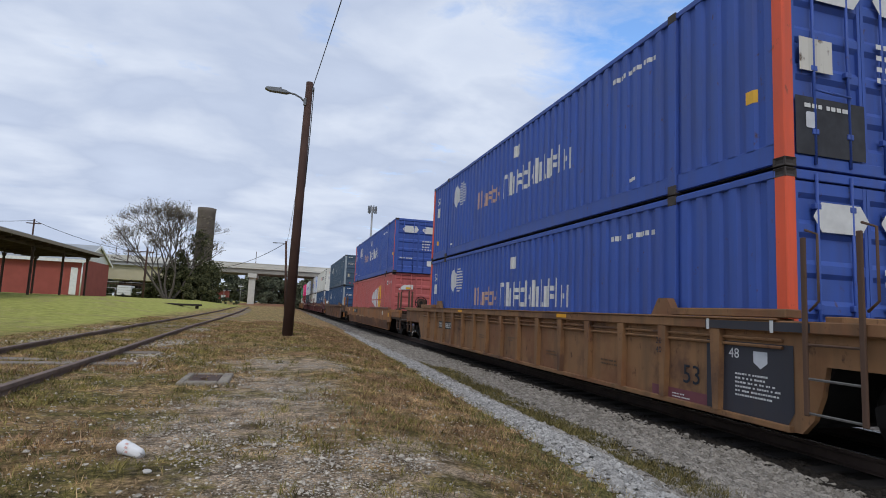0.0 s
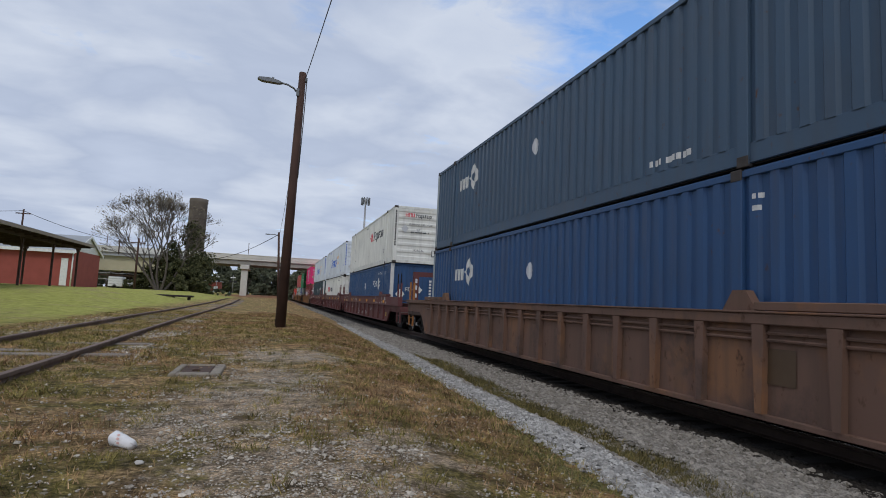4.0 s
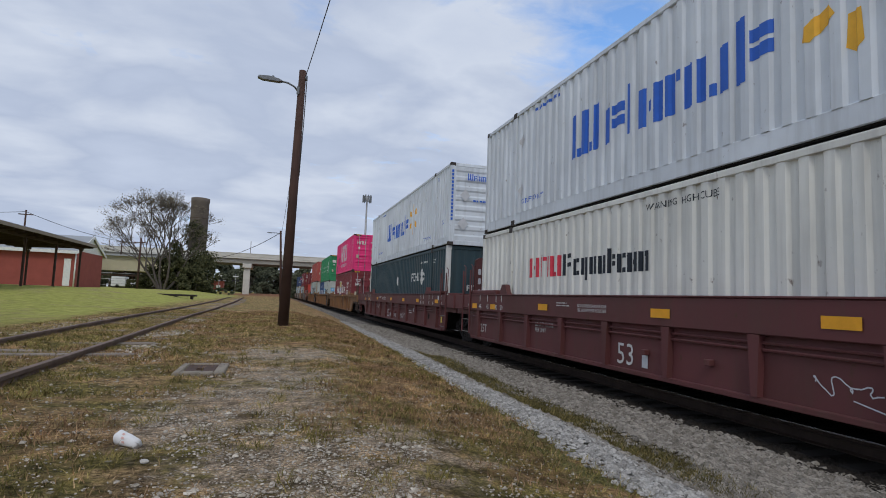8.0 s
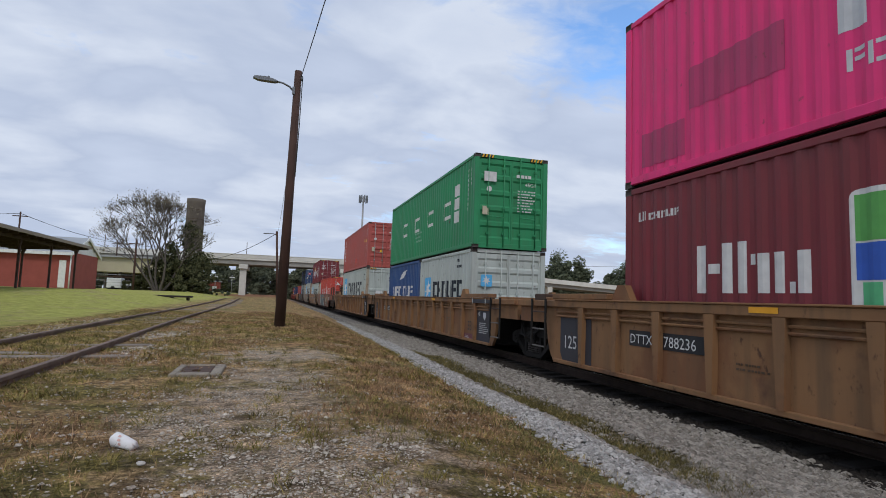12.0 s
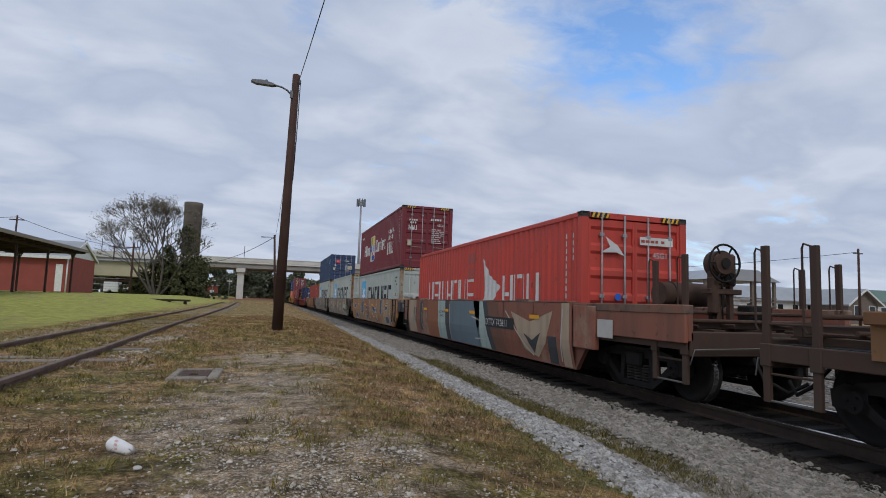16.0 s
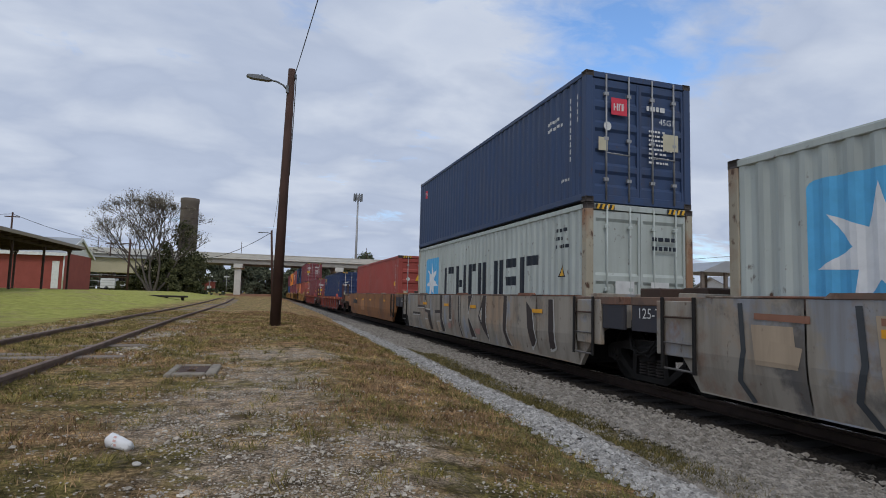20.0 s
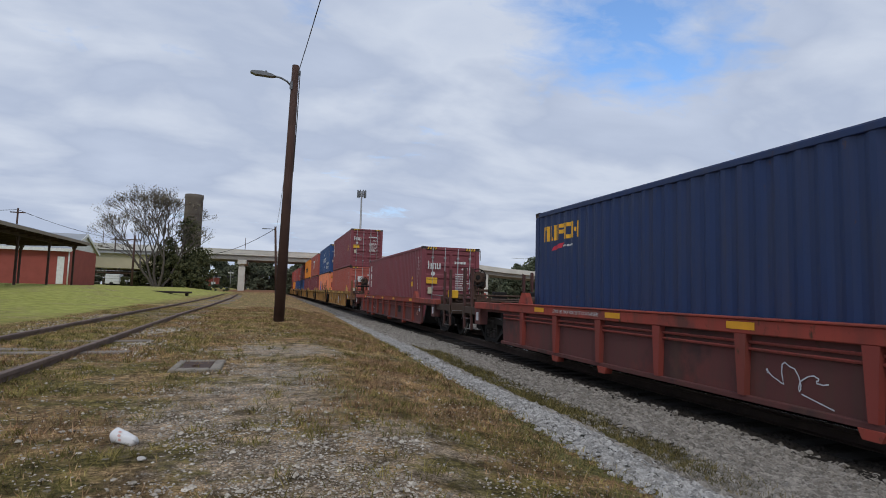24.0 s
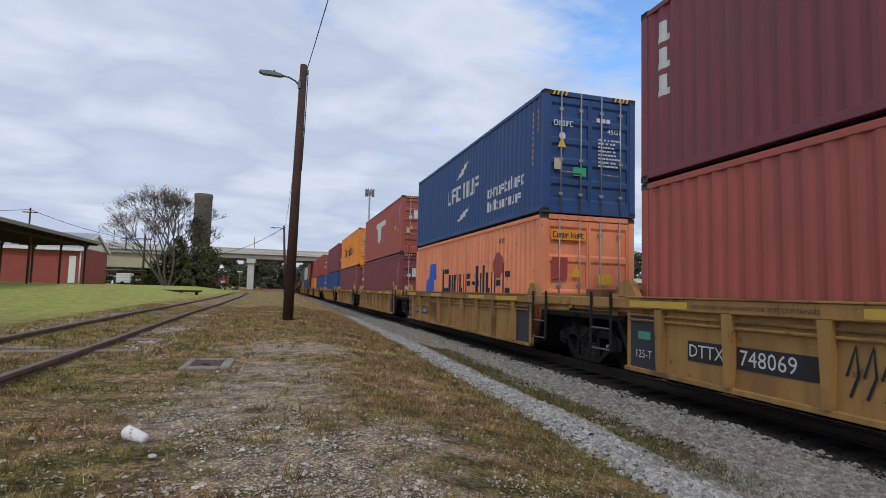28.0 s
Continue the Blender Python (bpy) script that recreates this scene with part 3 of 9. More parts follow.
def platform_end(parent, sgn, y_in, y_out, mat, post_mat, top, wheel, loops=False, start=0.0):
    """Coupler end: deck, end sill, handrail posts, steps and coupler. sgn -1: near end."""
    y0, y1 = sorted((sgn * y_in, sgn * y_out))
    lo_y, hi_y = sorted((sgn * (y_in + start), sgn * (y_out - 0.03)))
    part("end_deck", box(-1.3, 1.3, lo_y, hi_y, 0.93, 1.0, 0.01), STEEL_DARK, parent)
    for x in (-0.9, 0.0, 0.9):
        part("deck_beam", box(x - 0.1, x + 0.1, lo_y + 0.01, hi_y - 0.01, 1.003, 1.086), mat, parent)
    part("end_sill", box(-1.42, 1.42, min(sgn * (y_out - 0.14), sgn * y_out), max(sgn * (y_out - 0.14), sgn * y_out), 0.72, 1.06, 0.015), mat, parent)
    part("centre_sill", box(-0.32, 0.32, y0 + 0.03, y1 - 0.03, 0.6, 0.925), STEEL_DARK, parent)
    c = bmesh.new()
    yy = sorted((sgn * y_out, sgn * (y_out + 0.62)))
    box(-0.1, 0.1, yy[0], yy[1], 0.72, 0.9, 0.02, c)
    yk = sgn * (y_out + 0.6)
    prism([(-0.2, yk - 0.13), (0.12, yk - 0.13), (0.2, yk), (0.12, yk + 0.13), (-0.2, yk + 0.1), (-0.1, yk)], 0.66, 0.96, c, "z")
    part("coupler", c, RUST, parent, "rusty knuckle coupler")
    part("air_hose", bar([(-0.35, sgn * y_out, 0.7), (-0.4, sgn * (y_out + 0.2), 0.45), (-0.3, sgn * (y_out + 0.5), 0.3), (-0.2, sgn * (y_out + 0.7), 0.45)], 0.025), STEEL_DARK, parent)
    for x in (-1.42, 1.42):
        for k, yq in enumerate((y_out - 0.1, y_out - 0.72)):
            y = sgn * yq
            bm = box(x - 0.03, x + 0.03, y - 0.045, y + 0.045, 0.34, 2.12 - 0.05 * k, 0.008)
            part("handrail_post", bm, post_mat, parent)
            part("post_foot", box(x - 0.045, x + 0.02, y - 0.07, y + 0.07, 0.74, 1.0, 0.01), mat, parent)
            part("grab_iron", bar([(x, y + 0.03, 2.06), (x, y + 0.13, 2.10), (x, y + 0.15, 2.05), (x, y + 0.15, 1.2), (x, y + 0.12, 1.14), (x, y + 0.03, 1.14)], 0.012), post_mat, parent)
        ya, yb = sgn * (y_out - 0.1), sgn * (y_out - 0.72)
        for z in (0.36, 0.66, 1.22):
            part("step", tube((x, ya, z), (x, yb, z), 0.015, 6), WORN if z < 0.5 else post_mat, parent)
    if wheel == "inner":
        brake_wheel(parent, -0.35, sgn * (y_in + 1.12), 2.13, RUST)
        part("brake_rod", tube((-0.9, sgn * (y_in + 1.2), 1.72), (1.2, sgn * (y_in + 1.2), 1.72), 0.06, 8), STEEL_DARK, parent)
    elif wheel:
        back, z, tank = wheel
        brake_wheel(parent, -0.45, sgn * (y_out - back), z, RUST)
    if wheel and wheel != "inner" and tank:
        part("air_tank", tube((-0.95, sgn * (y_out - 1.25), 1.6), (0.35, sgn * (y_out - 1.25), 1.6), 0.19, 16), RUST, parent, "grimy round air tank")
        for x in (-0.75, 0.15):
            part("tank_strap", ring((x, sgn * (y_out - 1.25), 1.6), (1, 0, 0), 0.195, 0.014, 18, 4), STEEL_DARK, parent)
            part("tank_stand", box(x - 0.04, x + 0.04, sgn * (y_out - 1.25) - 0.1, sgn * (y_out - 1.25) + 0.1, 1.0, 1.45), STEEL_DARK, parent)
    # cross beams, pipes and valve gear on the deck
    for q, z in ((0.32, 1.2), (0.62, 1.32), (1.05, 1.16)):
        y = sgn * (y_out - q)
        part("deck_pipe", tube((-1.3, y, z), (1.3, y, z), 0.03, 7), RUST, parent)
    part("cross_beam", box(-1.36, 1.36, min(sgn * (y_out - 0.5), sgn * (y_out - 0.38)), max(sgn * (y_out - 0.5), sgn * (y_out - 0.38)), 1.09, 1.22, 0.01), mat, parent)
    part("valve_box", box(0.35, 0.8, min(sgn * (y_out - 1.0), sgn * (y_out - 0.72)), max(sgn * (y_out - 1.0), sgn * (y_out - 0.72)), 1.09, 1.45, 0.02), STEEL_DARK, parent)
    if loops:
        for x in (-1.42, 1.42):
            for yq in (y_out - 0.1, y_out - 0.72):
                y = sgn * yq
                part("hand_loop", bar([(x, y + 0.05, 1.75), (x, y + 0.05, 2.5), (x, y + 0.08, 2.54), (x, y + 0.15, 2.54), (x, y + 0.18, 2.5), (x, y + 0.18, 1.75)], 0.014), STEEL_DARK, parent)
    # uncoupling lever along the end sill, brake pipes and rods on the deck
    part("cut_lever", bar([(-1.46, sgn * (y_out + 0.03), 0.62), (-1.40, sgn * (y_out + 0.05), 0.82), (-0.3, sgn * (y_out + 0.06), 0.84), (-0.12, sgn * (y_out + 0.3), 0.95)], 0.011), WORN, parent)
    for x, z in ((-1.18, 1.13), (-0.55, 1.15), (0.5, 1.14)):
        part("deck_pipe", tube((x, lo_y + 0.1, z), (x, hi_y - 0.1, z), 0.022, 6), RUST, parent)
    part("side_beam", box(-1.45, -1.36, lo_y, hi_y - 0.12, 0.80, 0.995, 0.01), mat, parent)
    for k in range(3):
        y = sgn * (y_in + start + 0.15 + 0.4 * k)
        part("deck_bracket", prism([(y - 0.05, 1.0), (y + 0.05, 1.0), (y + 0.03, 1.26 + 0.05 * k), (y - 0.03, 1.26 + 0.05 * k)], -1.25, -1.13), RUST, parent)
    part("brake_cylinder", tube((-0.2, sgn * (y_in + 0.35), 1.2), (-0.2, sgn * (y_in + 0.85), 1.2), 0.13, 12), RUST, parent)


def well_unit(label, c, hw, style, mat, near, far, top=1.39, low=0.20, ribs=(7.25, 14), rib_mat=None, post_mat=None, chord_mat=None, deck_mat=None, cut="arch", chord=0.13, few=False, open_end=False, ladder=1.42, loops=False):
    """One well of a stack car. c: its middle along the train; hw: half the well; near, far: (kind, distance to the truck or joint);
    ribs: the outermost one and the number of bays; cut: how the side ends over the trucks."""
    ob = thing("well_car", label, "railcar", "well cars of the train")
    rib_mat, post_mat, chord_mat = rib_mat or mat, post_mat or mat, chord_mat or mat
    en, ef = [q[1] + (1.45 + (q[3] if len(q) > 3 else 0.0) if q[0] == "coupler" else -0.1) for q in (near, far)]
    hn = hw + 0.15
    brow = 0.93 if cut == "arch" else top - chord - 0.06
    def arc_of(kind):
        if cut != "arch":
            return [(hn + 0.1, low), (hn + 0.1, brow)]
        if style == "rib" and kind != "coupler":
            return [(hn + 0.2, low), (hn + 0.34, 0.36), (hn + 0.44, 0.62), (hn + 0.5, brow)]
        return [(hn + 0.2, low), (hn + 0.36, 0.42), (hn + 0.55, 0.64), (hn + 0.78, 0.82), (hn + 1.05, brow)]
    # an open platform lies lower than the side's top chord
    sn, sf = en - (1.3 if open_end and near[0] == "coupler" else 0), ef - (1.3 if open_end and far[0] == "coupler" else 0)
    poly = [(-sn, brow)] + [(-y, z) for y, z in reversed(arc_of(near[0]))] + arc_of(far[0]) + [(sf, brow), (sf, top - 0.04), (-sn, top - 0.04)]
    sides = (-1, 1) if not few else (-1,)
    for sx in sides:
        m = pose(0, 0, 0) if sx < 0 else Matrix.Scale(-1, 4, (1, 0, 0))
        if style == "rib":
            sd = part("side_sheet", prism(poly, -1.47, -1.40), mat, ob, m=m)
            reach, bays = ribs
            rt = top - chord
            rib = shared(("rib", top, low, chord), lambda: prism([(-0.045, low + 0.06), (0.045, low + 0.06), (0.085, rt), (-0.085, rt)], -1.56, -1.47), rib_mat)
            for i in range(bays + 1):
                part("rib", rib, None, sd, m=pose(0, -reach + i * 2 * reach / bays, 0))
            part("bottom_flange", box(-1.53, -1.40, -hn - 0.1, hn + 0.1, low - 0.01, low + 0.06, 0.008), mat, ob, m=m)
            for z in (rt - 0.09, rt - 0.17):
                part("side_pipe", tube((-1.50, -hn, z), (-1.50, hn, z), 0.02, 6), rib_mat, ob, m=m)
        else:
            sd = part("side_sheet", prism(poly, -1.46, -1.38), mat, ob, m=m)
            span = (2 * hn + 0.4) / 8

            def panel_mesh():
                bm = bmesh.new()
                rise = BELLY[:-1] + [(BELLY[-1][0], top - 0.006)]
                for (x0, z0), (x1, z1) in zip(rise, rise[1:]):
                    bm.faces.new([bm.verts.new(p) for p in ((x0, span / 2 - 0.012, z0), (x0, 0.012 - span / 2, z0), (x1, 0.012 - span / 2, z1), (x1, span / 2 - 0.012, z1))])
                return bm
            for k in range(8):
                part("side_panel", shared(("side_panel", round(span, 3), top), panel_mesh, mat), None, sd, m=pose(0, -hn - 0.2 + (k + 0.5) * span, 0))
            for e, y0 in ((-1, -en), (1, ef)):
                a, b = sorted((e * (hn + 0.95), e * (hn + 0.22)))
                part("end_sheet", box(-1.55, -1.46, a, b, 0.62, top - 0.05, 0.01), mat, ob, m=m)
                a, b = sorted((y0, e * (hn + 0.97)))
                part("end_sill_plate", box(-1.52, -1.46, a, b, 0.9, top - 0.12, 0.01), mat if (near if e < 0 else far)[0] == "coupler" else BLACK_PANEL, ob, m=m)
            if sx < 0:
                for k in range(3):
                    y = -4.2 + 4.2 * k
                    part("rim_lip", prism([(y - 0.35, top), (y + 0.35, top), (y + 0.28, top + 0.06), (y - 0.28, top + 0.06)], -1.56, -1.44), chord_mat, ob)
        part("top_chord", box(-1.56 if style == "rib" else -1.535, -1.37, -sn - 0.008, sf + 0.008, top - chord, top, 0.012), chord_mat, ob, m=m)
        part("top_flange", box(-1.58 if style == "rib" else -1.556, -1.32, -hn, hn, top, top + 0.025, 0.006), chord_mat, ob, m=m)
    if style == "rib" and not few:
        for sgn, e in ((-1, sn), (1, sf)):
            for sx in (-1, 1):
                y = sgn * 6.13
                part("corner_guide", prism([(y - 0.26, top + 0.025), (y + 0.26, top + 0.025), (y + 0.1, top + 0.27), (y - 0.1, top + 0.27)], sx * 1.42 - 0.06, sx * 1.42 + 0.06), chord_mat, ob)
                if hn > 7.5:
                    a, b = sorted((sgn * 6.42, sgn * min(hn + 0.1, e - 0.1)))
                    part("raised_shelf", box(sx * 1.44 - 0.12, sx * 1.44 + 0.12, a, b, top + 0.03, top + 0.13, 0.01), chord_mat, ob)
    part("well_floor", box(-1.38, 1.38, -hn, hn, low + 0.02, low + 0.10), STEEL_DARK, ob)
    for sgn, e, kind in ((-1, en, near), (1, ef, far)):
        y = sgn * (hn + 0.05)
        part("bulkhead", prism([(y, low + 0.1), (y + sgn * 0.12, low + 0.1), (y + sgn * 0.5, 0.95), (y + sgn * 0.38, 0.95)], -1.38, 1.38), STEEL_DARK, ob)
        y0, y1 = sorted((sgn * (hn + 0.35), sgn * e))
        if cut == "square":
            # dark plates added to stand in for the deep shade past the cut
            a, b = sorted((sgn * (hn + 0.12), sgn * (e - 0.5)))
            for sx in (-1, 1):
                part("end_web", box(sx * 0.8 - 0.03, sx * 0.8 + 0.03, a, b, 0.62, top - chord - 0.02), STEEL_DARK, ob)
            if kind[0] == "coupler":
                q = sgn * (hn + 1.76)
                hb = part("hanging_bracket", box(-1.52, -1.30, q - 0.2, q + 0.2, top - chord - 0.42, top - chord + 0.01, 0.01), mat, ob)
                part("data_plate", box(-1.526, -1.52, q - 0.08, q + 0.08, top - chord - 0.32, top - chord - 0.1), SILVER, hb, "small pale data plate")
        if kind[0] == "coupler":
            platform_end(ob, sgn, hn + 0.35, e, deck_mat or mat, post_mat, top, kind[2], loops, 1.3 if cut == "square" else 0.0)
            truck(ob, sgn * kind[1])
        else:
            part("end_deck", box(-1.36, 1.36, y0, y1, 0.93, 1.02, 0.01), STEEL_DARK, ob)
            part("cross_bearer", box(-1.42, 1.42, y - 0.1 + sgn * 0.5, y + 0.1 + sgn * 0.5, 1.02, top + 0.06, 0.01), mat, ob)
            part("deck_box", box(-0.7, 0.5, min(sgn * (e - 0.7), sgn * (e - 0.15)), max(sgn * (e - 0.7), sgn * (e - 0.15)), 1.02, top + 0.16, 0.02), deck_mat or mat, ob)
            part("joint_casting", box(-0.35, 0.35, min(sgn * (e - 0.8), sgn * kind[1]), max(sgn * (e - 0.8), sgn * kind[1]), 0.66, 0.93, 0.03), STEEL_DARK, ob)
            # ladder of two posts with rungs and a hooked grab iron each
            for q in (0.78, 1.39):
                y = sgn * (e - q)
                part("ladder_post", box(-1.60, -1.565, y - 0.028, y + 0.028, 0.42, ladder, 0.008), post_mat if ladder > 2 else STEEL_DARK, ob)
                if ladder > 2:
                    part("grab_iron", bar([(-1.575, y - 0.05, 1.5), (-1.575, y - 0.16, 1.6), (-1.575, y - 0.16, 2.3), (-1.575, y - 0.02, 2.36)], 0.014), post_mat, ob)
            for z in (0.45, 0.8, 1.15):
                part("step", tube((-1.575, sgn * (e - 0.78), z), (-1.575, sgn * (e - 1.39), z), 0.015, 6), WORN if z < 1 else post_mat, ob)
            part("brake_hose", bar([(-1.2, sgn * (e - 0.3), 0.9), (-1.3, sgn * (e - 0.1), 0.6), (-1.25, sgn * (e + 0.25), 0.5), (-1.15, sgn * (e + 0.5), 0.75)], 0.022), STEEL_DARK, ob)
            if kind[0] == "truck":
                truck(ob, sgn * kind[1])
    CARS.append((ob, c))
    return ob


BELLY = [(-1.40, 0.20), (-1.46, 0.22), (-1.53, 0.55), (-1.55, 0.72), (-1.55, 1.37)]


def belly_x(z):
    for (x0, z0), (x1, z1) in zip(BELLY, BELLY[1:]):
        if z <= z1:
            return x0 + (x1 - x0) * max(0.0, z - z0) / (z1 - z0)
    return BELLY[-1][0]


def spray(ob, bm, mat, up=0.0):
    """Paint on a bellied side: points are (distance along the car, height)."""
    for v in bm.verts:
        v.co = Vector((0, v.co.x, v.co.y))
    for z in (0.22, 0.55, 0.72):
        bmesh.ops.bisect_plane(bm, geom=bm.verts[:] + bm.edges[:] + bm.faces[:], plane_co=(0, 0, z), plane_no=(0, 0, 1), dist=1e-5)
    for v in bm.verts:
        v.co.x = belly_x(v.co.z) - 0.004 - up
    for f in bm.faces:
        f.normal_update()
        if f.normal.x > 0:
            f.normal_flip()
    return part("spray_paint", bm, mat, ob)


def ribbon(points, w, bm=None):
    """A painted stroke of even width."""
    bm = bm or bmesh.new()
    pts = [Vector((p[0], p[1], 0)) for p in points]
    rows = []
    for i, p in enumerate(pts):
        d0 = (p - pts[i - 1]).normalized() if i else (pts[1] - p).normalized()
        d1 = (pts[i + 1] - p).normalized() if i + 1 < len(pts) else d0
        n0, n1 = Vector((-d0.y, d0.x, 0)), Vector((-d1.y, d1.x, 0))
        side = n0 + n1
        side = side.normalized() if side.length > 0.3 else n0
        k = w / 2 / max(0.5, side.dot(n0))
        rows.append((bm.verts.new(p + side * k), bm.verts.new(p - side * k)))
    for (a, b), (c, d) in zip(rows, rows[1:]):
        bm.faces.new((a, b, d, c))
    return bm


WHEELS = []


def car_mark(ob, name, bm, mat, y, z, x=-1.475, label=""):
    """A marking on the car's side; y is its left end."""
    if isinstance(bm, list):
        return [car_mark(ob, name, b, mat, y, z, x, label) for b in bm]
    for v in bm.verts:
        v.co = Vector((x - 0.004, y - v.co.x, z + v.co.y))
    for f in bm.faces:
        f.normal_update()
        if f.normal.x > 0:
            f.normal_flip()
    return part(name, bm, mat, ob, label)

# ---- ground ----
def smooth(a, b, v):
    q = min(1.0, max(0.0, (v - a) / (b - a)))
    return q * q * (3 - 2 * q)


def verge(y):
    """Where the grass gives way to the stones of the track bed."""
    return 2.14 + 0.05 * max(0.0, min(y, 14.0)) + 0.03 * max(0.0, min(y, 40.0) - 14.0)


def ground_z(x, y):
    lawn = 0.80 * smooth(12, 42, y) * smooth(-3.5, -11, x)
    far = 0.5 * smooth(60, 110, y) * smooth(4.5, 1.5, x)
    bed = -0.58 * min(1.0, max(0.0, (x - 0.8) / 4.0)) * smooth(13.5, 10.6, x)
    # a low windrow of pale stone with a shallow ditch behind it
    e = x - verge(y)
    bed += smooth(26, 12, y) * (0.055 * math.exp(-((e - 0.30) / 0.20) ** 2) - 0.05 * math.exp(-((e - 0.95) / 0.32) ** 2))
    back = -0.25 * smooth(10.6, 13.5, x) * smooth(60, 30, x)
    lump = 0.03 * noise.noise((x * 0.45, y * 0.45, 0.0)) + 0.012 * noise.noise((x * 1.9, y * 1.9, 3.0))
    return max(lawn, far) + bed + back + lump * (1 if y < 60 else 0.3)


BARE = ((-0.1, 5.3, 0.62), (0.1, 3.3, 0.45), (0.85, 3.7, 0.36), (0.05, 6.9, 0.5), (0.5, 2.7, 0.4), (0.25, 9.2, 0.7), (-0.5, 4.4, 0.4))


def bare(x, y):
    """How far the grass is worn down to gravel."""
    return min(1.0, sum(math.exp(-((x - a) / c) ** 2 - ((y - b) / (c * 1.35)) ** 2) for a, b, c in BARE))


def clump(nt, vec):
    """Light and dark clumps that run through soil and grass alike."""
    n = nt.nodes.new("ShaderNodeTexNoise")
    n.inputs["Scale"].default_value, n.inputs["Detail"].default_value, n.inputs["Roughness"].default_value = 4.2, 7.0, 0.72
    nt.links.new(vec, n.inputs["Vector"])
    return ramp(nt, n.outputs[0], [(0.38, (0.42, 0.41, 0.39)), (0.5, (0.94, 0.94, 0.94)), (0.62, (1.5, 1.45, 1.38))]).outputs[0]


def ground_material():
    m, nt, b = nodes_of("grassy_dirt", 0.95, 0.0, 0.15)
    c = nt.nodes.new("ShaderNodeTexCoord")
    sp = nt.nodes.new("ShaderNodeSeparateXYZ")
    nt.links.new(c.outputs["Object"], sp.inputs[0])

    def noise_(scale, detail=6.0, rough=0.6):
        n = nt.nodes.new("ShaderNodeTexNoise")
        n.inputs["Scale"].default_value, n.inputs["Detail"].default_value, n.inputs["Roughness"].default_value = scale, detail, rough
        nt.links.new(c.outputs["Object"], n.inputs["Vector"])
        return n.outputs[0]

    def rng(src, lo, hi):
        n = nt.nodes.new("ShaderNodeMapRange")
        n.interpolation_type = "SMOOTHSTEP"
        n.inputs["From Min"].default_value, n.inputs["From Max"].default_value = lo, hi
        nt.links.new(src, n.inputs["Value"])
        return n.outputs[0]

    def op(kind, a, b2):
        n = nt.nodes.new("ShaderNodeMath")
        n.operation = kind
        for s, v in ((n.inputs[0], a), (n.inputs[1], b2)):
            if isinstance(v, bpy.types.NodeSocket):
                nt.links.new(v, s)
            else:
                s.default_value = v
        return n.outputs[0]

    def cells(scale, feature="F1"):
        n = nt.nodes.new("ShaderNodeTexVoronoi")
        n.inputs["Scale"].default_value, n.feature = scale, feature
        nt.links.new(c.outputs["Object"], n.inputs["Vector"])
        return n

    def pebbles(scale, stops):
        """Packed stones: each cell its own grey, dark joints between."""
        v = cells(scale)
        grey = nt.nodes.new("ShaderNodeSeparateColor")
        nt.links.new(v.outputs["Color"], grey.inputs[0])
        tone_ = ramp(nt, grey.outputs[0], stops).outputs[0]
        gap_ = rng(v.outputs["Distance"], 0.80, 0.50)
        return mix(nt, op("SUBTRACT", 1.0, gap_), tone_, g3(stops[0][1], 0.5))

    wob = op("MULTIPLY", op("SUBTRACT", noise_(0.8, 3), 0.5), 2.2)
    ragged = op("MULTIPLY", op("SUBTRACT", noise_(5.0, 4), 0.5), 0.5)
    xw = op("ADD", sp.outputs[0], wob)
    near_y = op("MINIMUM", sp.outputs[1], 14.0)
    far_y = op("MAXIMUM", op("SUBTRACT", op("MINIMUM", sp.outputs[1], 40.0), 14.0), 0.0)
    edge = op("ADD", op("ADD", op("MULTIPLY", near_y, 0.05), op("MULTIPLY", far_y, 0.03)), 2.14)
    xe = op("ADD", op("SUBTRACT", sp.outputs[0], edge), ragged)
    dry = ramp(nt, noise_(24.0, 8, 0.8), [(0.38, (0.075, 0.053, 0.030)), (0.5, (0.31, 0.235, 0.125)), (0.62, (0.64, 0.51, 0.30))]).outputs[0]
    grn = ramp(nt, noise_(28.0, 8, 0.8), [(0.38, (0.048, 0.046, 0.016)), (0.5, (0.175, 0.165, 0.06)), (0.62, (0.36, 0.32, 0.13))]).outputs[0]
    red = ramp(nt, noise_(26.0, 8, 0.8), [(0.38, (0.085, 0.046, 0.026)), (0.5, (0.30, 0.185, 0.105)), (0.62, (0.54, 0.37, 0.22))]).outputs[0]
    soil = ramp(nt, noise_(48.0, 7, 0.85), [(0.38, (0.085, 0.064, 0.044)), (0.5, (0.42, 0.355, 0.28)), (0.62, (0.80, 0.72, 0.60))]).outputs[0]
    grit = mix(nt, 0.6, soil, pebbles(62.0, [(0.0, (0.18, 0.155, 0.12)), (0.55, (0.44, 0.385, 0.305)), (1.0, (0.80, 0.72, 0.60))]))
    lawn = ramp(nt, noise_(3.0, 9, 0.75), [(0.3, (0.20, 0.21, 0.05)), (0.5, (0.36, 0.365, 0.085)), (0.7, (0.56, 0.51, 0.16))]).outputs[0]
    base = mix(nt, rng(noise_(1.1, 6, 0.65), 0.42, 0.53), dry, grn)
    # russet belt beside the verge, patches elsewhere
    belt = op("MULTIPLY", rng(xw, 0.7, 1.5), rng(sp.outputs[1], 2.5, 6.0))
    rusty = op("MULTIPLY", rng(op("ADD", noise_(0.7, 6, 0.65), op("MULTIPLY", belt, 0.08)), 0.50, 0.60), 0.55)
    base = mix(nt, rusty, base, red)
    # worn gravel showing through the grass
    path = None
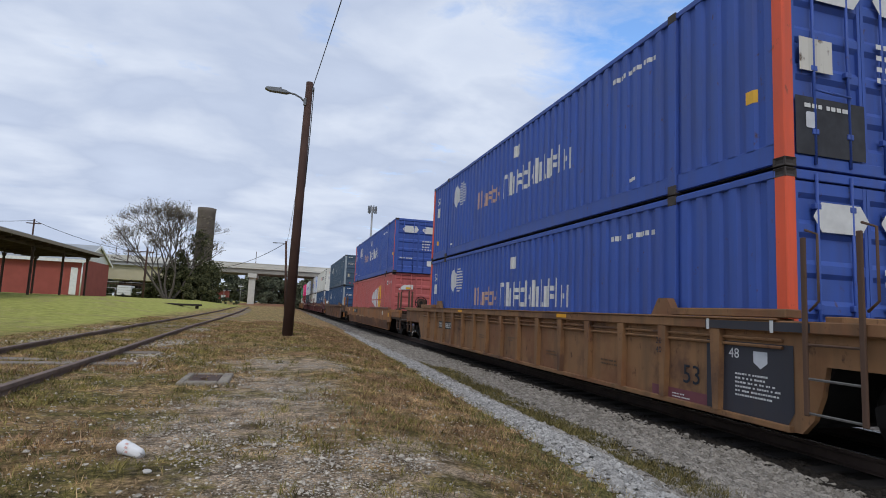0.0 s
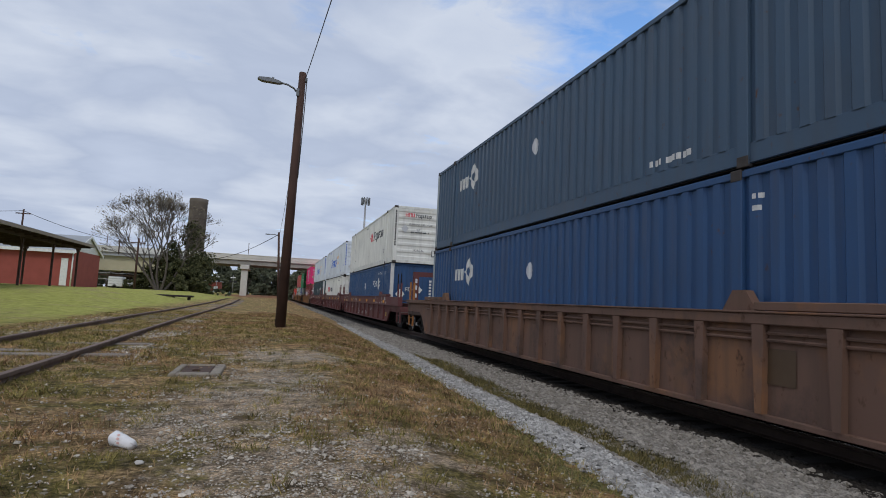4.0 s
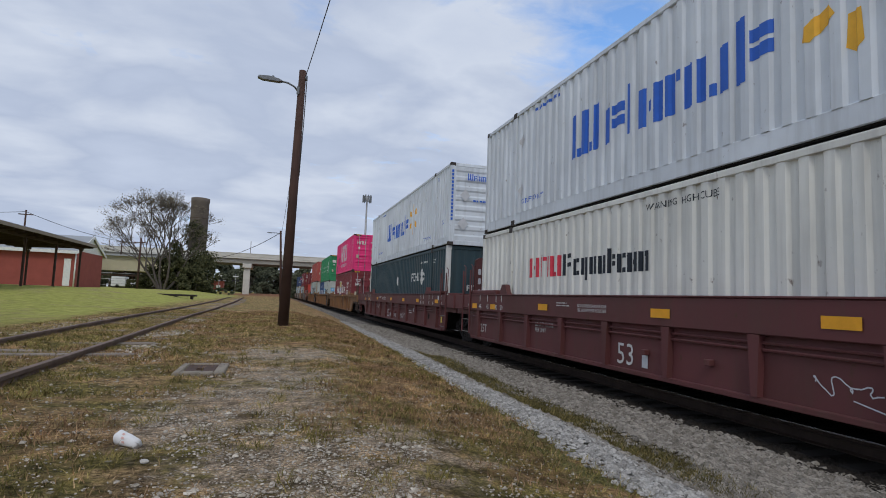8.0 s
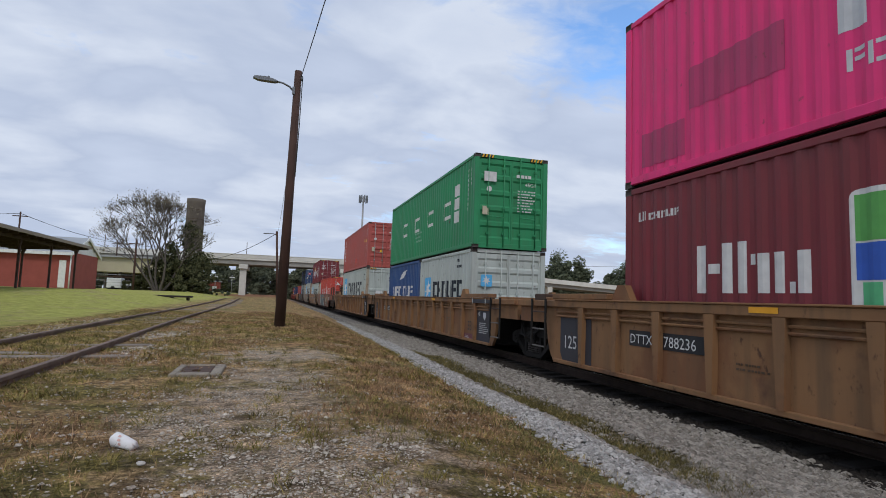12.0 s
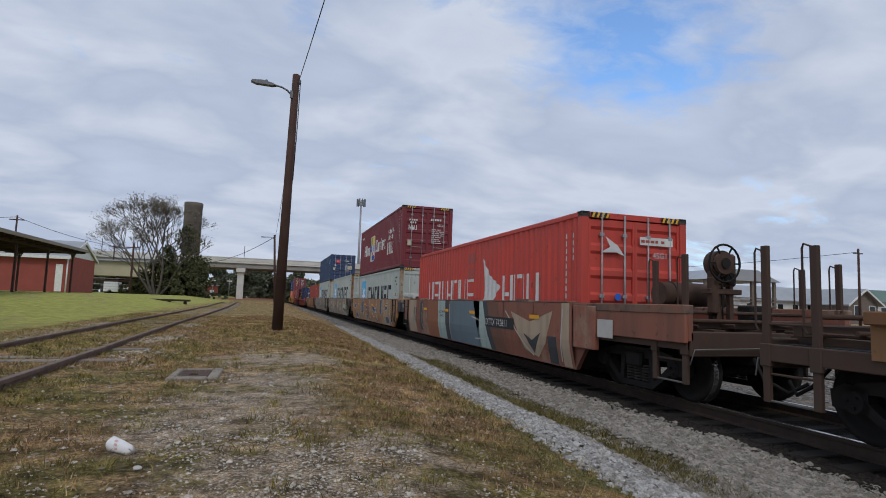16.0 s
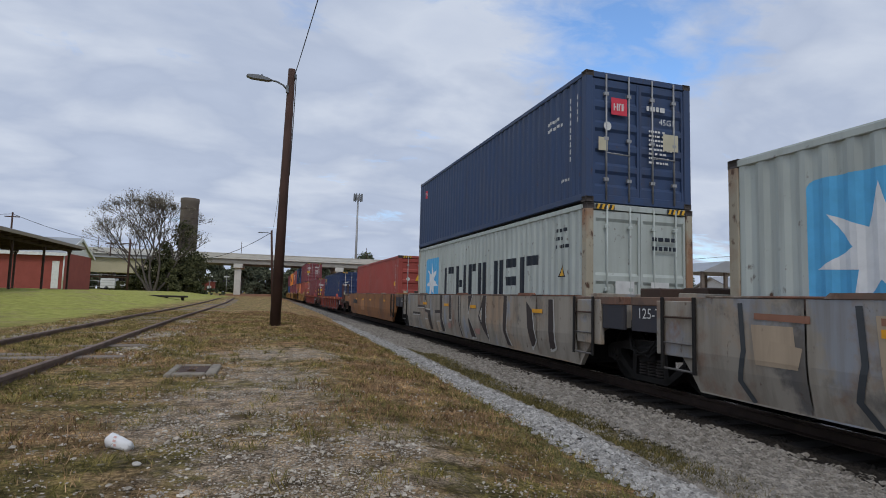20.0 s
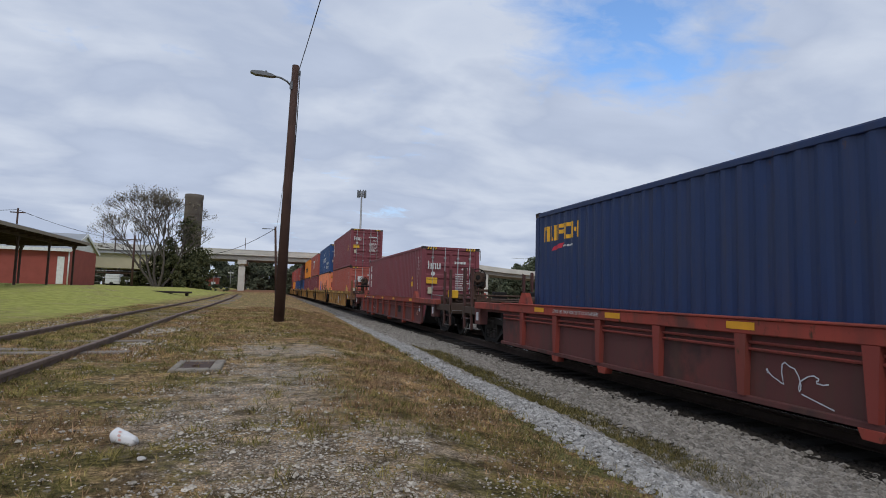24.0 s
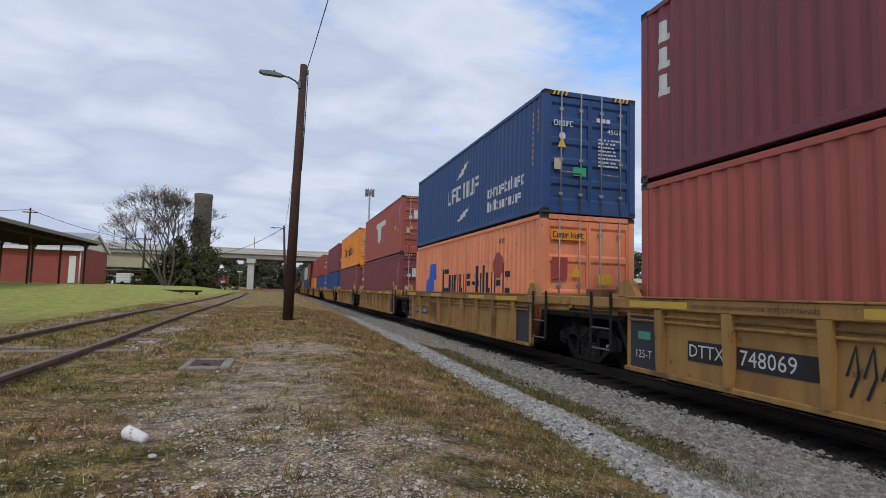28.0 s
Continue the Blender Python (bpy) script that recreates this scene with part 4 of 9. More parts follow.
    for ax, ay, ar in BARE:
        d = nt.nodes.new("ShaderNodeVectorMath")
        d.operation = "DISTANCE"
        d.inputs[1].default_value = (ax, ay / 1.35, 0)
        flat_ = nt.nodes.new("ShaderNodeCombineXYZ")
        nt.links.new(sp.outputs[0], flat_.inputs[0])
        nt.links.new(op("DIVIDE", sp.outputs[1], 1.35), flat_.inputs[1])
        nt.links.new(flat_.outputs[0], d.inputs[0])
        q = rng(op("ADD", d.outputs["Value"], op("MULTIPLY", op("SUBTRACT", noise_(3.4, 6, 0.7), 0.5), 2.4)), ar * 1.7, ar * 0.5)
        path = q if path is None else op("MAXIMUM", path, q)
    base = mix(nt, op("MULTIPLY", op("MULTIPLY", path, rng(noise_(6.5, 6, 0.75), 0.33, 0.47)), 0.95), base, grit)
    base = mix(nt, 1.0, base, clump(nt, c.outputs["Object"]), "MULTIPLY")
    base = mix(nt, 1.0, base, (1.13, 0.99, 0.87), "MULTIPLY")
    # scattered pale stones and litter
    v = cells(9.0)
    pick_ = nt.nodes.new("ShaderNodeSeparateColor")
    nt.links.new(v.outputs["Color"], pick_.inputs[0])
    litter = op("MULTIPLY", op("GREATER_THAN", pick_.outputs[0], 0.72), op("LESS_THAN", v.outputs["Distance"], 0.17))
    base = mix(nt, op("MULTIPLY", litter, 0.55), base, (0.46, 0.42, 0.36))
    # a green fringe grows along the verge
    fringe = op("MULTIPLY", rng(xe, -0.55, -0.2), rng(sp.outputs[1], 22, 10))
    base = mix(nt, op("MULTIPLY", fringe, rng(noise_(2.2, 4), 0.36, 0.5)), base, grn)
    lw = op("MULTIPLY", rng(xw, -4.8, -6.2), rng(op("ADD", sp.outputs[1], op("MULTIPLY", wob, 5.0)), 9, 20))
    base = mix(nt, lw, base, mix(nt, op("MULTIPLY", rng(noise_(0.35, 7, 0.65), 0.50, 0.66), 0.7), lawn, dry))
    stone = pebbles(15.0, [(0.0, (0.07, 0.064, 0.056)), (0.5, (0.20, 0.185, 0.165)), (1.0, (0.42, 0.395, 0.36))])
    bed = op("MULTIPLY", rng(xe, -0.02, 0.10), rng(sp.outputs[0], 13.4, 12.0))
    base = mix(nt, bed, base, stone)
    # dirt and weeds between the pale strip and the shoulder
    xr = op("ADD", sp.outputs[0], ragged)
    # brown dust lies over the shoulder's stones
    dust = op("MULTIPLY", rng(xe, 0.55, 0.9), rng(noise_(1.3, 6, 0.7), 0.40, 0.62))
    base = mix(nt, op("MULTIPLY", dust, 0.6), base, mix(nt, 0.5, soil, (0.17, 0.135, 0.10)))
    weed = op("MULTIPLY", rng(xe, 0.52, 0.70), rng(xe, 1.45, 1.10))
    weed = op("MULTIPLY", op("MULTIPLY", weed, rng(noise_(1.6, 5), 0.24, 0.42)), op("MULTIPLY", rng(sp.outputs[1], 13, 9.5), rng(sp.outputs[1], 2.6, 4.6)))
    base = mix(nt, op("MULTIPLY", weed, 0.9), base, mix(nt, rng(noise_(3.0, 4), 0.54, 0.68), mix(nt, 0.35, grn, red), mix(nt, 0.5, soil, (0.10, 0.08, 0.055))))
    # oil stains and the train's shade, painted together as near-black bed colour
    track_shade = op("MULTIPLY", rng(xr, 4.95, 5.4), rng(sp.outputs[0], 8.9, 8.4))
    base = mix(nt, op("MULTIPLY", track_shade, 0.95), base, (0.010, 0.0085, 0.007))
    clay = op("MULTIPLY", rng(sp.outputs[1], 84, 98), rng(op("ABSOLUTE", op("ADD", sp.outputs[0], 2.0), 0.0), 9, 4))
    base = mix(nt, clay, base, (0.24, 0.115, 0.06))
    nt.links.new(base, b.inputs["Base Color"])
    bump(nt, b, noise_(45.0, 8, 0.8), 1.0, 0.035)
    return m


def ground_mesh():
    def grade(a, b, step0, grow, centre=0.0):
        out, v, st = [], centre, step0
        while v < b:
            out.append(v)
            st *= grow
            v += st
        out.append(b)
        neg, v, st = [], centre, step0
        while v > a:
            st *= grow
            v -= st
            neg.append(max(v, a))
        return sorted(set(neg + out))
    xs = grade(-900, 900, 0.22, 1.045, 1.0)
    ys = grade(-300, 2500, 0.3, 1.05, 5.0)
    verts = [(x, y, ground_z(x, y)) for y in ys for x in xs]
    n = len(xs)
    faces = [(j * n + i, j * n + i + 1, (j + 1) * n + i + 1, (j + 1) * n + i) for j in range(len(ys) - 1) for i in range(n - 1)]
    me = bpy.data.meshes.new("ground")
    me.from_pydata(verts, [], faces)
    me.materials.append(ground_material())
    for p in me.polygons:
        p.use_smooth = True
    return me


tagged(new("ground", ground_mesh()), "dry grass, dirt and gravel between two tracks", "ground", kind="structure")

# ---- tracks ----
RAIL_STEEL = plain("rusted_rail", (0.055, 0.036, 0.028), 0.75, 0.2, 0.3)
RAIL_OLD = plain("dull_rusted_rail", (0.17, 0.12, 0.095), 0.85, 0.05, 0.4, 4.0, 0.4)
TIE_WOOD = plain("weathered_tie_wood", (0.23, 0.19, 0.155), 0.9, 0.0, 0.35, 3.0, 0.5)
# creosoted ties, their colour deepened further by painted under-train shade
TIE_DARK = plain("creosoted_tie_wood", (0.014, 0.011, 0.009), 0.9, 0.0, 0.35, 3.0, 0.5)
RAIL_PROF = [(-0.07, 0), (0.07, 0), (0.07, 0.012), (0.012, 0.03), (0.012, 0.12), (0.036, 0.132), (0.036, 0.168), (0.03, 0.172), (-0.03, 0.172), (-0.036, 0.168), (-0.036, 0.132), (-0.012, 0.12), (-0.012, 0.03), (-0.07, 0.012)]


def swept(points):
    bm = bmesh.new()
    rows = []
    for i, p in enumerate(points):
        a, b = Vector(points[max(0, i - 1)]), Vector(points[min(len(points) - 1, i + 1)])
        d = (b - a).normalized()
        side = Vector((d.y, -d.x, 0)).normalized()
        rows.append([bm.verts.new(Vector(p) + side * q + Vector((0, 0, z))) for q, z in RAIL_PROF])
    n = len(RAIL_PROF)
    for a, b in zip(rows, rows[1:]):
        for i in range(n):
            bm.faces.new((a[i], a[(i + 1) % n], b[(i + 1) % n], b[i]))
    bm.faces.new(rows[0])
    bm.faces.new(list(reversed(rows[-1])))
    bmesh.ops.recalc_face_normals(bm, faces=bm.faces[:])
    return bm


main = thing("main_track", "mainline track on grey crushed stone with dark wooden ties", "railway track", kind="structure")
for sx in (-1, 1):
    x = TRACK_X + sx * 0.7535
    part("rail", swept([(x, y, RAIL_Z - 0.172) for y in (-40, 60, 160, 400, 700)]), RAIL_STEEL, main)
    part("rail_head", box(x - 0.03, x + 0.03, -40, 700, RAIL_Z, RAIL_Z + 0.003), STEEL_BRIGHT, main, "shiny worn rail head")


def tie_mesh():
    return box(-1.36, 1.36, -0.115, 0.115, -0.18, 0.0, 0.012)


rnd = random.Random(3)
for i in range(150):
    y = -4 + i * 0.52
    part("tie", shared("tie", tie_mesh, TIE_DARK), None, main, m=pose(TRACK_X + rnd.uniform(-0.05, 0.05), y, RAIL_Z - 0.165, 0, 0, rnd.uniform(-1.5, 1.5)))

siding = thing("siding_track", "rusty overgrown siding track with grey rotting ties", "railway track", kind="structure")


def siding_x(y):
    return -3.22 - 0.28 * smooth(8, 24, y) - 0.25 * smooth(24, 44, y) - 0.9 * smooth(40, 80, y) + 0.12 * smooth(14, 4, y)


def siding_z(y):
    return 0.10 + 0.1 * smooth(30, 70, y)


for sx in (-1, 1):
    part("rail", swept([(siding_x(y) + sx * 0.7535, y, siding_z(y) - 0.172) for y in [-12 + 2.0 * k for k in range(47)]]), RAIL_OLD, siding)
for i in range(130):
    y = -8 + i * 0.62
    z = ground_z(siding_x(y), y) + (rnd.uniform(-0.05, 0.02) if y > 6.5 else -0.08)
    part("tie", shared("tie", tie_mesh, TIE_WOOD), None, siding, m=pose(siding_x(y) + rnd.uniform(-0.08, 0.08), y + rnd.uniform(-0.05, 0.05), z + rnd.uniform(-0.02, 0.02), 0, rnd.uniform(-1, 1), rnd.uniform(-3, 3)))

# ---- loose stones and grass ----
def scatter_mesh(name, mats, verts, faces):
    me = bpy.data.meshes.new(name)
    me.from_pydata(verts, [], faces)
    me.materials.append(mats)
    return me


STONE_DIRS = [Vector(v).normalized() for v in ((1, 0.2, 0), (-1, 0.1, 0.2), (0.1, 1, 0), (0, -1, 0.2), (0.2, 0, 1), (0, 0.1, -1), (0.7, 0.7, 0.6), (-0.7, -0.6, 0.6))]
STONE_FACES = [(0, 6, 4), (0, 2, 6), (6, 2, 4), (2, 1, 4), (1, 7, 4), (1, 3, 7), (7, 3, 4), (3, 0, 4), (0, 5, 2), (2, 5, 1), (1, 5, 3), (3, 5, 0)]


def stones(spots, seed, lift=0.2):
    r = random.Random(seed)
    verts, faces = [], []
    for x, y, s in spots:
        z = ground_z(x, y) + s * lift
        a = r.uniform(0, 6.28)
        ca, sa_ = math.cos(a), math.sin(a)
        k = len(verts)
        kx, ky, kz = r.uniform(0.7, 1.2), r.uniform(0.7, 1.2), r.uniform(0.45, 0.85)
        for d in STONE_DIRS:
            q = s * r.uniform(0.75, 1.15)
            dx, dy = d.x * kx, d.y * ky
            verts.append((x + q * (dx * ca - dy * sa_), y + q * (dx * sa_ + dy * ca), z + q * d.z * kz))
        faces += [tuple(k + i for i in f) for f in STONE_FACES]
    return verts, faces


def stone_material(name, lo, hi):
    m, nt, b = nodes_of(name, 0.9, 0, 0.2)
    g = nt.nodes.new("ShaderNodeNewGeometry")
    base = ramp(nt, g.outputs["Random Per Island"], [(0.0, lo), (0.6, tuple((p + q) / 2 for p, q in zip(lo, hi))), (1.0, hi)]).outputs[0]
    n = tex_noise(nt, 60, 4)
    nt.links.new(mix(nt, 0.5, base, ramp(nt, n.outputs[0], [(0.3, g3(lo, 0.8)), (0.7, hi)]).outputs[0]), b.inputs["Base Color"])
    return m


BALLAST = stone_material("ballast_stone", (0.09, 0.084, 0.076), (0.60, 0.575, 0.535))
DUSTY = stone_material("dusty_ballast_stone", (0.055, 0.046, 0.036), (0.44, 0.40, 0.345))
# oil-stained stones with the train's shade mixed into their colour
SHADED_OILY = stone_material("shaded_oily_stone", (0.007, 0.006, 0.005), (0.045, 0.037, 0.03))
GRIT = stone_material("path_gravel", (0.18, 0.15, 0.115), (0.74, 0.66, 0.55))
r = random.Random(11)
spots, dusty, shaded_oily = [], [], []
for _ in range(110000):
    y = 2.1 + 27 * r.random() ** 1.75
    x = r.uniform(2.1, 5.75)
    e = x - verge(y)
    if e < -0.02 + r.uniform(-0.1, 0.1):
        continue
    # weeds choke the ditch in a broken band
    w = smooth(0.46, 0.64, e) * smooth(1.55, 1.2, e) * smooth(13.5, 10, y) * smooth(2.8, 4.6, y)
    if r.random() < 0.95 * w * smooth(-0.35, 0.05, noise.noise((x * 1.3, y * 0.7, 0)) + 0.28):
        continue
    if e < 0.44 + 0.12 * noise.noise((2, y * 0.8, 1)) + r.uniform(-0.14, 0.1):
        spots.append((x, y, r.uniform(0.015, 0.036)))
    # from the tie ends inward the stones carry the painted shade
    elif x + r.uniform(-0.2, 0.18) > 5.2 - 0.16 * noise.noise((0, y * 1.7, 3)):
        shaded_oily.append((x, y, r.uniform(0.016, 0.036)))
    elif r.random() < 0.9 + 0.5 * noise.noise((x * 2.2, y * 1.4, 7)):
        dusty.append((x, y, r.uniform(0.018, 0.036) if r.random() < 0.6 else r.uniform(0.03, 0.056)))
tagged(new("ballast_stones", scatter_mesh("ballast_stones", BALLAST, *stones(spots, 1))), "loose grey crushed stone beside the rails", "gravel", kind="stuff")
tagged(new("shoulder_stones", scatter_mesh("shoulder_stones", DUSTY, *stones(dusty, 6))), "dusty brown-grey crushed stone up to the tie ends", "gravel", kind="stuff")
tagged(new("oily_stones", scatter_mesh("oily_stones", SHADED_OILY, *stones(shaded_oily, 5))), "oil-stained crushed stone under the train, shade painted into its black", "gravel", kind="stuff")
spots = []
for _ in range(80000):
    y = 1.9 + 12 * r.random() ** 1.8
    x = r.uniform(-3.2, 2.1)
    w = (1.5 * bare(x, y)) * (0.55 + 1.3 * noise.noise((x * 3.1, y * 2.4, 8.0))) + 0.10 + 0.9 * noise.noise((x * 1.6, y * 1.3, 5.0)) * math.exp(-((x - 0.2) / 1.3) ** 2)
    if r.random() > w:
        continue
    spots.append((x, y, r.uniform(0.004, 0.011) if r.random() < 0.95 else r.uniform(0.012, 0.026)))
# ballast left round the siding's ties
for _ in range(2600):
    y = 8.0 + 12 * r.random()
    x = siding_x(y) + r.choice((-1, 1, 1)) * r.gauss(1.15, 0.28)
    if noise.noise((x * 0.9, y * 0.5, 12)) > -0.05:
        spots.append((x, y, r.uniform(0.012, 0.032)))
tagged(new("path_gravel", scatter_mesh("path_gravel", GRIT, *stones(spots, 2))), "pale gravel and stones lying in the worn grass", "gravel", kind="stuff")


def grass_material(name, stops, clumps=True):
    m, nt, b = nodes_of(name, 0.9, 0, 0.15)
    g = nt.nodes.new("ShaderNodeNewGeometry")
    base = ramp(nt, g.outputs["Random Per Island"], stops).outputs[0]
    if clumps:
        base = mix(nt, 1.0, mix(nt, 1.0, base, clump(nt, g.outputs["Position"]), "MULTIPLY"), (1.10, 0.95, 0.83), "MULTIPLY")
    nt.links.new(base, b.inputs["Base Color"])
    return m


def blades(spots, seed):
    r = random.Random(seed)
    verts, faces = [], []
    for x, y, h, lean in spots:
        z = ground_z(x, y) - 0.01
        a, b = r.uniform(0, 6.28), r.uniform(0, 6.28)
        w = 0.0011 + 0.0011 * r.random() + 0.00035 * y
        dx, dy = math.cos(a) * w, math.sin(a) * w
        lx, ly = math.cos(b) * lean * h, math.sin(b) * lean * h
        k = len(verts)
        verts += [(x - dx, y - dy, z), (x + dx, y + dy, z), (x + dx * 0.7 + lx * 0.45, y + dy * 0.7 + ly * 0.45, z + h * 0.6), (x - dx * 0.7 + lx * 0.45, y - dy * 0.7 + ly * 0.45, z + h * 0.6), (x + lx, y + ly, z + h)]
        faces += [(k, k + 1, k + 2, k + 3), (k + 3, k + 2, k + 4)]
    return verts, faces


def field(count, x0, x1, y0, depth, power, keep, hs, seed, lean=0.9):
    r = random.Random(seed)
    out = []
    for _ in range(count):
        y = y0 + depth * r.random() ** power
        x = r.uniform(x0, x1)
        if abs(x - siding_x(y)) < 0.85 and r.random() < 0.15:
            continue
        if r.random() < keep(x, y):
            out.append((x, y, r.uniform(*hs) * (0.7 + 0.6 * r.random()), r.uniform(0.3, lean)))
    return out


def patch(x, y, k, o):
    return noise.noise((x * k, y * k, o))


G_DRY = grass_material("dry_grass", [(0.0, (0.13, 0.095, 0.052)), (0.4, (0.33, 0.255, 0.15)), (0.75, (0.56, 0.45, 0.29)), (1.0, (0.18, 0.115, 0.065))])
G_GREEN = grass_material("green_grass", [(0.0, (0.08, 0.088, 0.027)), (0.5, (0.20, 0.20, 0.07)), (1.0, (0.38, 0.35, 0.15))])
G_RED = grass_material("russet_grass", [(0.0, (0.125, 0.078, 0.05)), (0.5, (0.285, 0.20, 0.125)), (1.0, (0.46, 0.36, 0.245))])


def on_path(x, y):
    return 1.1 * bare(x, y) + (0.12 * math.exp(-((x - 0.15) / 0.85) ** 2) if y < 14 else 0.0)


tagged(new("dry_grass", scatter_mesh("dry_grass", G_DRY, *blades(field(190000, -5.5, 2.6, 1.5, 26, 1.8, lambda x, y: 0.42 + 1.3 * patch(x, y, 0.9, 1) - on_path(x, y) if x < verge(y) else 0, (0.012, 0.048), 1, 1.5), 1))), "short dry straw-coloured grass", "grass", kind="stuff")
tagged(new("green_grass", scatter_mesh("green_grass", G_GREEN, *blades(field(170000, -5.5, 2.7, 1.5, 26, 1.8, lambda x, y: 0.36 + (0.55 if abs(x - siding_x(y)) < 0.7 else 0.0) + 1.9 * patch(x, y, 1.1, 9) + 0.35 * math.exp(-((x + 1.6) / 0.8) ** 2 - ((y - 3.6) / 1.2) ** 2) + 0.4 * math.exp(-((x - 1.1) / 0.5) ** 2 - ((y - 3.0) / 0.8) ** 2) - on_path(x, y) + (0.8 if x > verge(y) - 0.4 else 0) if x < verge(y) + 0.03 else 0, (0.014, 0.062), 2, 1.2), 2))), "patches of short green grass", "grass", kind="stuff")
tagged(new("russet_grass", scatter_mesh("russet_grass", G_RED, *blades(field(130000, -3.0, 2.7, 1.8, 28, 1.7, lambda x, y: 0.12 + 1.6 * patch(x, y, 0.8, 4) - on_path(x, y) + (0.4 if 0.9 < x and y > 4 else 0) if x < verge(y) - 0.1 else 0, (0.016, 0.075), 3, 1.2), 3))), "russet dead grass along the path", "grass", kind="stuff")
G_WEED = grass_material("dusty_weeds", [(0.0, (0.052, 0.058, 0.024)), (0.5, (0.125, 0.13, 0.055)), (1.0, (0.25, 0.22, 0.11))])
tagged(new("ditch_weeds", scatter_mesh("ditch_weeds", G_WEED, *blades(field(95000, 2.7, 4.3, 3.0, 10.5, 1.2, lambda x, y: (0.8 + 1.3 * patch(x, y, 0.9, 2)) * smooth(0.42, 0.62, x - verge(y)) * smooth(1.4, 1.05, x - verge(y)) * smooth(2.6, 4.4, y), (0.025, 0.085), 4), 4))), "low green weeds in the gravel ditch", "weeds", kind="stuff")
# ragged taller tufts
r = random.Random(21)
tufts = []
for _ in range(260):
    y = 2.0 + 14 * r.random() ** 1.5
    x = r.uniform(-4.5, verge(y) - 0.1)
    for _ in range(r.randint(14, 40)):
        tufts.append((x + r.gauss(0, 0.05), y + r.gauss(0, 0.05), r.uniform(0.03, 0.09), r.uniform(0.4, 1.1)))
tagged(new("grass_tufts", scatter_mesh("grass_tufts", G_GREEN, *blades(tufts, 8))), "ragged green grass tufts in the dry grass", "grass", kind="stuff")

# ---- poles, wires, small things near the camera ----
POLE_WOOD = plain("creosote_pole_wood", (0.066, 0.034, 0.025), 0.85, 0.0, 0.3, 2.0, 0.4)
LAMP_GREY = plain("lamp_grey", (0.16, 0.17, 0.18), 0.5, 0.4, 0.1)
WIRE = plain("black_wire", (0.015, 0.015, 0.015), 0.6, 0, 0.1, 5, 0)


def wire(name, a, b, sag, r=0.012, label="thin black overhead wire between poles"):
    pts = []
    for i in range(15):
        q = i / 14
        p = Vector(a).lerp(Vector(b), q)
        p.z -= sag * 4 * q * (1 - q)
        pts.append(p)
    return tagged(new(name, mesh_of(name, bar(pts, r, 5), WIRE)), label, "wire")


pole = thing("street_lamp", "brown leaning wooden utility pole with a grey street light", "utility pole")
PB, PT = (0.27, 17.0, -0.1), (0.39, 17.0, 7.66)
part("pole", tube(PB, PT, 0.155, 14, 0.105), POLE_WOOD, pole, "brown creosoted wooden pole")
arm = part("lamp_arm", bar([(0.30, 16.95, 6.98), (0.16, 16.93, 7.12), (-0.02, 16.9, 7.19), (-0.22, 16.88, 7.21)], 0.028, 8), LAMP_GREY, pole)
hd = prism([(-0.88, 7.23), (-0.74, 7.18), (-0.28, 7.17), (-0.17, 7.20), (-0.28, 7.25), (-0.55, 7.30), (-0.84, 7.28)], 16.8, 16.98, axis="y")
part("lamp_head", hd, LAMP_GREY, pole, "flat grey street light head")
part("photo_cell", tube((-0.45, 16.89, 7.28), (-0.45, 16.89, 7.34), 0.035, 8), LAMP_GREY, pole)
part("arm_bracket", box(0.24, 0.32, 16.88, 16.95, 6.9, 7.12), LAMP_GREY, pole)
part("insulator", tube((0.50, 16.95, 7.36), (0.50, 16.95, 7.5), 0.04, 8), LAMP_GREY, pole)
part("cable_riser", bar([(0.52, 16.92, 7.4), (0.50, 16.86, 6.0), (0.46, 16.86, 4.4)], 0.014, 5), WIRE, pole)
wire("overhead_wire", (0.48, 17.0, 7.5), (2.3, -22, 7.7), 0.75)
wire("overhead_wire", (0.48, 17.0, 7.45), (0.25, 60.0, 7.2), 0.5)

pole2 = thing("street_lamp", "slim dark wooden pole with a small street light", "utility pole")
part("pole", tube((0.6, 60, -0.1), (0.16, 60, 7.35), 0.14, 10, 0.1), POLE_WOOD, pole2)
part("lamp_arm", bar([(0.2, 60, 6.95), (-0.2, 60, 7.1), (-0.75, 60, 7.08)], 0.035, 6), LAMP_GREY, pole2)
part("lamp_head", box(-1.15, -0.7, 59.9, 60.1, 7.03, 7.12, 0.02), LAMP_GREY, pole2)
wire("overhead_wire", (0.1, 60, 7.1), (-12.5, 92, 6.0), 1.2, 0.03)

pit = thing("utility_box", "sunken concrete box with a brown steel lid", "manhole")
cz = ground_z(-0.8, 7.3) + 0.01
rim = bmesh.new()
for a in ((-1.04, -0.96, 6.85, 7.75), (-0.62, -0.50, 6.85, 7.75), (-0.96, -0.62, 6.85, 7.0), (-0.96, -0.62, 7.65, 7.75)):
    box(*a, cz - 0.25, cz + 0.025, 0.012, rim)
part("concrete_rim", rim, plain("dirty_concrete", (0.25, 0.215, 0.17), 0.95, 0, 0.35, 8.0, 0.5), pit)
part("lid", box(-0.955, -0.625, 7.01, 7.64, cz - 0.02, cz + 0.015, 0.006), RUST, pit, "rusty brown steel lid")
part("lid_handle", ring((-0.79, 7.2, cz + 0.02), (0, 0, 1), 0.04, 0.008, 12, 5), RUST, pit)

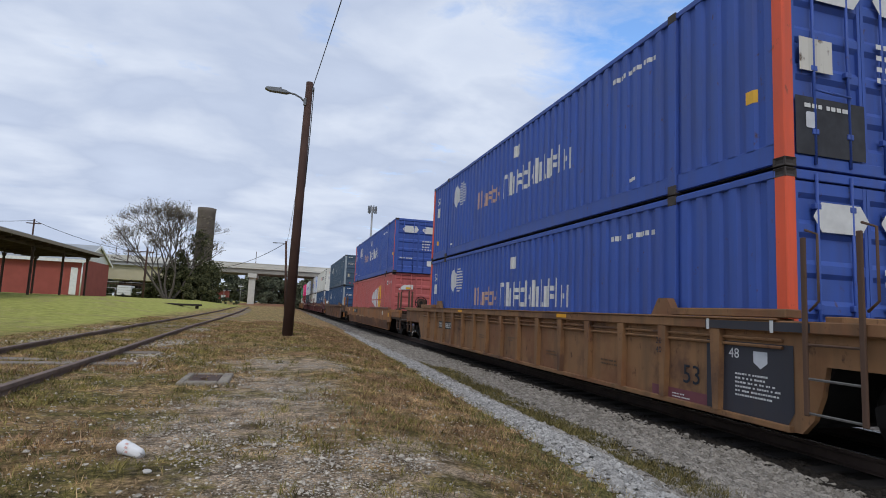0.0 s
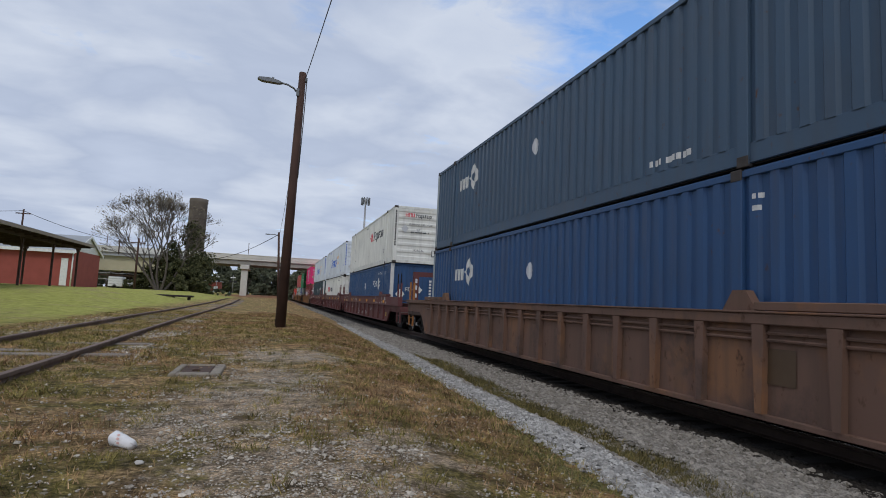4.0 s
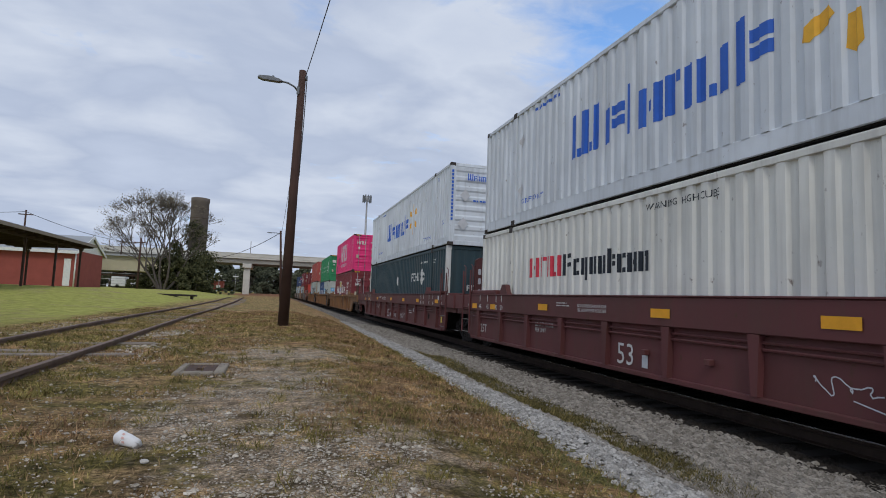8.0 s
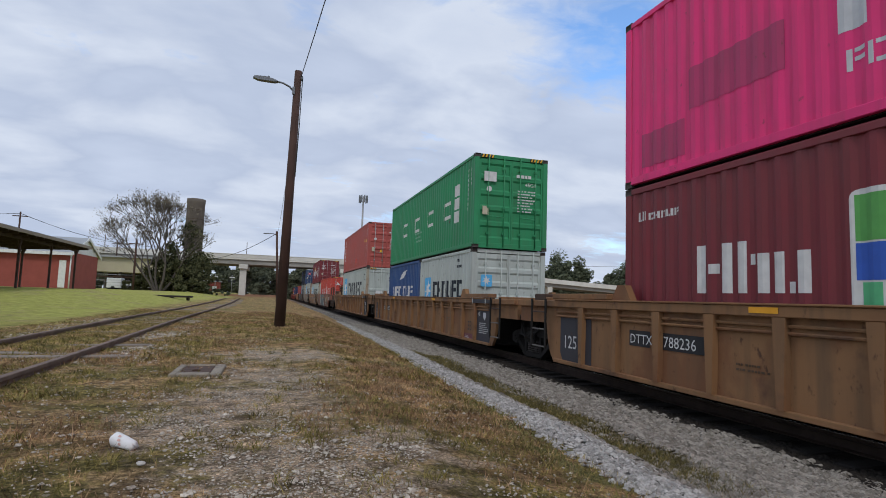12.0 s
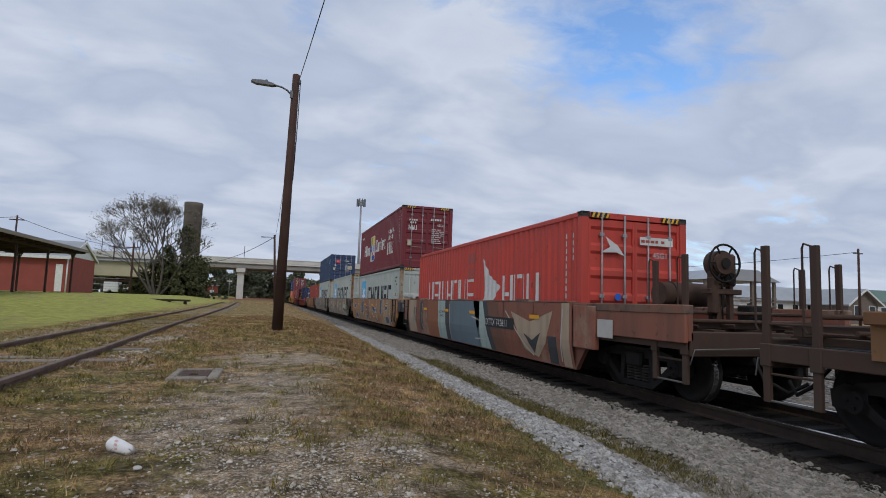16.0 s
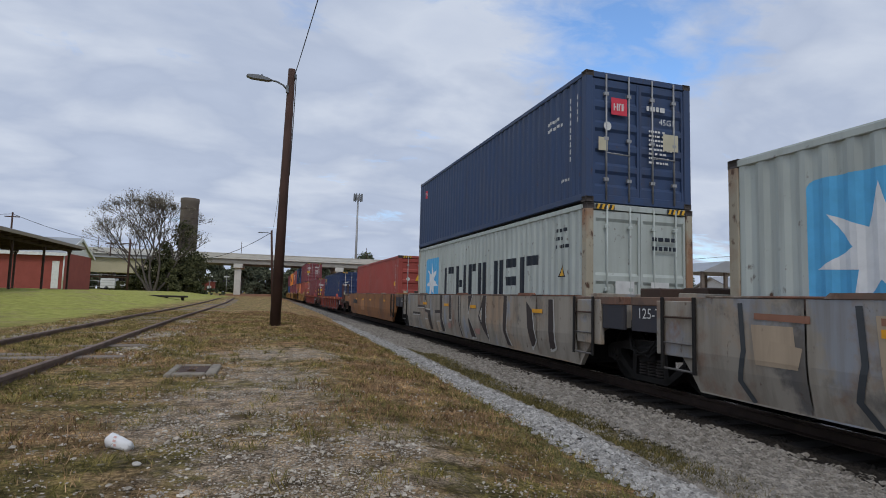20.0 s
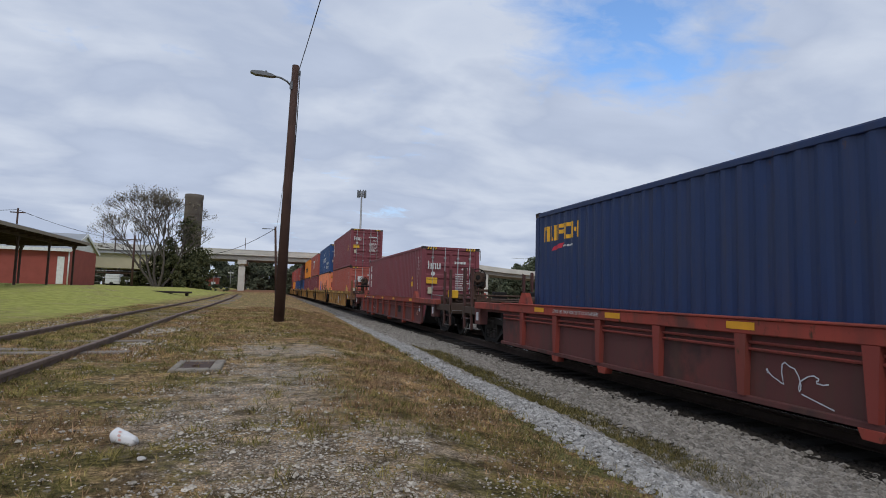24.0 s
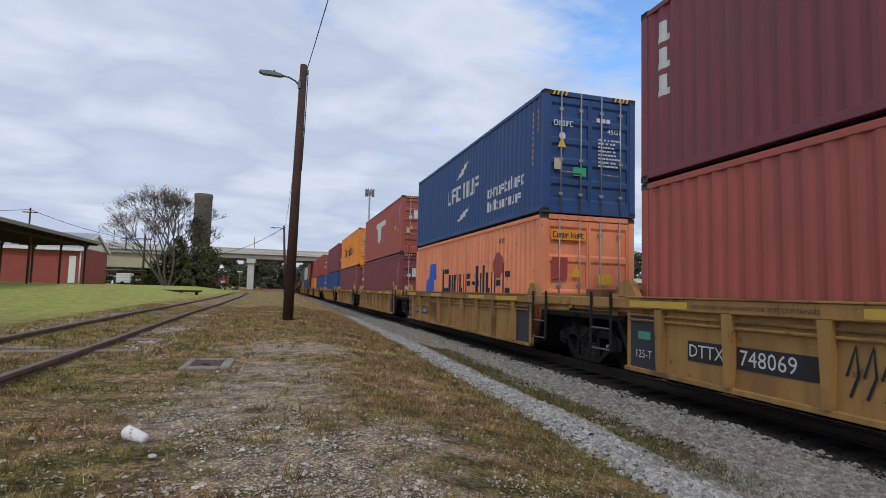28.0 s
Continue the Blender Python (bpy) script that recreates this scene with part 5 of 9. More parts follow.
cup = thing("paper_cup", "crumpled white paper cup with faint red print lying in grass", "cup", m=pose(-0.84, 3.85, ground_z(-0.84, 3.85) + 0.04, 0, 0, 0))
CUP_WHITE = plain("cup_paper", (0.78, 0.77, 0.76), 0.6, 0, 0.05, 20)
bm = bmesh.new()
prof = [(0.22, 0.0), (0.012, 0.05), (0.0, 0.056), (0.006, 0.060), (0.014, 0.057), (0.09, 0.051), (0.235, 0.038), (0.24, 0.0)]
rows = []
for q, rad in prof:
    rows.append([bm.verts.new((q, (rad + 0.004 * math.sin(3 * a + 40 * q)) * math.cos(a), (rad + 0.004 * math.sin(5 * a + 30 * q)) * math.sin(a))) for a in [2 * math.pi * i / 20 for i in range(20)]])
for a, b in zip(rows, rows[1:]):
    for i in range(20):
        f = bm.faces.new((a[i], a[(i + 1) % 20], b[(i + 1) % 20], b[i]))
        f.smooth = True
tip = pose(0, 0, 0, 0, 5, -44) @ Matrix.Scale(0.74, 4)
part("cup_body", bm, CUP_WHITE, cup, m=tip)
bm = bmesh.new()
for k in range(3):
    a0 = radians(110 + 30 * k)
    vs = []
    for i in range(4):
        for q in (0.07 + 0.02 * k, 0.10 + 0.02 * k):
            a = a0 + radians(6 * i)
            rad = 0.052 - 0.09 * (q - 0.09) + 0.005
            vs.append(bm.verts.new((q, rad * math.cos(a), rad * math.sin(a))))
    for i in range(3):
        bm.faces.new((vs[2 * i], vs[2 * i + 1], vs[2 * i + 3], vs[2 * i + 2]))
part("red_print", bm, marking("pale_red_print", (0.66, 0.42, 0.36)), cup, "", tip)
rock = bmesh.new()
bmesh.ops.create_icosphere(rock, subdivisions=2, radius=0.03)
for v in rock.verts:
    v.co *= 0.8 + 0.5 * noise.noise(v.co * 20)
    v.co.z *= 0.5
tagged(new("stone", mesh_of("stone", rock, plain("pale_stone", (0.5, 0.47, 0.43), 0.9))), "pale flat stone beside the cup", "stone").location = (-0.62, 3.4, ground_z(-0.62, 3.4) + 0.012)

# ---- left: loading shed, brick building, yard ----
RED_BRICK = plain("red_brick_wall", (0.30, 0.075, 0.058), 0.85, 0, 0.12, 1.2, 0.2)
ROOF_GREY = plain("grey_metal_roof", (0.36, 0.37, 0.38), 0.5, 0.3, 0.12, 0.6)
TRIM_WHITE = plain("white_trim", (0.72, 0.72, 0.7), 0.6)
DARK_WOOD = plain("dark_timber", (0.035, 0.026, 0.022), 0.85, 0, 0.3)
FASCIA = plain("grey_brown_fascia", (0.27, 0.225, 0.175), 0.8)
shed = thing("loading_shed", "long open shed with slim dark posts and a low metal roof", "shed")
BROWN_WOOD = plain("brown_stained_timber", (0.060, 0.036, 0.028), 0.85, 0, 0.3)
SY0, SY1 = 12.0, 48.6
part("roof", prism([(-18.6, 3.86), (-13.3, 4.0), (-13.3, 4.05), (-18.6, 3.91)], SY0, SY1, axis="y"), ROOF_GREY, shed)
part("fascia", box(-13.33, -13.28, SY0, SY1 + 0.04, 3.84, 4.02), FASCIA, shed, "weathered dark fascia board")
part("end_fascia", prism([(-18.6, 3.66), (-13.34, 3.84), (-13.34, 4.0), (-18.6, 3.86)], SY1, SY1 + 0.05, axis="y"), FASCIA, shed)
part("ceiling_boards", prism([(-18.6, 3.72), (-13.35, 3.9), (-13.35, 3.95), (-18.6, 3.78)], SY0 + 0.05, SY1 - 0.02, axis="y"), BROWN_WOOD, shed)
for k in range(8):
    y = 48.1 - 4.9 * k
    for x in (-14.2, -17.6):
        top = 3.84 + 0.034 * (x + 13.35)
        part("post", box(x - 0.06, x + 0.06, y - 0.06, y + 0.06, ground_z(x, y) - 0.1, top, 0.01), BROWN_WOOD, shed)
        for sg in (-1, 1):
            part("knee_brace", tube((x, y, top - 0.62), (x, y + sg * 0.55, top - 0.03), 0.035, 5), BROWN_WOOD, shed)
    for q in (0.0, 1.225, 2.45, 3.675):
        part("rafter", prism([(-18.5, 3.56), (-13.4, 3.74), (-13.4, 3.9), (-18.5, 3.72)], y - q - 0.05, y - q + 0.05, axis="y"), BROWN_WOOD, shed)
for x in (-14.2, -17.6):
    top = 3.84 + 0.034 * (x + 13.35)
    part("beam", box(x - 0.07, x + 0.07, SY0 + 0.2, SY1 - 0.1, top - 0.2, top - 0.02), BROWN_WOOD, shed)

bld = thing("brick_building", "low red brick building with white trim and a grey gabled roof", "building")
bx0, bx1, by0, by1, bz = -46.0, -17.4, 58.0, 65.8, 4.05
part("wall_front", box(bx0, bx1, by0, by0 + 0.25, 0.5, bz), RED_BRICK, bld)
part("wall_back", box(bx0, bx1, by1 - 0.25, by1, 0.5, bz), RED_BRICK, bld)
ym = (by0 + by1) / 2
part("wall_end", prism([(by0 + 0.25, 0.5), (by1 - 0.25, 0.5), (by1 - 0.25, bz), (by0 + 0.25, bz)], bx1 - 0.25, bx1), RED_BRICK, bld)
part("gable", prism([(by0, bz), (by1, bz), (ym, 5.55)], bx1 - 0.2, bx1 + 0.02), TRIM_WHITE, bld, "white boarded gable")
for s in (-1, 1):
    ye = by0 - 0.5 if s < 0 else by1 + 0.5
    part("roof_slope", prism([(ye, bz - 0.16), (ym, 5.62), (ym, 5.72), (ye, bz - 0.04)], bx0, bx1 + 0.18), ROOF_GREY, bld)
    part("bargeboard", prism([(ye, bz - 0.28), (ym, 5.48), (ym, 5.73), (ye, bz - 0.03)], bx1 + 0.18, bx1 + 0.24), TRIM_WHITE, bld)
part("eaves_board", box(bx0, bx1 + 0.18, by0 - 0.52, by0 - 0.46, bz - 0.3, bz - 0.02), TRIM_WHITE, bld)
dr = part("door", box(-18.35, -17.8, by0 - 0.05, by0, 0.85, 3.3, 0.01), TRIM_WHITE, bld, "tall white door")
part("downpipe", tube((-17.45, by0 - 0.08, 0.8), (-17.45, by0 - 0.08, 3.9), 0.06, 8), TRIM_WHITE, bld)

yard = thing("yard_building", "beige metal-clad upper storey over an open dark bay", "building")
BEIGE = plain("beige_cladding", (0.50, 0.45, 0.31), 0.7, 0, 0.08, 0.8)
part("upper_wall", box(-25.5, -15.0, 95, 103, 3.4, 5.6), BEIGE, yard)
part("roof", box(-26.2, -14.5, 94.4, 103.4, 5.6, 5.8), ROOF_GREY, yard)
part("back_wall", box(-25.5, -15.0, 102.7, 103, 0.3, 3.4), DARK_WOOD, yard)
for x in (-25.3, -22.0, -18.7, -15.2):
    part("post", box(x - 0.15, x + 0.15, 95, 95.3, 0.3, 3.4), DARK_WOOD, yard)
part("rail_beam", box(-25.5, -15.0, 94.9, 95.05, 2.6, 2.75), RUST, yard)
yard2 = thing("storage_shed", "dark low storage shed behind the brick building", "shed")
part("wall", box(-29.5, -25.9, 90, 97, 0.3, 4.7), plain("dark_slate_cladding", (0.06, 0.065, 0.07), 0.8), yard2)
part("roof", box(-29.9, -25.7, 89.6, 97.4, 4.7, 4.9), ROOF_GREY, yard2)

fence = thing("yard_fence", "rusty wire fence with thin posts at the yard", "fence")
for k in range(12):
    part("post", tube((-27 + k * 1.35, 86, 0.6), (-27 + k * 1.35, 86, 2.9), 0.04, 6), RUST, fence)
for z in (1.2, 2.0, 2.8):
    part("fence_rail", tube((-27, 86, z), (-12.2, 86, z), 0.03, 5), GALV, fence)

CARW = plain("white_trailer_paint", (0.75, 0.76, 0.77), 0.4, 0, 0.05, 3, 0)
GLASS_DARK = plain("dark_glass", (0.02, 0.025, 0.03), 0.1, 0, 0.05, 3, 0)
ibc = thing("white_box_trailer", "small white box trailer parked at the yard", "trailer", m=pose(-19.9, 84, ground_z(-19.9, 84)))
part("body", box(-0.85, 0.85, -0.9, 0.9, 0.22, 1.5, 0.05), CARW, ibc)
for z in (0.55, 0.9, 1.22):
    part("side_seam", box(-0.84, 0.84, -0.915, -0.9, z, z + 0.03), GALV, ibc)
for y in (-0.8, 0.8):
    part("wheel", tube((-0.1, y - 0.1, 0.24), (-0.1, y + 0.1, 0.24), 0.24, 14), STEEL_DARK, ibc)
flatbed = thing("flat_trailer", "low white flat trailer beside the box trailer", "trailer", m=pose(-18.1, 84, ground_z(-18.1, 84)))
part("deck", box(-0.85, 0.9, -0.8, 0.8, 0.55, 0.85, 0.03), CARW, flatbed)
for x in (-0.05, 0.55):
    for y in (-0.78, 0.78):
        w = part("wheel", tube((x, y - 0.1, 0.3), (x, y + 0.1, 0.3), 0.3, 14), STEEL_DARK, flatbed)
        part("rim", tube((x, y - 0.11, 0.3), (x, y + 0.11, 0.3), 0.15, 10), GALV, w)

plat = thing("timber_stop", "low dark timber platform beside the siding", "platform")
pz = ground_z(-7, 46)
part("deck", box(-8.5, -5.7, 45.6, 46.6, 0.32 + pz * 0.3, 0.46 + pz * 0.3, 0.02), DARK_WOOD, plat)
for x in (-8.2, -7.1, -6.0):
    part("leg", box(x - 0.08, x + 0.08, 45.8, 46.4, ground_z(x, 46) - 0.1, 0.33 + pz * 0.3), DARK_WOOD, plat)

for x, y, h, rad in ((-29.9, 80, 9.9, 0.13), (-15.9, 75, 6.9, 0.14), (-23.9, 100, 8.6, 0.12)):
    up = thing("utility_pole", "thin dark wooden utility pole", "utility pole", "far utility poles")
    part("pole", tube((x, y, 0.2), (x, y, h), rad, 8, rad * 0.75), POLE_WOOD, up)
    part("cross_arm", box(x - 0.8, x + 0.8, y - 0.05, y + 0.05, h - 0.6, h - 0.48), POLE_WOOD, up)
wire("overhead_wire", (-29.9, 80, 9.7), (-15.9, 100, 8.0), 1.2, 0.03)
wire("overhead_wire", (-29.9, 80, 9.7), (-60, 70, 8.5), 1.0, 0.03)

# ---- bridge and far things ----
DECK = plain("pale_bridge_concrete", (0.62, 0.60, 0.54), 0.9, 0, 0.14, 0.6, 0.2)
# girder concrete: dirt plus the shade beneath the deck, as one darker colour
GIRDER = plain("dirty_shaded_girder_concrete", (0.30, 0.285, 0.255), 0.9, 0, 0.2, 0.6, 0.2)
bridge = thing("road_bridge", "pale concrete road bridge on square piers over the tracks", "bridge")
BD = Vector((1, 0.0, 0)).normalized()
ang = math.degrees(math.atan2(BD.y, BD.x))
frame_b = pose(-5.2, 104.2, 0, 0, 0, ang)


def along(name, bm, mat, label=""):
    return part(name, bm, mat, bridge, label, frame_b)


along("deck_slab", box(-95, 36, -0.6, 8.6, 6.65, 6.95, 0.03), DECK)
for y in (-0.62, 8.4):
    along("parapet", box(-95, 36, y, y + 0.22, 6.95, 7.55, 0.02), DECK)
    along("parapet_rail", box(-95, 36, y - 0.05, y + 0.27, 7.55, 7.65), DECK)
for y in (-0.3, 2.4, 5.1, 7.8):
    along("girder", box(-95, 36, y, y + 0.5, 5.85, 6.65, 0.02), GIRDER)
for k in range(-5, 3):
    x = k * 17.5 + 0.2
    along("pier_cap", box(x - 0.75, x + 0.75, -0.5, 8.4, 5.1, 5.85, 0.04), DECK)
    for y in (0.5,):
        along("pier", box(x - 0.55, x + 0.55, y - 0.55, y + 0.55, -0.6, 5.1, 0.03), DECK)
# the road comes down to the right on a falling deck
FALL = ((36.004, 7.55), (50, 6.35), (70, 5.3), (100, 4.0), (150, 1.6))
along("ramp_deck", prism(list(FALL) + [(x, z - 0.9) for x, z in reversed(FALL)], -0.6, 8.6, axis="y"), DECK, "pale deck of the falling ramp")
along("ramp_girder", prism([(x, z - 0.91) for x, z in FALL[:4]] + [(x, z - 1.6) for x, z in reversed(FALL[:4])], 0.0, 8.0, axis="y"), GIRDER)
for x, z in ((46, 5.0), (60, 4.2), (76, 3.4), (94, 2.6)):
    along("pier", box(x - 0.55, x + 0.55, -0.05, 1.05, -0.8, z, 0.03), DECK)
for k in range(-4, 3):
    lp = thing("bridge_lamp", "thin street lamp on the bridge", "street lamp", "lamps on the bridge", m=frame_b @ pose(0.6 + k * 22, -0.5, 7.64))
    part("lamp_pole", tube((0, 0, 0), (0, 0, 2.1), 0.05, 6), POLE_WOOD, lp)

cell = thing("cell_tower", "slim grey monopole mast with an antenna head", "mast")
part("mast", tube((22.3, 150, -0.5), (22.3, 150, 28.0), 0.42, 12, 0.2), GALV, cell)
for k in range(9):
    a = 2 * math.pi * k / 9
    part("antenna", box(22.3 + 1.1 * math.cos(a) - 0.14, 22.3 + 1.1 * math.cos(a) + 0.14, 150 + 1.1 * math.sin(a) - 0.1, 150 + 1.1 * math.sin(a) + 0.1, 26.2, 28.2), LAMP_GREY, cell)
part("antenna_ring", ring((22.3, 150, 27.2), (0, 0, 1), 1.0, 0.06, 18, 5), GALV, cell)

tower = thing("concrete_silo", "tall weathered grey-brown concrete silo tower", "silo")
SILO = plain("stained_concrete", (0.13, 0.108, 0.088), 0.9, 0, 0.3, 0.35, 0.3)
tb = bmesh.new()
n = 24
rows = []
for z, rad in ((0, 1.85), (19.3, 1.78), (19.5, 1.86), (20.3, 1.86), (20.34, 1.7), (20.34, 0.1)):
    rows.append([tb.verts.new((-16.4 + rad * math.cos(2 * math.pi * i / n), 128 + rad * math.sin(2 * math.pi * i / n), z)) for i in range(n)])
for a, b in zip(rows, rows[1:]):
    for i in range(n):
        tb.faces.new((a[i], a[(i + 1) % n], b[(i + 1) % n], b[i])).smooth = True
part("shaft", tb, SILO, tower)
for z in range(2, 19, 2):
    part("hoop", ring((-16.4, 128, z), (0, 0, 1), 1.84, 0.03, 24, 4), RUST, tower)

sb = thing("brick_kiosk", "small red brick kiosk with white signs", "kiosk")
part("wall", box(-15.3, -11.7, 140, 143, 0.3, 3.2), RED_BRICK, sb)
part("roof", box(-15.6, -11.4, 139.7, 143.3, 3.2, 3.4), ROOF_GREY, sb)
part("white_sign", box(-15.2, -14.3, 139.85, 139.98, 2.0, 3.6), TRIM_WHITE, sb)
part("white_door", box(-13.2, -12.3, 139.9, 139.99, 0.4, 2.2), TRIM_WHITE, sb)
for x in (-11.6, -8.3):
    sg = thing("crossing_signal", "railway crossing signal mast with round lamps", "signal", "crossing signals")
    part("mast", tube((x, 128, 0.2), (x, 128, 4.6), 0.06, 8), GALV, sg)
    part("lamp_bar", box(x - 0.6, x + 0.6, 127.9, 128.0, 3.2, 3.3), DECAL_BLACK, sg)
    for s in (-0.5, 0.5):
        part("lamp_disc", tube((x + s, 127.85, 3.25), (x + s, 127.95, 3.25), 0.28, 14), DECAL_BLACK, sg)
    part("crossbuck", box(x - 0.55, x + 0.55, 127.86, 127.92, 4.0, 4.2), TRIM_WHITE, sg)

# ---- trees ----
BARK = plain("grey_bark", (0.10, 0.084, 0.072), 0.9, 0, 0.25, 3)


def leaf_material(name, lo, hi):
    return grass_material(name, [(0.0, lo), (0.5, tuple((a + b) / 2 for a, b in zip(lo, hi))), (1.0, hi)], False)


LEAF_DARK = leaf_material("evergreen_leaves", (0.03, 0.038, 0.016), (0.14, 0.138, 0.065))
LEAF_DRY = leaf_material("sparse_autumn_leaves", (0.12, 0.105, 0.075), (0.26, 0.225, 0.16))
LEAF_WOOD = leaf_material("dark_wood_leaves", (0.055, 0.064, 0.04), (0.15, 0.158, 0.10))
LEAF_FAR = leaf_material("far_tree_leaves", (0.06, 0.075, 0.045), (0.15, 0.165, 0.10))


def limbs(base, height, spread, seed, depth=5, thick=0.22, bm=None, tips=None, way=(0, 0, 1), fine=0.0):
    r = random.Random(seed)
    bm = bm or bmesh.new()
    tips = tips if tips is not None else []

    def grow(p, d, length, rad, level):
        mid = p + d * length * 0.5 + Vector((r.uniform(-1, 1), r.uniform(-1, 1), r.uniform(-0.3, 0.6))) * length * 0.07
        q = mid + (d + Vector((r.uniform(-0.25, 0.25), r.uniform(-0.25, 0.25), r.uniform(-0.05, 0.2)))).normalized() * length * 0.5
        n = 7 if level > 3 else (5 if level > 1 else 3)
        rad = max(rad, fine)
        tube(p, mid, rad, n, rad * 0.85, bm, False)
        tube(mid, q, rad * 0.85, n, rad * 0.68, bm, False)
        if level <= 2:
            tips.append((q.copy(), level))
        if level == 0:
            return
        for _ in range(3 if level > 1 else 4):
            nd = (d + Vector((r.uniform(-1, 1), r.uniform(-1, 1), r.uniform(-0.35, 0.6))) * spread).normalized()
            nd.z = max(nd.z, -0.1)
            grow(q, nd, length * r.uniform(0.62, 0.82), rad * 0.6, level - 1)
    grow(Vector(base), Vector(way).normalized(), height * 0.26, thick, depth)
    return bm, tips


def leaf_cloud(points, seed):
    """Many small leaf cards round the given (centre, radius, count, size)."""
    r = random.Random(seed)
    verts, faces = [], []
    for c, rad, count, size in points:
        for _ in range(count):
            d = Vector((r.gauss(0, 1), r.gauss(0, 1), r.gauss(0, 1))).normalized() * rad * r.random() ** 0.4
            p = Vector(c) + d
            u = Vector((r.gauss(0, 1), r.gauss(0, 1), r.gauss(0, 1))).normalized()
            v = u.orthogonal().normalized()
            s = size * r.uniform(0.6, 1.4)
            k = len(verts)
            verts += [p - u * s, p + v * s * 0.6, p + u * s, p - v * s * 0.6]
            faces.append((k, k + 1, k + 2, k + 3))
    return verts, faces


tree = thing("bare_tree", "large half-bare deciduous tree with grey limbs", "tree")
bm, tips = bmesh.new(), []
# leaders that part low on the trunk: base, lean, length, depth
for bx, by, lean, hh, dp, sd in ((-14.3, 79.0, (-0.50, 0.1, 1), 13.8, 6, 53), (-14.0, 78.8, (0.30, -0.1, 1), 14.8, 6, 7), (-14.2, 79.2, (-0.10, 0.2, 1), 15.8, 6, 31), (-13.9, 79.1, (0.62, 0.15, 1), 12.2, 5, 23), (-14.4, 78.9, (-0.62, -0.1, 1), 12.0, 5, 29)):
    limbs((bx + 0.3, by, 0.4), hh, 0.60, sd, dp, 0.17, bm, tips, lean, 0.013)
part("trunk", bm, BARK, tree)
part("crown", scatter_mesh("crown", LEAF_DRY, *leaf_cloud([(p, 0.55, 1, 0.085) for p, l in tips if l < 2], 3)), None, tree, "sparse dull leaves")


def shrub(x, y, w, h, seed, mat, name="evergreen_shrub", label="dense dark green evergreen shrub", size=0.16, dens=1.0):
    r = random.Random(seed)
    t = thing(name, label, "shrub" if h < 7 else "tree")
    z0 = ground_z(x, y)
    tb, tp = limbs((x, y, z0 - 0.1), h * 0.8, 0.8, seed, 3, 0.05 + 0.012 * h)
    part("trunk", tb, BARK, t)
    clumps = []
    for _ in range(int(26 * dens)):
        q = r.random()
        rad = w * (0.5 * math.sin(math.pi * min(0.97, 0.25 + 0.75 * q)) + 0.08)
        a = r.uniform(0, 6.28)
        k = r.random() ** 0.5
        clumps.append(((x + rad * k * math.cos(a), y + 0.6 * rad * k * math.sin(a), z0 + h * (0.04 + 0.92 * q)), h * r.uniform(0.09, 0.17), int(150 * dens), size))
    part("crown", scatter_mesh("crown", mat, *leaf_cloud(clumps, seed + 1)), None, t)
    return t


for k, (x, y, w, h) in enumerate(((-11.2, 83, 5.4, 9.0), (-9.8, 84, 4.4, 5.4), (-13.6, 84, 4.4, 4.2), (-17.0, 82, 3.0, 1.8), (-13.2, 82, 5.4, 6.4), (-12.2, 80, 5.0, 4.0), (-10.2, 81, 3.4, 3.0))):
    shrub(x, y, w, h, 40 + k, LEAF_DARK)
shrub(-9.4, 82, 3.0, 1.2, 61, LEAF_FAR, "low_bush", "low grey-green bush in the grass", 0.1)
shrub(-7.4, 84, 3.0, 0.9, 62, LEAF_FAR, "low_bush", "low grey-green bush in the grass", 0.1)
r = random.Random(77)
for k in range(58):
    x = -75 + k * 3.0 + r.uniform(-1.5, 1.5)
    h = r.uniform(7.5, 10.3) + (2.5 if 18 < x < 40 else 0) + (4 if 92 < x < 112 else 0)
    y = 175 + r.uniform(-10, 18)
    shrub(x, y, r.uniform(7, 11), h, 100 + k, LEAF_WOOD, "far_tree", "green tree beyond the bridge", 0.42, 0.9)
for x, y, h in ((28, 165, 13.6), (24, 168, 11.5), (75, 138, 14.5), (83, 140, 13.5), (70, 143, 12.0), (79, 139, 13.0), (66, 144, 9.5), (90, 120, 15.5), (95, 121, 13.5), (86, 122, 11.5), (99, 118, 10.0), (92, 119, 12.5), (82, 125, 8.0)):
    shrub(x, y, 8.5, h, int(h * 10 + x), LEAF_FAR, "far_tree", "rounded green tree beyond the tracks", 0.35, 1.2)

# ---- right: pavilion and houses beyond the train ----
WOOD_GREY = plain("grey_weathered_boards", (0.17, 0.14, 0.115), 0.85, 0, 0.2)
pav = thing("pavilion", "open timber pavilion with a grey hipped roof", "pavilion")
px, py = 40.0, 42.5
part("roof", prism([(-4.2, 3.75), (4.2, 3.75), (1.6, 4.75), (-1.6, 4.75)], py - 3, py + 3, axis="y"), ROOF_GREY, pav, "", pose(px, 0, 0))
for x in (-3.8, -1.3, 1.3, 3.8):
    for y in (-2.6, 2.6):
        part("post", box(px + x - 0.12, px + x + 0.12, py + y - 0.12, py + y + 0.12, -0.4, 3.8), WOOD_GREY, pav)
part("deck", box(px - 4, px + 4, py - 2.8, py + 2.8, 0.9, 1.1), WOOD_GREY, pav)
for z in (1.5, 1.9, 2.2):
    part("railing", box(px - 4, px + 4, py - 2.75, py - 2.65, z, z + 0.1), WOOD_GREY, pav)


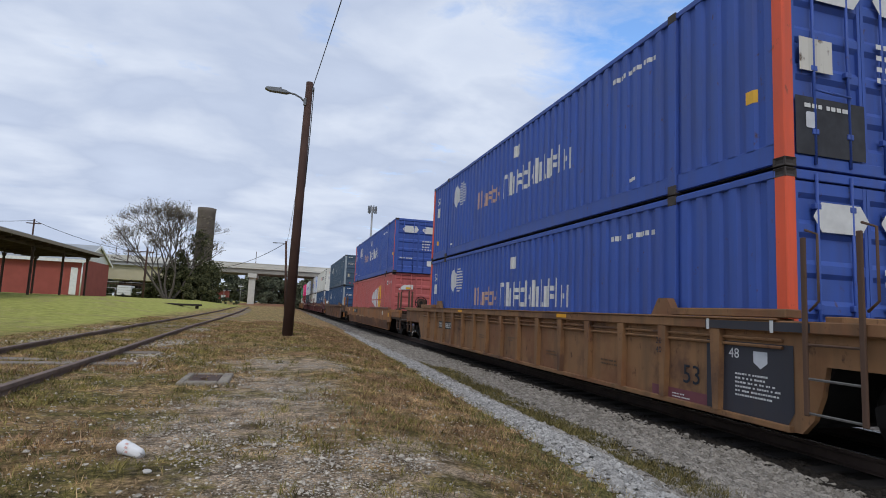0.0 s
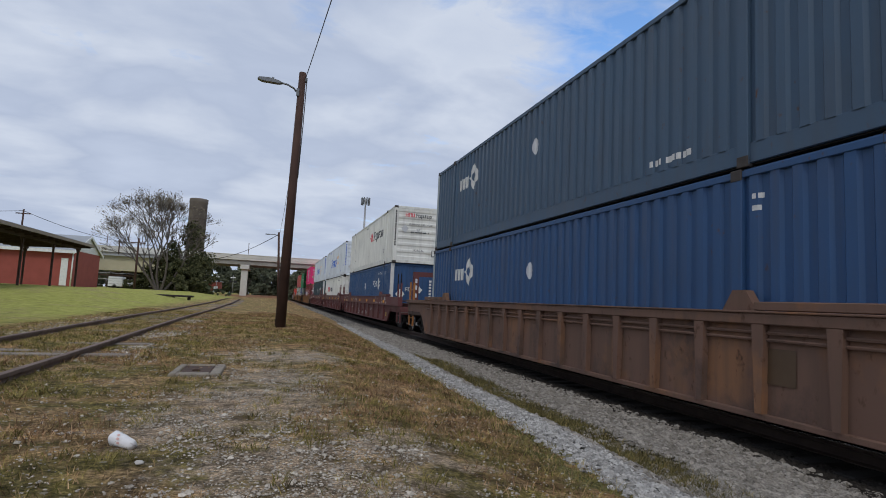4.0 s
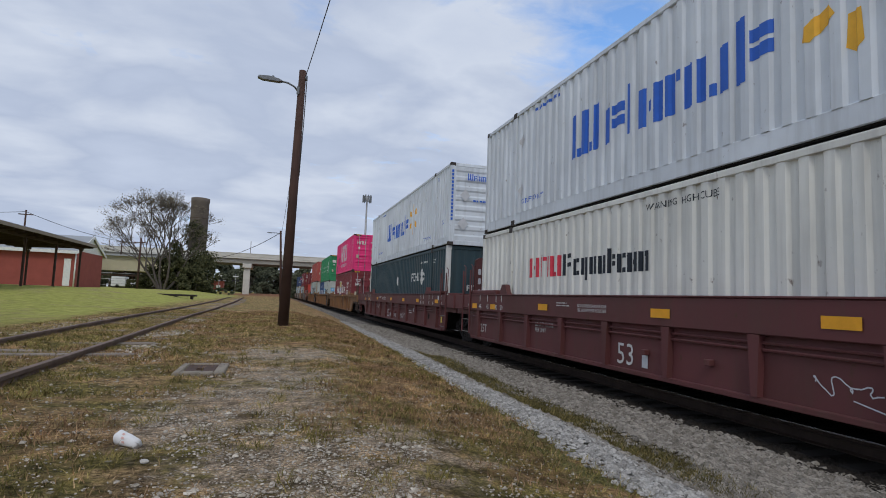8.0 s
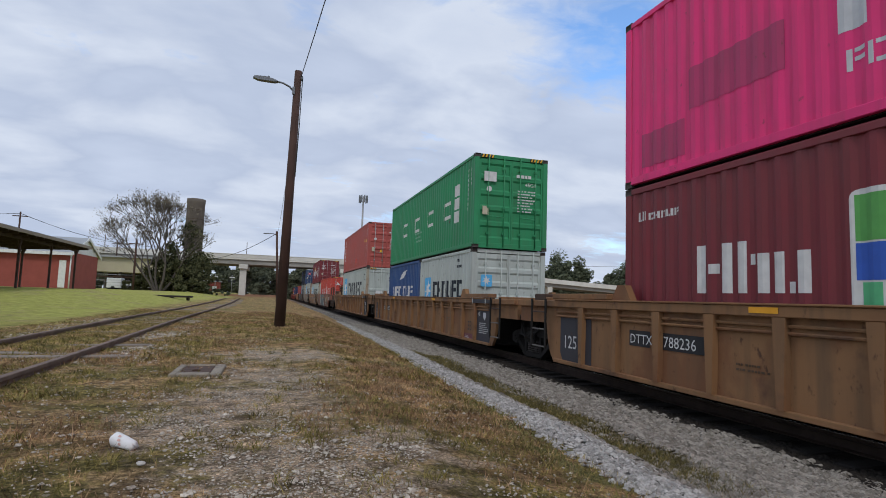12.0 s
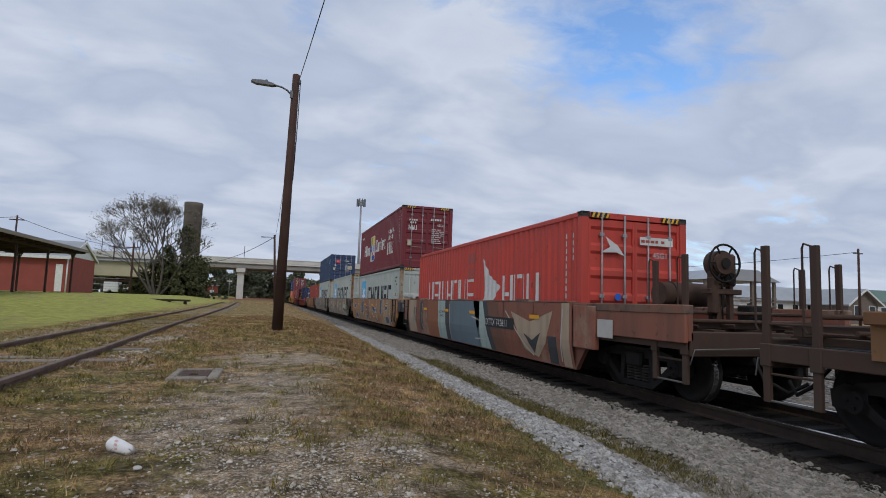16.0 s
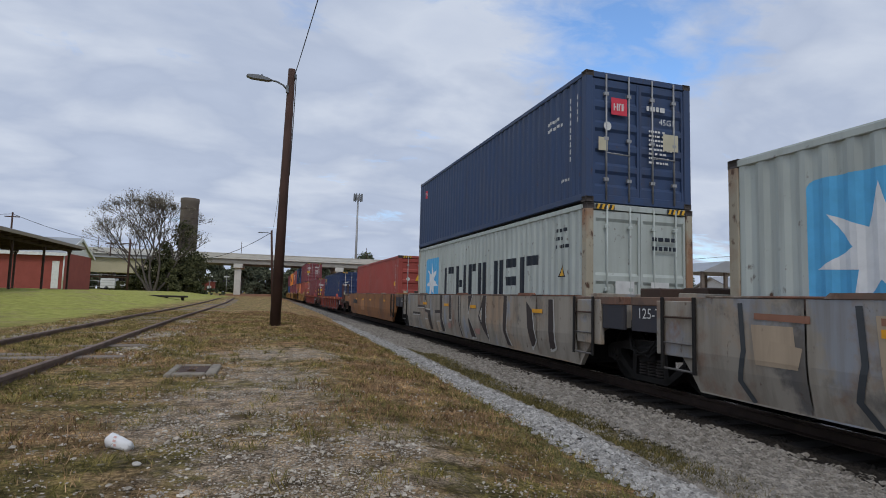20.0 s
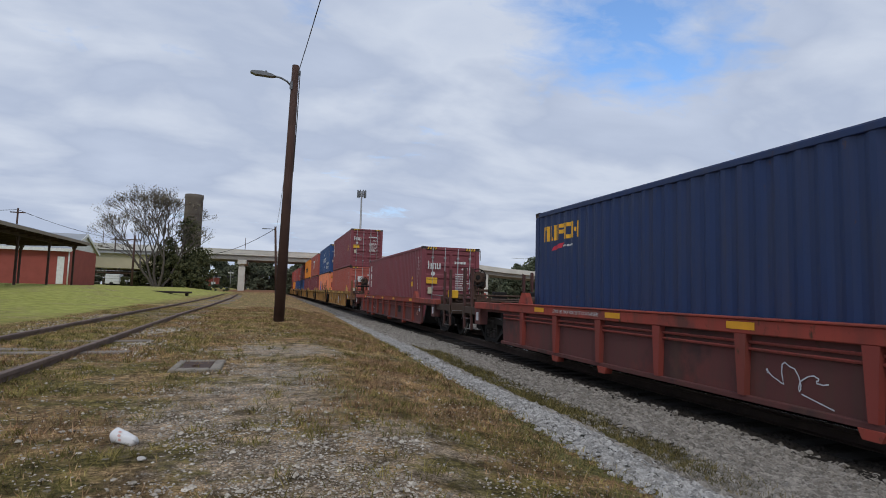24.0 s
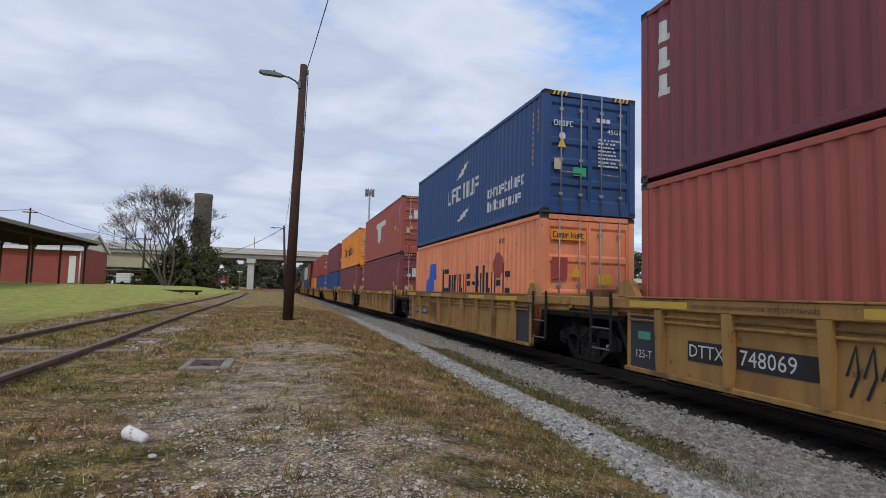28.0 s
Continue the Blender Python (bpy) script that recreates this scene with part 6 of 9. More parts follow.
def house(x0, x1, y0, y1, eave, ridge, wall, roof, label, ridge_x=True):
    h = thing("house", label, "house", "houses beyond the track")
    part("wall", box(x0, x1, y0, y1, -0.4, eave), wall, h)
    if ridge_x:
        yy = (y0 + y1) / 2
        for s, ye in ((-1, y0 - 0.5), (1, y1 + 0.5)):
            part("roof_slope", prism([(ye, eave - 0.1), (yy, ridge), (yy, ridge + 0.14), (ye, eave + 0.04)], x0 - 0.5, x1 + 0.5), roof, h)
        part("gable", prism([(y0, eave), (y1, eave), (yy, ridge)], x0, x0 + 0.1), wall, h)
    else:
        xx = (x0 + x1) / 2
        for s, xe in ((-1, x0 - 0.5), (1, x1 + 0.5)):
            part("roof_slope", prism([(xe, eave - 0.1), (xx, ridge), (xx, ridge + 0.14), (xe, eave + 0.04)], y0 - 0.5, y1 + 0.5, axis="y"), roof, h)
        part("gable", prism([(x0, eave), (x1, eave), (xx, ridge)], y0, y0 + 0.1, axis="y"), wall, h)
        part("gable_trim", prism([(x0 - 0.5, eave - 0.2), (xx, ridge - 0.1), (x1 + 0.5, eave - 0.2), (x1 + 0.5, eave + 0.05), (xx, ridge + 0.14), (x0 - 0.5, eave + 0.05)], y0 - 0.58, y0 - 0.5, axis="y"), TRIM_WHITE, h)
    k = int((x1 - x0) / 2.4)
    for i in range(k):
        x = x0 + (i + 0.6) * (x1 - x0) / k
        wd = part("window", box(x - 0.45, x + 0.45, y0 - 0.04, y0, 1.0, 2.2), GLASS_DARK, h)
        part("window_frame", box(x - 0.53, x + 0.53, y0 - 0.03, y0 - 0.005, 0.92, 2.28), TRIM_WHITE, wd)
    return h


CLAP = plain("white_clapboard", (0.62, 0.62, 0.60), 0.7, 0, 0.06)
GREEN_ROOF = plain("green_metal_roof", (0.10, 0.17, 0.13), 0.6, 0.1, 0.1)
house(58, 76, 58, 66, 2.7, 4.55, CLAP, ROOF_GREY, "long low house with a grey metal roof")
house(67.5, 72.5, 51, 56, 2.3, 4.2, WOOD_GREY, ROOF_GREY, "brown timber house with a white-trimmed gable", False)
house(79, 90, 56, 64, 2.9, 4.7, CLAP, GREEN_ROOF, "white house with a green metal roof", True)
rp = thing("utility_pole", "thin dark wooden utility pole beyond the track", "utility pole", "far utility poles")
part("pole", tube((56.5, 41.5, -0.4), (56.6, 41.5, 7.75), 0.14, 8, 0.1), POLE_WOOD, rp)
part("cross_arm", box(55.9, 57.2, 41.45, 41.55, 7.2, 7.3), POLE_WOOD, rp)
wire("overhead_wire", (56.6, 41.5, 7.4), (40, 90, 7.5), 1.0, 0.025)

K, KC = 1.3, 1.55
NAVY_P = paint("bright_blue_paint", rgb(46, 70, 134, KC), 0.3)
RED_P = paint("faded_red_paint", rgb(148, 76, 74, KC), 0.4)
ORANGE_POST = paint("orange_post_paint", rgb(186, 74, 46, KC), 0.5)
SLATE = paint("slate_blue_paint", rgb(52, 70, 88, KC))
DEEP = paint("deep_blue_paint", rgb(34, 62, 96, KC))
CREAM = paint("off_white_paint", rgb(196, 196, 190, 1.3), 0.15)
WHITEP = paint("cool_white_paint", rgb(190, 196, 202, 1.3), 0.12)
DARKGREEN = paint("dark_teal_paint", rgb(36, 54, 60, KC))
MAGENTA = paint("magenta_paint", rgb(190, 42, 100, KC), 0.15)
MAROON = paint("maroon_paint", rgb(98, 36, 42, KC))
GREEN = paint("green_paint", rgb(34, 112, 72, KC))
GREYP = paint("pale_grey_paint", rgb(150, 156, 151, 1.5), 0.45)
OXIDE = paint("oxide_red_paint", rgb(140, 66, 60, KC), 0.35)
OXIDE2 = paint("oxide_brown_paint", rgb(132, 60, 54, KC), 0.3)
SCARLET = paint("scarlet_paint", rgb(162, 58, 48, KC), 0.4, patches=((rgb(158, 58, 48, KC), 0.3),))
INDIGO = paint("indigo_paint", rgb(25, 42, 76, KC), 0.15)
NAVY2 = paint("grey_navy_paint", rgb(41, 57, 85, KC))
CMABLUE = paint("royal_navy_paint", rgb(34, 62, 104, KC))
PLUM = paint("plum_paint", rgb(104, 52, 58, KC), 0.15)
PLUM2 = paint("brick_plum_paint", rgb(138, 70, 60, KC), 0.15)
PEACH = paint("faded_orange_paint", rgb(204, 122, 86, KC), 0.45)
TANGERINE = paint("tangerine_paint", rgb(226, 122, 44, KC), 0.3)
CAR_YELLOW = paint("mustard_car_paint", rgb(122, 89, 59, K), 0.6, 0.75, streak=0.85, patches=((rgb(108, 72, 48, K), 0.35), (rgb(78, 56, 44, K), 0.1)))
CAR_YELLOW2 = paint("yellow_car_paint", rgb(148, 112, 62, K), 0.55, 0.75, streak=0.85, patches=((rgb(122, 86, 52, K), 0.35), (rgb(84, 62, 46, K), 0.08)))
CAR_DARK = paint("dark_rusty_paint", rgb(64, 49, 41, K), 0.8, 0.8, streak=0.9)
POST_BROWN = paint("sooty_brown_post_paint", rgb(78, 58, 46, K), 0.8, 0.8, streak=0.9)
POST_ORANGE = paint("orange_brown_post_paint", rgb(150, 98, 52, K), 0.7, 0.75, streak=0.8)
POST_RED = paint("sooty_red_post_paint", rgb(74, 46, 44, K), 0.8, 0.8, streak=0.9)
CAR_GRIME = paint("grimy_ochre_paint", rgb(108, 76, 52, K), 0.8, 0.8, streak=0.9)
CAR_RUST = paint("rust_brown_car_paint", rgb(98, 74, 62, K), 0.7, 0.8, streak=0.7, patches=((rgb(120, 84, 58, K), 0.2), (rgb(70, 56, 50, K), 0.2)))
CAR_BROWN = paint("maroon_car_paint", rgb(86, 47, 47, K), 0.35, 0.6, streak=0.5, patches=((rgb(78, 44, 42, K), 0.3),))
CAR_RED = paint("red_car_paint", rgb(140, 60, 48, K), 0.8, 0.75, streak=0.9, patches=((rgb(112, 54, 46, K), 0.25), (rgb(74, 50, 46, K), 0.12)))
CAR_REDRIB = paint("grimy_red_car_paint", rgb(120, 54, 46, K), 0.6, 0.75, streak=0.8)
CAR_REDIN = paint("sooty_red_car_paint", rgb(86, 50, 47, K), 0.5, 0.8, streak=0.7, patches=((rgb(104, 52, 46, K), 0.3), (rgb(60, 44, 42, K), 0.2)))
CAR_OCHRE = paint("brown_ochre_car_paint", rgb(134, 90, 54, K), 0.5, 0.7, streak=0.7, patches=((rgb(112, 74, 48, K), 0.35), (rgb(96, 70, 54, K), 0.15)))
CAR_GREY = paint("sprayed_grey_car_paint", rgb(138, 130, 118, K), 0.5, 0.7, streak=0.8, patches=((rgb(146, 122, 98, K), 0.3), (rgb(118, 88, 70, K), 0.08), (rgb(72, 70, 70, K), 0.10), (rgb(128, 132, 138, K), 0.15)))
AMBER = marking("amber_reflector", (0.78, 0.36, 0.02))
BLUE_MARK = marking("strong_blue_marking", (0.02, 0.12, 0.55))
RED_MARK = marking("red_marking", (0.62, 0.04, 0.07))
GOLD_MARK = marking("gold_marking", (0.85, 0.45, 0.03))
SILVER = marking("silver_marking", (0.55, 0.56, 0.58))
INK = marking("navy_ink", (0.010, 0.016, 0.026))

PALE_POST = paint("pale_grey_post_paint", rgb(138, 146, 150, K), 0.6)
LOW = 0.31
UP = LOW + 2.896 + 0.015
UP_S = LOW + 2.591 + 0.015

# long bright blue boxes
def globe(c, z):
    side_mark(c, "emblem_diamond", diamond(0.42, 0.45, 0.4, 0.48), SILVER, 2.6, z)
    for i in range(9):
        w = 0.62 * math.sqrt(max(0.08, 1 - ((i - 4) / 4.8) ** 2))
        side_mark(c, "emblem_stripe", rect(0.62 + 0.25 * abs(i - 4) / 4, 0.06 + i * 0.09, 0.85 + w, 0.105 + i * 0.09), SILVER, 2.6, z)


for s, base, k in ((5.1, UP, 0), (5.1, LOW, 1), (29.0, UP, 2)):
    c = container("bright blue corrugated 53-foot container with orange corner posts", s, base, (53, True), NAVY_P, ORANGE_POST, rod=NAVY_P, near_post=NAVY_P if k == 2 else None)
    if k == 2:
        part("post_plate", box(-1.2985, -1.2955, -8.07, -7.92, 0.13, 2.76), ORANGE_POST, c["ob"], "orange paint on the post's side")
    side_mark(c, "painted_name", wordmark("Cxxdx", 0.52, 1.85), marking("rose_tan_marking", (0.5, 0.32, 0.26)), 5.25, 1.22)
    side_mark(c, "painted_name", wordmark("Cdddddddlx", 0.62, 3.8), WHITE, 7.22, 1.2)
    globe(c, 1.6)
    side_mark(c, "length_mark", lettering("53", 0.4), WHITE, 0.62, 2.1)
    side_mark(c, "white_patch", rect(0, 0, 0.36, 0.36), WHITE, 0.62, 1.62)
    side_mark(c, "yellow_tag", rect(0, 0, 0.16, 0.16), DECAL_YELLOW, 0.7, 0.55)
    side_mark(c, "yellow_tag", rect(0, 0, 0.16, 0.17), DECAL_YELLOW, 15.58, 0.92)
    side_mark(c, "white_patch", rect(0, 0, 0.36, 0.3), WHITE, 7.95, 2.15)
    side_mark(c, "small_patch", rect(0, 0, 0.22, 0.06), WHITE, 13.0, 0.45)
    side_mark(c, "small_patch", rect(0, 0, 0.22, 0.06), WHITE, 2.4, 0.4)
    side_mark(c, "number_marking", dashes(0.42, 0.2, 1, k), WHITE, 12.5, 2.32)
    side_mark(c, "number_marking", dashes(0.85, 0.18, 1, k + 9), WHITE, 12.98, 2.33)
    for x in (0.42, 1.5):
        end_mark(c, "hexagon_panel", sheet([(0.1, 0), (0.72, 0), (0.85, 0.18), (0.72, 0.36), (0.1, 0.36), (-0.03, 0.18)]), WHITE, x, 2.15, 0.016)
    if k == 0:
        end_mark(c, "white_patch", rect(0, 0, 0.52, 0.42), paint("stained_white_panel", (0.6, 0.57, 0.5), 0.9, streak=0.95), 0.24, 1.22, 0.016)
        end_mark(c, "grey_grime", rect(0, 0, 1.1, 0.72), plain("grey_door_grime", (0.035, 0.036, 0.042), 0.8, 0, 0.4, 4), 0.17, 0.17, 0.008)
        end_mark(c, "pale_tag", rounded(0, 0, 0.16, 0.2, 0.03), SILVER, 0.32, 0.5, 0.016)
    end_mark(c, "weight_panel", dashes(0.5, 0.6, 4, 5), WHITE, 1.5, 1.2, 0.016)
    end_mark(c, "white_patch", rect(0, 0, 0.52, 0.28), WHITE, 1.8, 0.4, 0.016)
    end_mark(c, "address_marking", dashes(0.9, 0.12, 1, 8), WHITE, 0.3, 0.72, 0.016)

c = container("faded red corrugated 53-foot container with a window-shaped emblem", 29.15, LOW, (53, True), RED_P, rod=RED_P)
for mt, x0, x1 in ((SILVER, 0.0, 2.35), (DECAL_YELLOW, 2.4, 3.25)):
    for i in range(5 if x0 == 0 else 2):
        n = 5 if x0 == 0 else 2
        a, b = x0 + (x1 - x0) * i / n, x0 + (x1 - x0) * (i + 1) / n - 0.06
        ha, hb = 0.2 + 0.62 * math.sqrt(a / 3.25), 0.2 + 0.62 * math.sqrt(b / 3.25)
        side_mark(c, "window_emblem", sheet([(a, 0.0), (b, 0.0), (b, hb), (a, ha)]), mt, 9.58, 1.5)
        side_mark(c, "window_emblem", sheet([(a, -0.12 - 0.8 * a / 3.25), (b, -0.12 - 0.8 * b / 3.25), (b, -0.06), (a, -0.06)]), mt, 9.58, 1.5)
side_mark(c, "number_patch", rect(0, 0, 0.42, 0.24), WHITE, 14.6, 2.26)
side_mark(c, "number_marking", dashes(0.36, 0.16, 1, 3), DECAL_BLACK, 14.63, 2.3, up=0.003)
side_mark(c, "number", lettering("93 98 95", 0.24), WHITE, 15.1, 2.3)
for u in (13.35, 13.75, 5.0, 8.2):
    side_mark(c, "drain_stain", rect(0, 0, 0.07, 0.16), DECAL_BLACK, u, 2.5)
end_mark(c, "emblem", sheet([(0, 0), (0.8, 0.05), (0.8, 0.3), (0.25, 0.25)]), WHITE, 0.35, 2.0, 0.016)
end_mark(c, "yellow_tag", rect(0, 0, 0.3, 0.1), DECAL_YELLOW, 0.75, 2.05, 0.018)

# slate and deep blue pair
for s, base, mt, dk in ((52.9, UP, SLATE, "slate blue"), (53.0, LOW, DEEP, "deep blue")):
    c = container(dk + " corrugated 53-foot container with pale grey corner posts", s, base, (53, True), mt, PALE_POST, rod=mt)
    side_mark(c, "painted_name", wordmark("CCC", 0.36, 0.9), WHITE, 2.6, 1.75)
    side_mark(c, "diamond_emblem", diamond(0.4, 0.4, 0.4, 0.46), WHITE, 3.5, 1.6)
    side_mark(c, "diamond_hole", diamond(0.4, 0.4, 0.17, 0.2), mt, 3.5, 1.6, up=0.003)
    side_mark(c, "small_diamond", diamond(0.2, 0.2, 0.2, 0.2), SILVER, 7.9, 1.65)
    side_mark(c, "number_marking", dashes(1.2, 0.22, 1, 4), WHITE, 12.3, 0.35)
    side_mark(c, "post_mark", dashes(0.25, 0.3, 2, 4), WHITE, 14.4, 2.3)
    end_mark(c, "painted_name", wordmark("CCCC", 0.17, 0.55), WHITE, 0.32, 1.98, 0.016)
    end_mark(c, "diamond_emblem", diamond(0.14, 0.1, 0.14, 0.15), WHITE, 0.92, 1.98, 0.016)
    end_mark(c, "number_marking", dashes(0.6, 0.36, 2, 2), WHITE, 1.5, 1.85, 0.016)
    end_mark(c, "weight_panel", dashes(0.8, 0.3, 3, 9), WHITE, 1.45, 1.25, 0.016)
    for x in (0.32, 1.9):
        end_mark(c, "white_strip", rect(0, 0, 0.36, 0.07), WHITE, x, 2.62, 0.016)
    end_mark(c, "plate", rect(0, 0, 0.2, 0.26), marking("pale_plate", (0.5, 0.46, 0.33)), 0.32, 0.85, 0.016)
    end_mark(c, "weight_patch", rect(0, 0, 0.44, 0.26), marking("pale_plate", (0.5, 0.46, 0.33)), 1.85, 0.75, 0.016)
    end_mark(c, "weight", lettering("24,000 lbs", 0.085), DECAL_BLACK, 1.86, 0.82, 0.02)
    for x in (0.45, 0.85, 1.6, 2.0):
        end_mark(c, "red_reflector", rect(0, 0, 0.16, 0.06), RED_MARK, x, 0.22, 0.016)


def upright_number(c, ink, x, z, n=14, w=0.07, step=0.13):
    bm = bmesh.new()
    for i in range(n):
        rect(0, -step * i, w, -step * i + step * 0.7, bm)
    end_mark(c, "number_marking", bm, ink, x, z, 0.014)


def white_end_marks(c, ink):
    upright_number(c, ink, 0.045, c["H"] - 0.35)
    upright_number(c, ink, c["W"] - 0.12, c["H"] - 0.35)
    end_mark(c, "diamond_placard", diamond(0, 0, 0.19, 0.22), SILVER, 0.55, 1.75, 0.03)
    end_mark(c, "small_writing", dashes(0.95, 0.13, 1, 2), ink, 0.85, 1.52, 0.02)


def diamond_name(c, ink, base):
    """White blocks, a diamond and number of the blue and teal boxes."""
    side_mark(c, "painted_name", wordmark("CCCC", 0.34, 1.5), ink, 10.85, 1.74)
    side_mark(c, "diamond_emblem", diamond(0, 0, 0.36, 0.4), ink, 12.75, 1.9)
    for dx, dz in ((0.19, 0.0), (-0.19, 0.0), (0, 0.2), (0, -0.2), (0, 0)):
        side_mark(c, "diamond_hole", diamond(dx, dz, 0.075, 0.085), base, 12.75, 1.9, up=0.003)
    side_mark(c, "small_diamond", diamond(0, 0, 0.21, 0.22), ink, 8.07, 1.8)
    side_mark(c, "number_marking", dashes(0.42, 0.17, 1, 2), ink, 12.45, 2.38)
    side_mark(c, "post_mark", dashes(0.34, 0.2, 2, 4), ink, 14.45, 2.34)


c = container("off-white corrugated 53-foot container with black and red name blocks", 76.76, UP, (53, True), CREAM, end="ribbed")
side_mark(c, "painted_name", wordmark("CCC", 0.5, 1.4), RED_MARK, 8.75, 1.62)
side_mark(c, "painted_name", wordmark("Cxgxxdxxx", 0.52, 2.85), INK, 10.22, 1.62)
side_mark(c, "small_writing", dashes(0.75, 0.13, 1, 1), INK, 7.4, 2.55)
side_mark(c, "post_mark", dashes(0.2, 0.24, 2, 4), INK, 13.5, 0.64)
side_mark(c, "post_mark", dashes(0.2, 0.24, 2, 4), INK, 2.5, 0.6)
side_mark(c, "diamond_placard", diamond(0, 0, 0.1, 0.14), SILVER, 2.3, 1.6)
end_mark(c, "painted_name", wordmark("CCC", 0.2, 0.5), RED_MARK, 0.55, 2.35, 0.03)
end_mark(c, "painted_name", wordmark("Cxgxxdxxx", 0.2, 0.85), INK, 1.1, 2.35, 0.03)
end_mark(c, "warning", lettering("WARNING HIGH CUBE", 0.12), INK, 0.75, 1.95, 0.03)
end_mark(c, "length_mark", lettering("53'", 0.17), INK, 1.15, 1.65, 0.03)
end_mark(c, "weight", lettering("24,000 lbs", 0.14), INK, 1.0, 0.62, 0.03)
end_mark(c, "frame_mark", rect(0, 0, 0.2, 0.32), INK, 2.0, 0.4, 0.026)
end_mark(c, "frame_mark", rect(0.03, 0.03, 0.17, 0.29), CREAM, 2.0, 0.4, 0.03)
white_end_marks(c, INK)

c = container("deep blue 53-foot container with white posts and a diamond emblem", 76.9, LOW, (53, True), DEEP, WHITE, end="upright")
diamond_name(c, WHITE, DEEP)
side_mark(c, "number", lettering("267 495", 0.2), WHITE, 12.95, 2.38)
end_mark(c, "painted_name", wordmark("CCCC", 0.2, 0.6), WHITE, 0.75, 1.5, 0.02)
end_mark(c, "diamond_emblem", diamond(0, 0, 0.16, 0.18), WHITE, 1.5, 1.6, 0.02)
end_mark(c, "diamond_placard", diamond(0, 0, 0.24, 0.28), CREAM, 0.5, 1.35, 0.03)
upright_number(c, WHITE, 2.0, 2.0, 11, 0.12, 0.16)
end_mark(c, "yellow_strip", rect(0, 0, 0.06, 0.5), DECAL_YELLOW, 0.06, 0.7, 0.012)


def spark(c, place, u, z, size):
    for i in range(6):
        a = radians(30 + 60 * i)
        ca, sa_, w = math.cos(a), math.sin(a), size * 0.06
        p = [(u + q * size * ca - r * sa_, z + q * size * sa_ + r * ca) for q, r in ((0.2, -w), (0.46, -1.3 * w), (0.52, 0), (0.46, 1.3 * w), (0.2, w))]
        if place is side_mark:
            side_mark(c, "spark_ray", sheet(p), GOLD_MARK, 0, 0)
        else:
            end_mark(c, "spark_ray", sheet(p), GOLD_MARK, 0, 0, 0.03)


for s in (96.65, 116.3):
    c = container("cool white 53-foot container with blue name blocks and yellow spark", s, UP, (53, True), WHITEP, end="ribbed")
    side_mark(c, "painted_name", wordmark("Wxlxxxd", 0.88, 4.95), BLUE_MARK, 4.8, 1.05)
    spark(c, side_mark, 10.66, 1.58, 1.4)
    side_mark(c, "lift_note", lettering("TOP LIFT ONLY", 0.17), BLUE_MARK, 2.35, 0.5)
    side_mark(c, "lift_note", lettering("TOP LIFT ONLY", 0.17), BLUE_MARK, 12.65, 0.42)
    side_mark(c, "number_marking", dashes(1.2, 0.16, 1, 6), BLUE_MARK, 3.1, 2.56)
    side_mark(c, "length_mark", lettering("53'", 0.26), BLUE_MARK, 15.3, 0.78)
    side_mark(c, "post_mark", dashes(0.2, 0.16, 2, 3), BLUE_MARK, 14.5, 2.5)
    for z in (2.08, 0.85):
        side_mark(c, "diamond_placard", diamond(0, 0, 0.15, 0.2), SILVER, 2.4, z, up=0.01)
    end_mark(c, "painted_name", wordmark("Wxlxxxd", 0.24, 0.95), BLUE_MARK, 0.62, 2.3, 0.03)
    spark(c, end_mark, 1.85, 2.42, 0.36)
    white_end_marks(c, BLUE_MARK)
    end_mark(c, "diamond_placard", diamond(0, 0, 0.2, 0.23), SILVER, 0.5, 0.75, 0.03)
    end_mark(c, "document_holder", rect(0, 0, 0.18, 0.34), GREYP, 2.05, 0.5, 0.03)

c = container("off-white corrugated 53-foot container with red and black name blocks", 96.75, LOW, (53, True), CREAM)
side_mark(c, "painted_name", wordmark("CCC", 0.44, 1.5), RED_MARK, 3.1, 1.6)
side_mark(c, "painted_name", wordmark("Cxgxxdxxx", 0.44, 2.8), INK, 4.66, 1.6)
side_mark(c, "warning", lettering("WARNING HIGH CUBE", 0.15), INK, 7.35, 2.56)
side_mark(c, "number_marking", dashes(1.0, 0.15, 1, 8), INK, 12.3, 2.5)
end_mark(c, "painted_name", wordmark("CCC", 0.6, 1.3), RED_MARK, 0.55, 1.75, 0.03)
end_mark(c, "warning", lettering("WARNING HIGH CUBE", 0.13), INK, 0.3, 1.45, 0.03)

c = container("dark teal 53-foot container with white posts and name blocks", 116.4, LOW, (53, True), DARKGREEN, WHITE, end="upright")
diamond_name(c, WHITE, DARKGREEN)
side_mark(c, "number_marking", dashes(0.7, 0.17, 1, 12), WHITE, 12.98, 2.38)
end_mark(c, "painted_name", wordmark("CCCC", 0.2, 0.7), WHITE, 0.75, 1.35, 0.02)
end_mark(c, "diamond_emblem", diamond(0, 0, 0.16, 0.18), WHITE, 1.62, 1.45, 0.02)
end_mark(c, "yellow_strip", rect(0, 0, 0.06, 0.5), DECAL_YELLOW, 0.25, 0.55, 0.02)


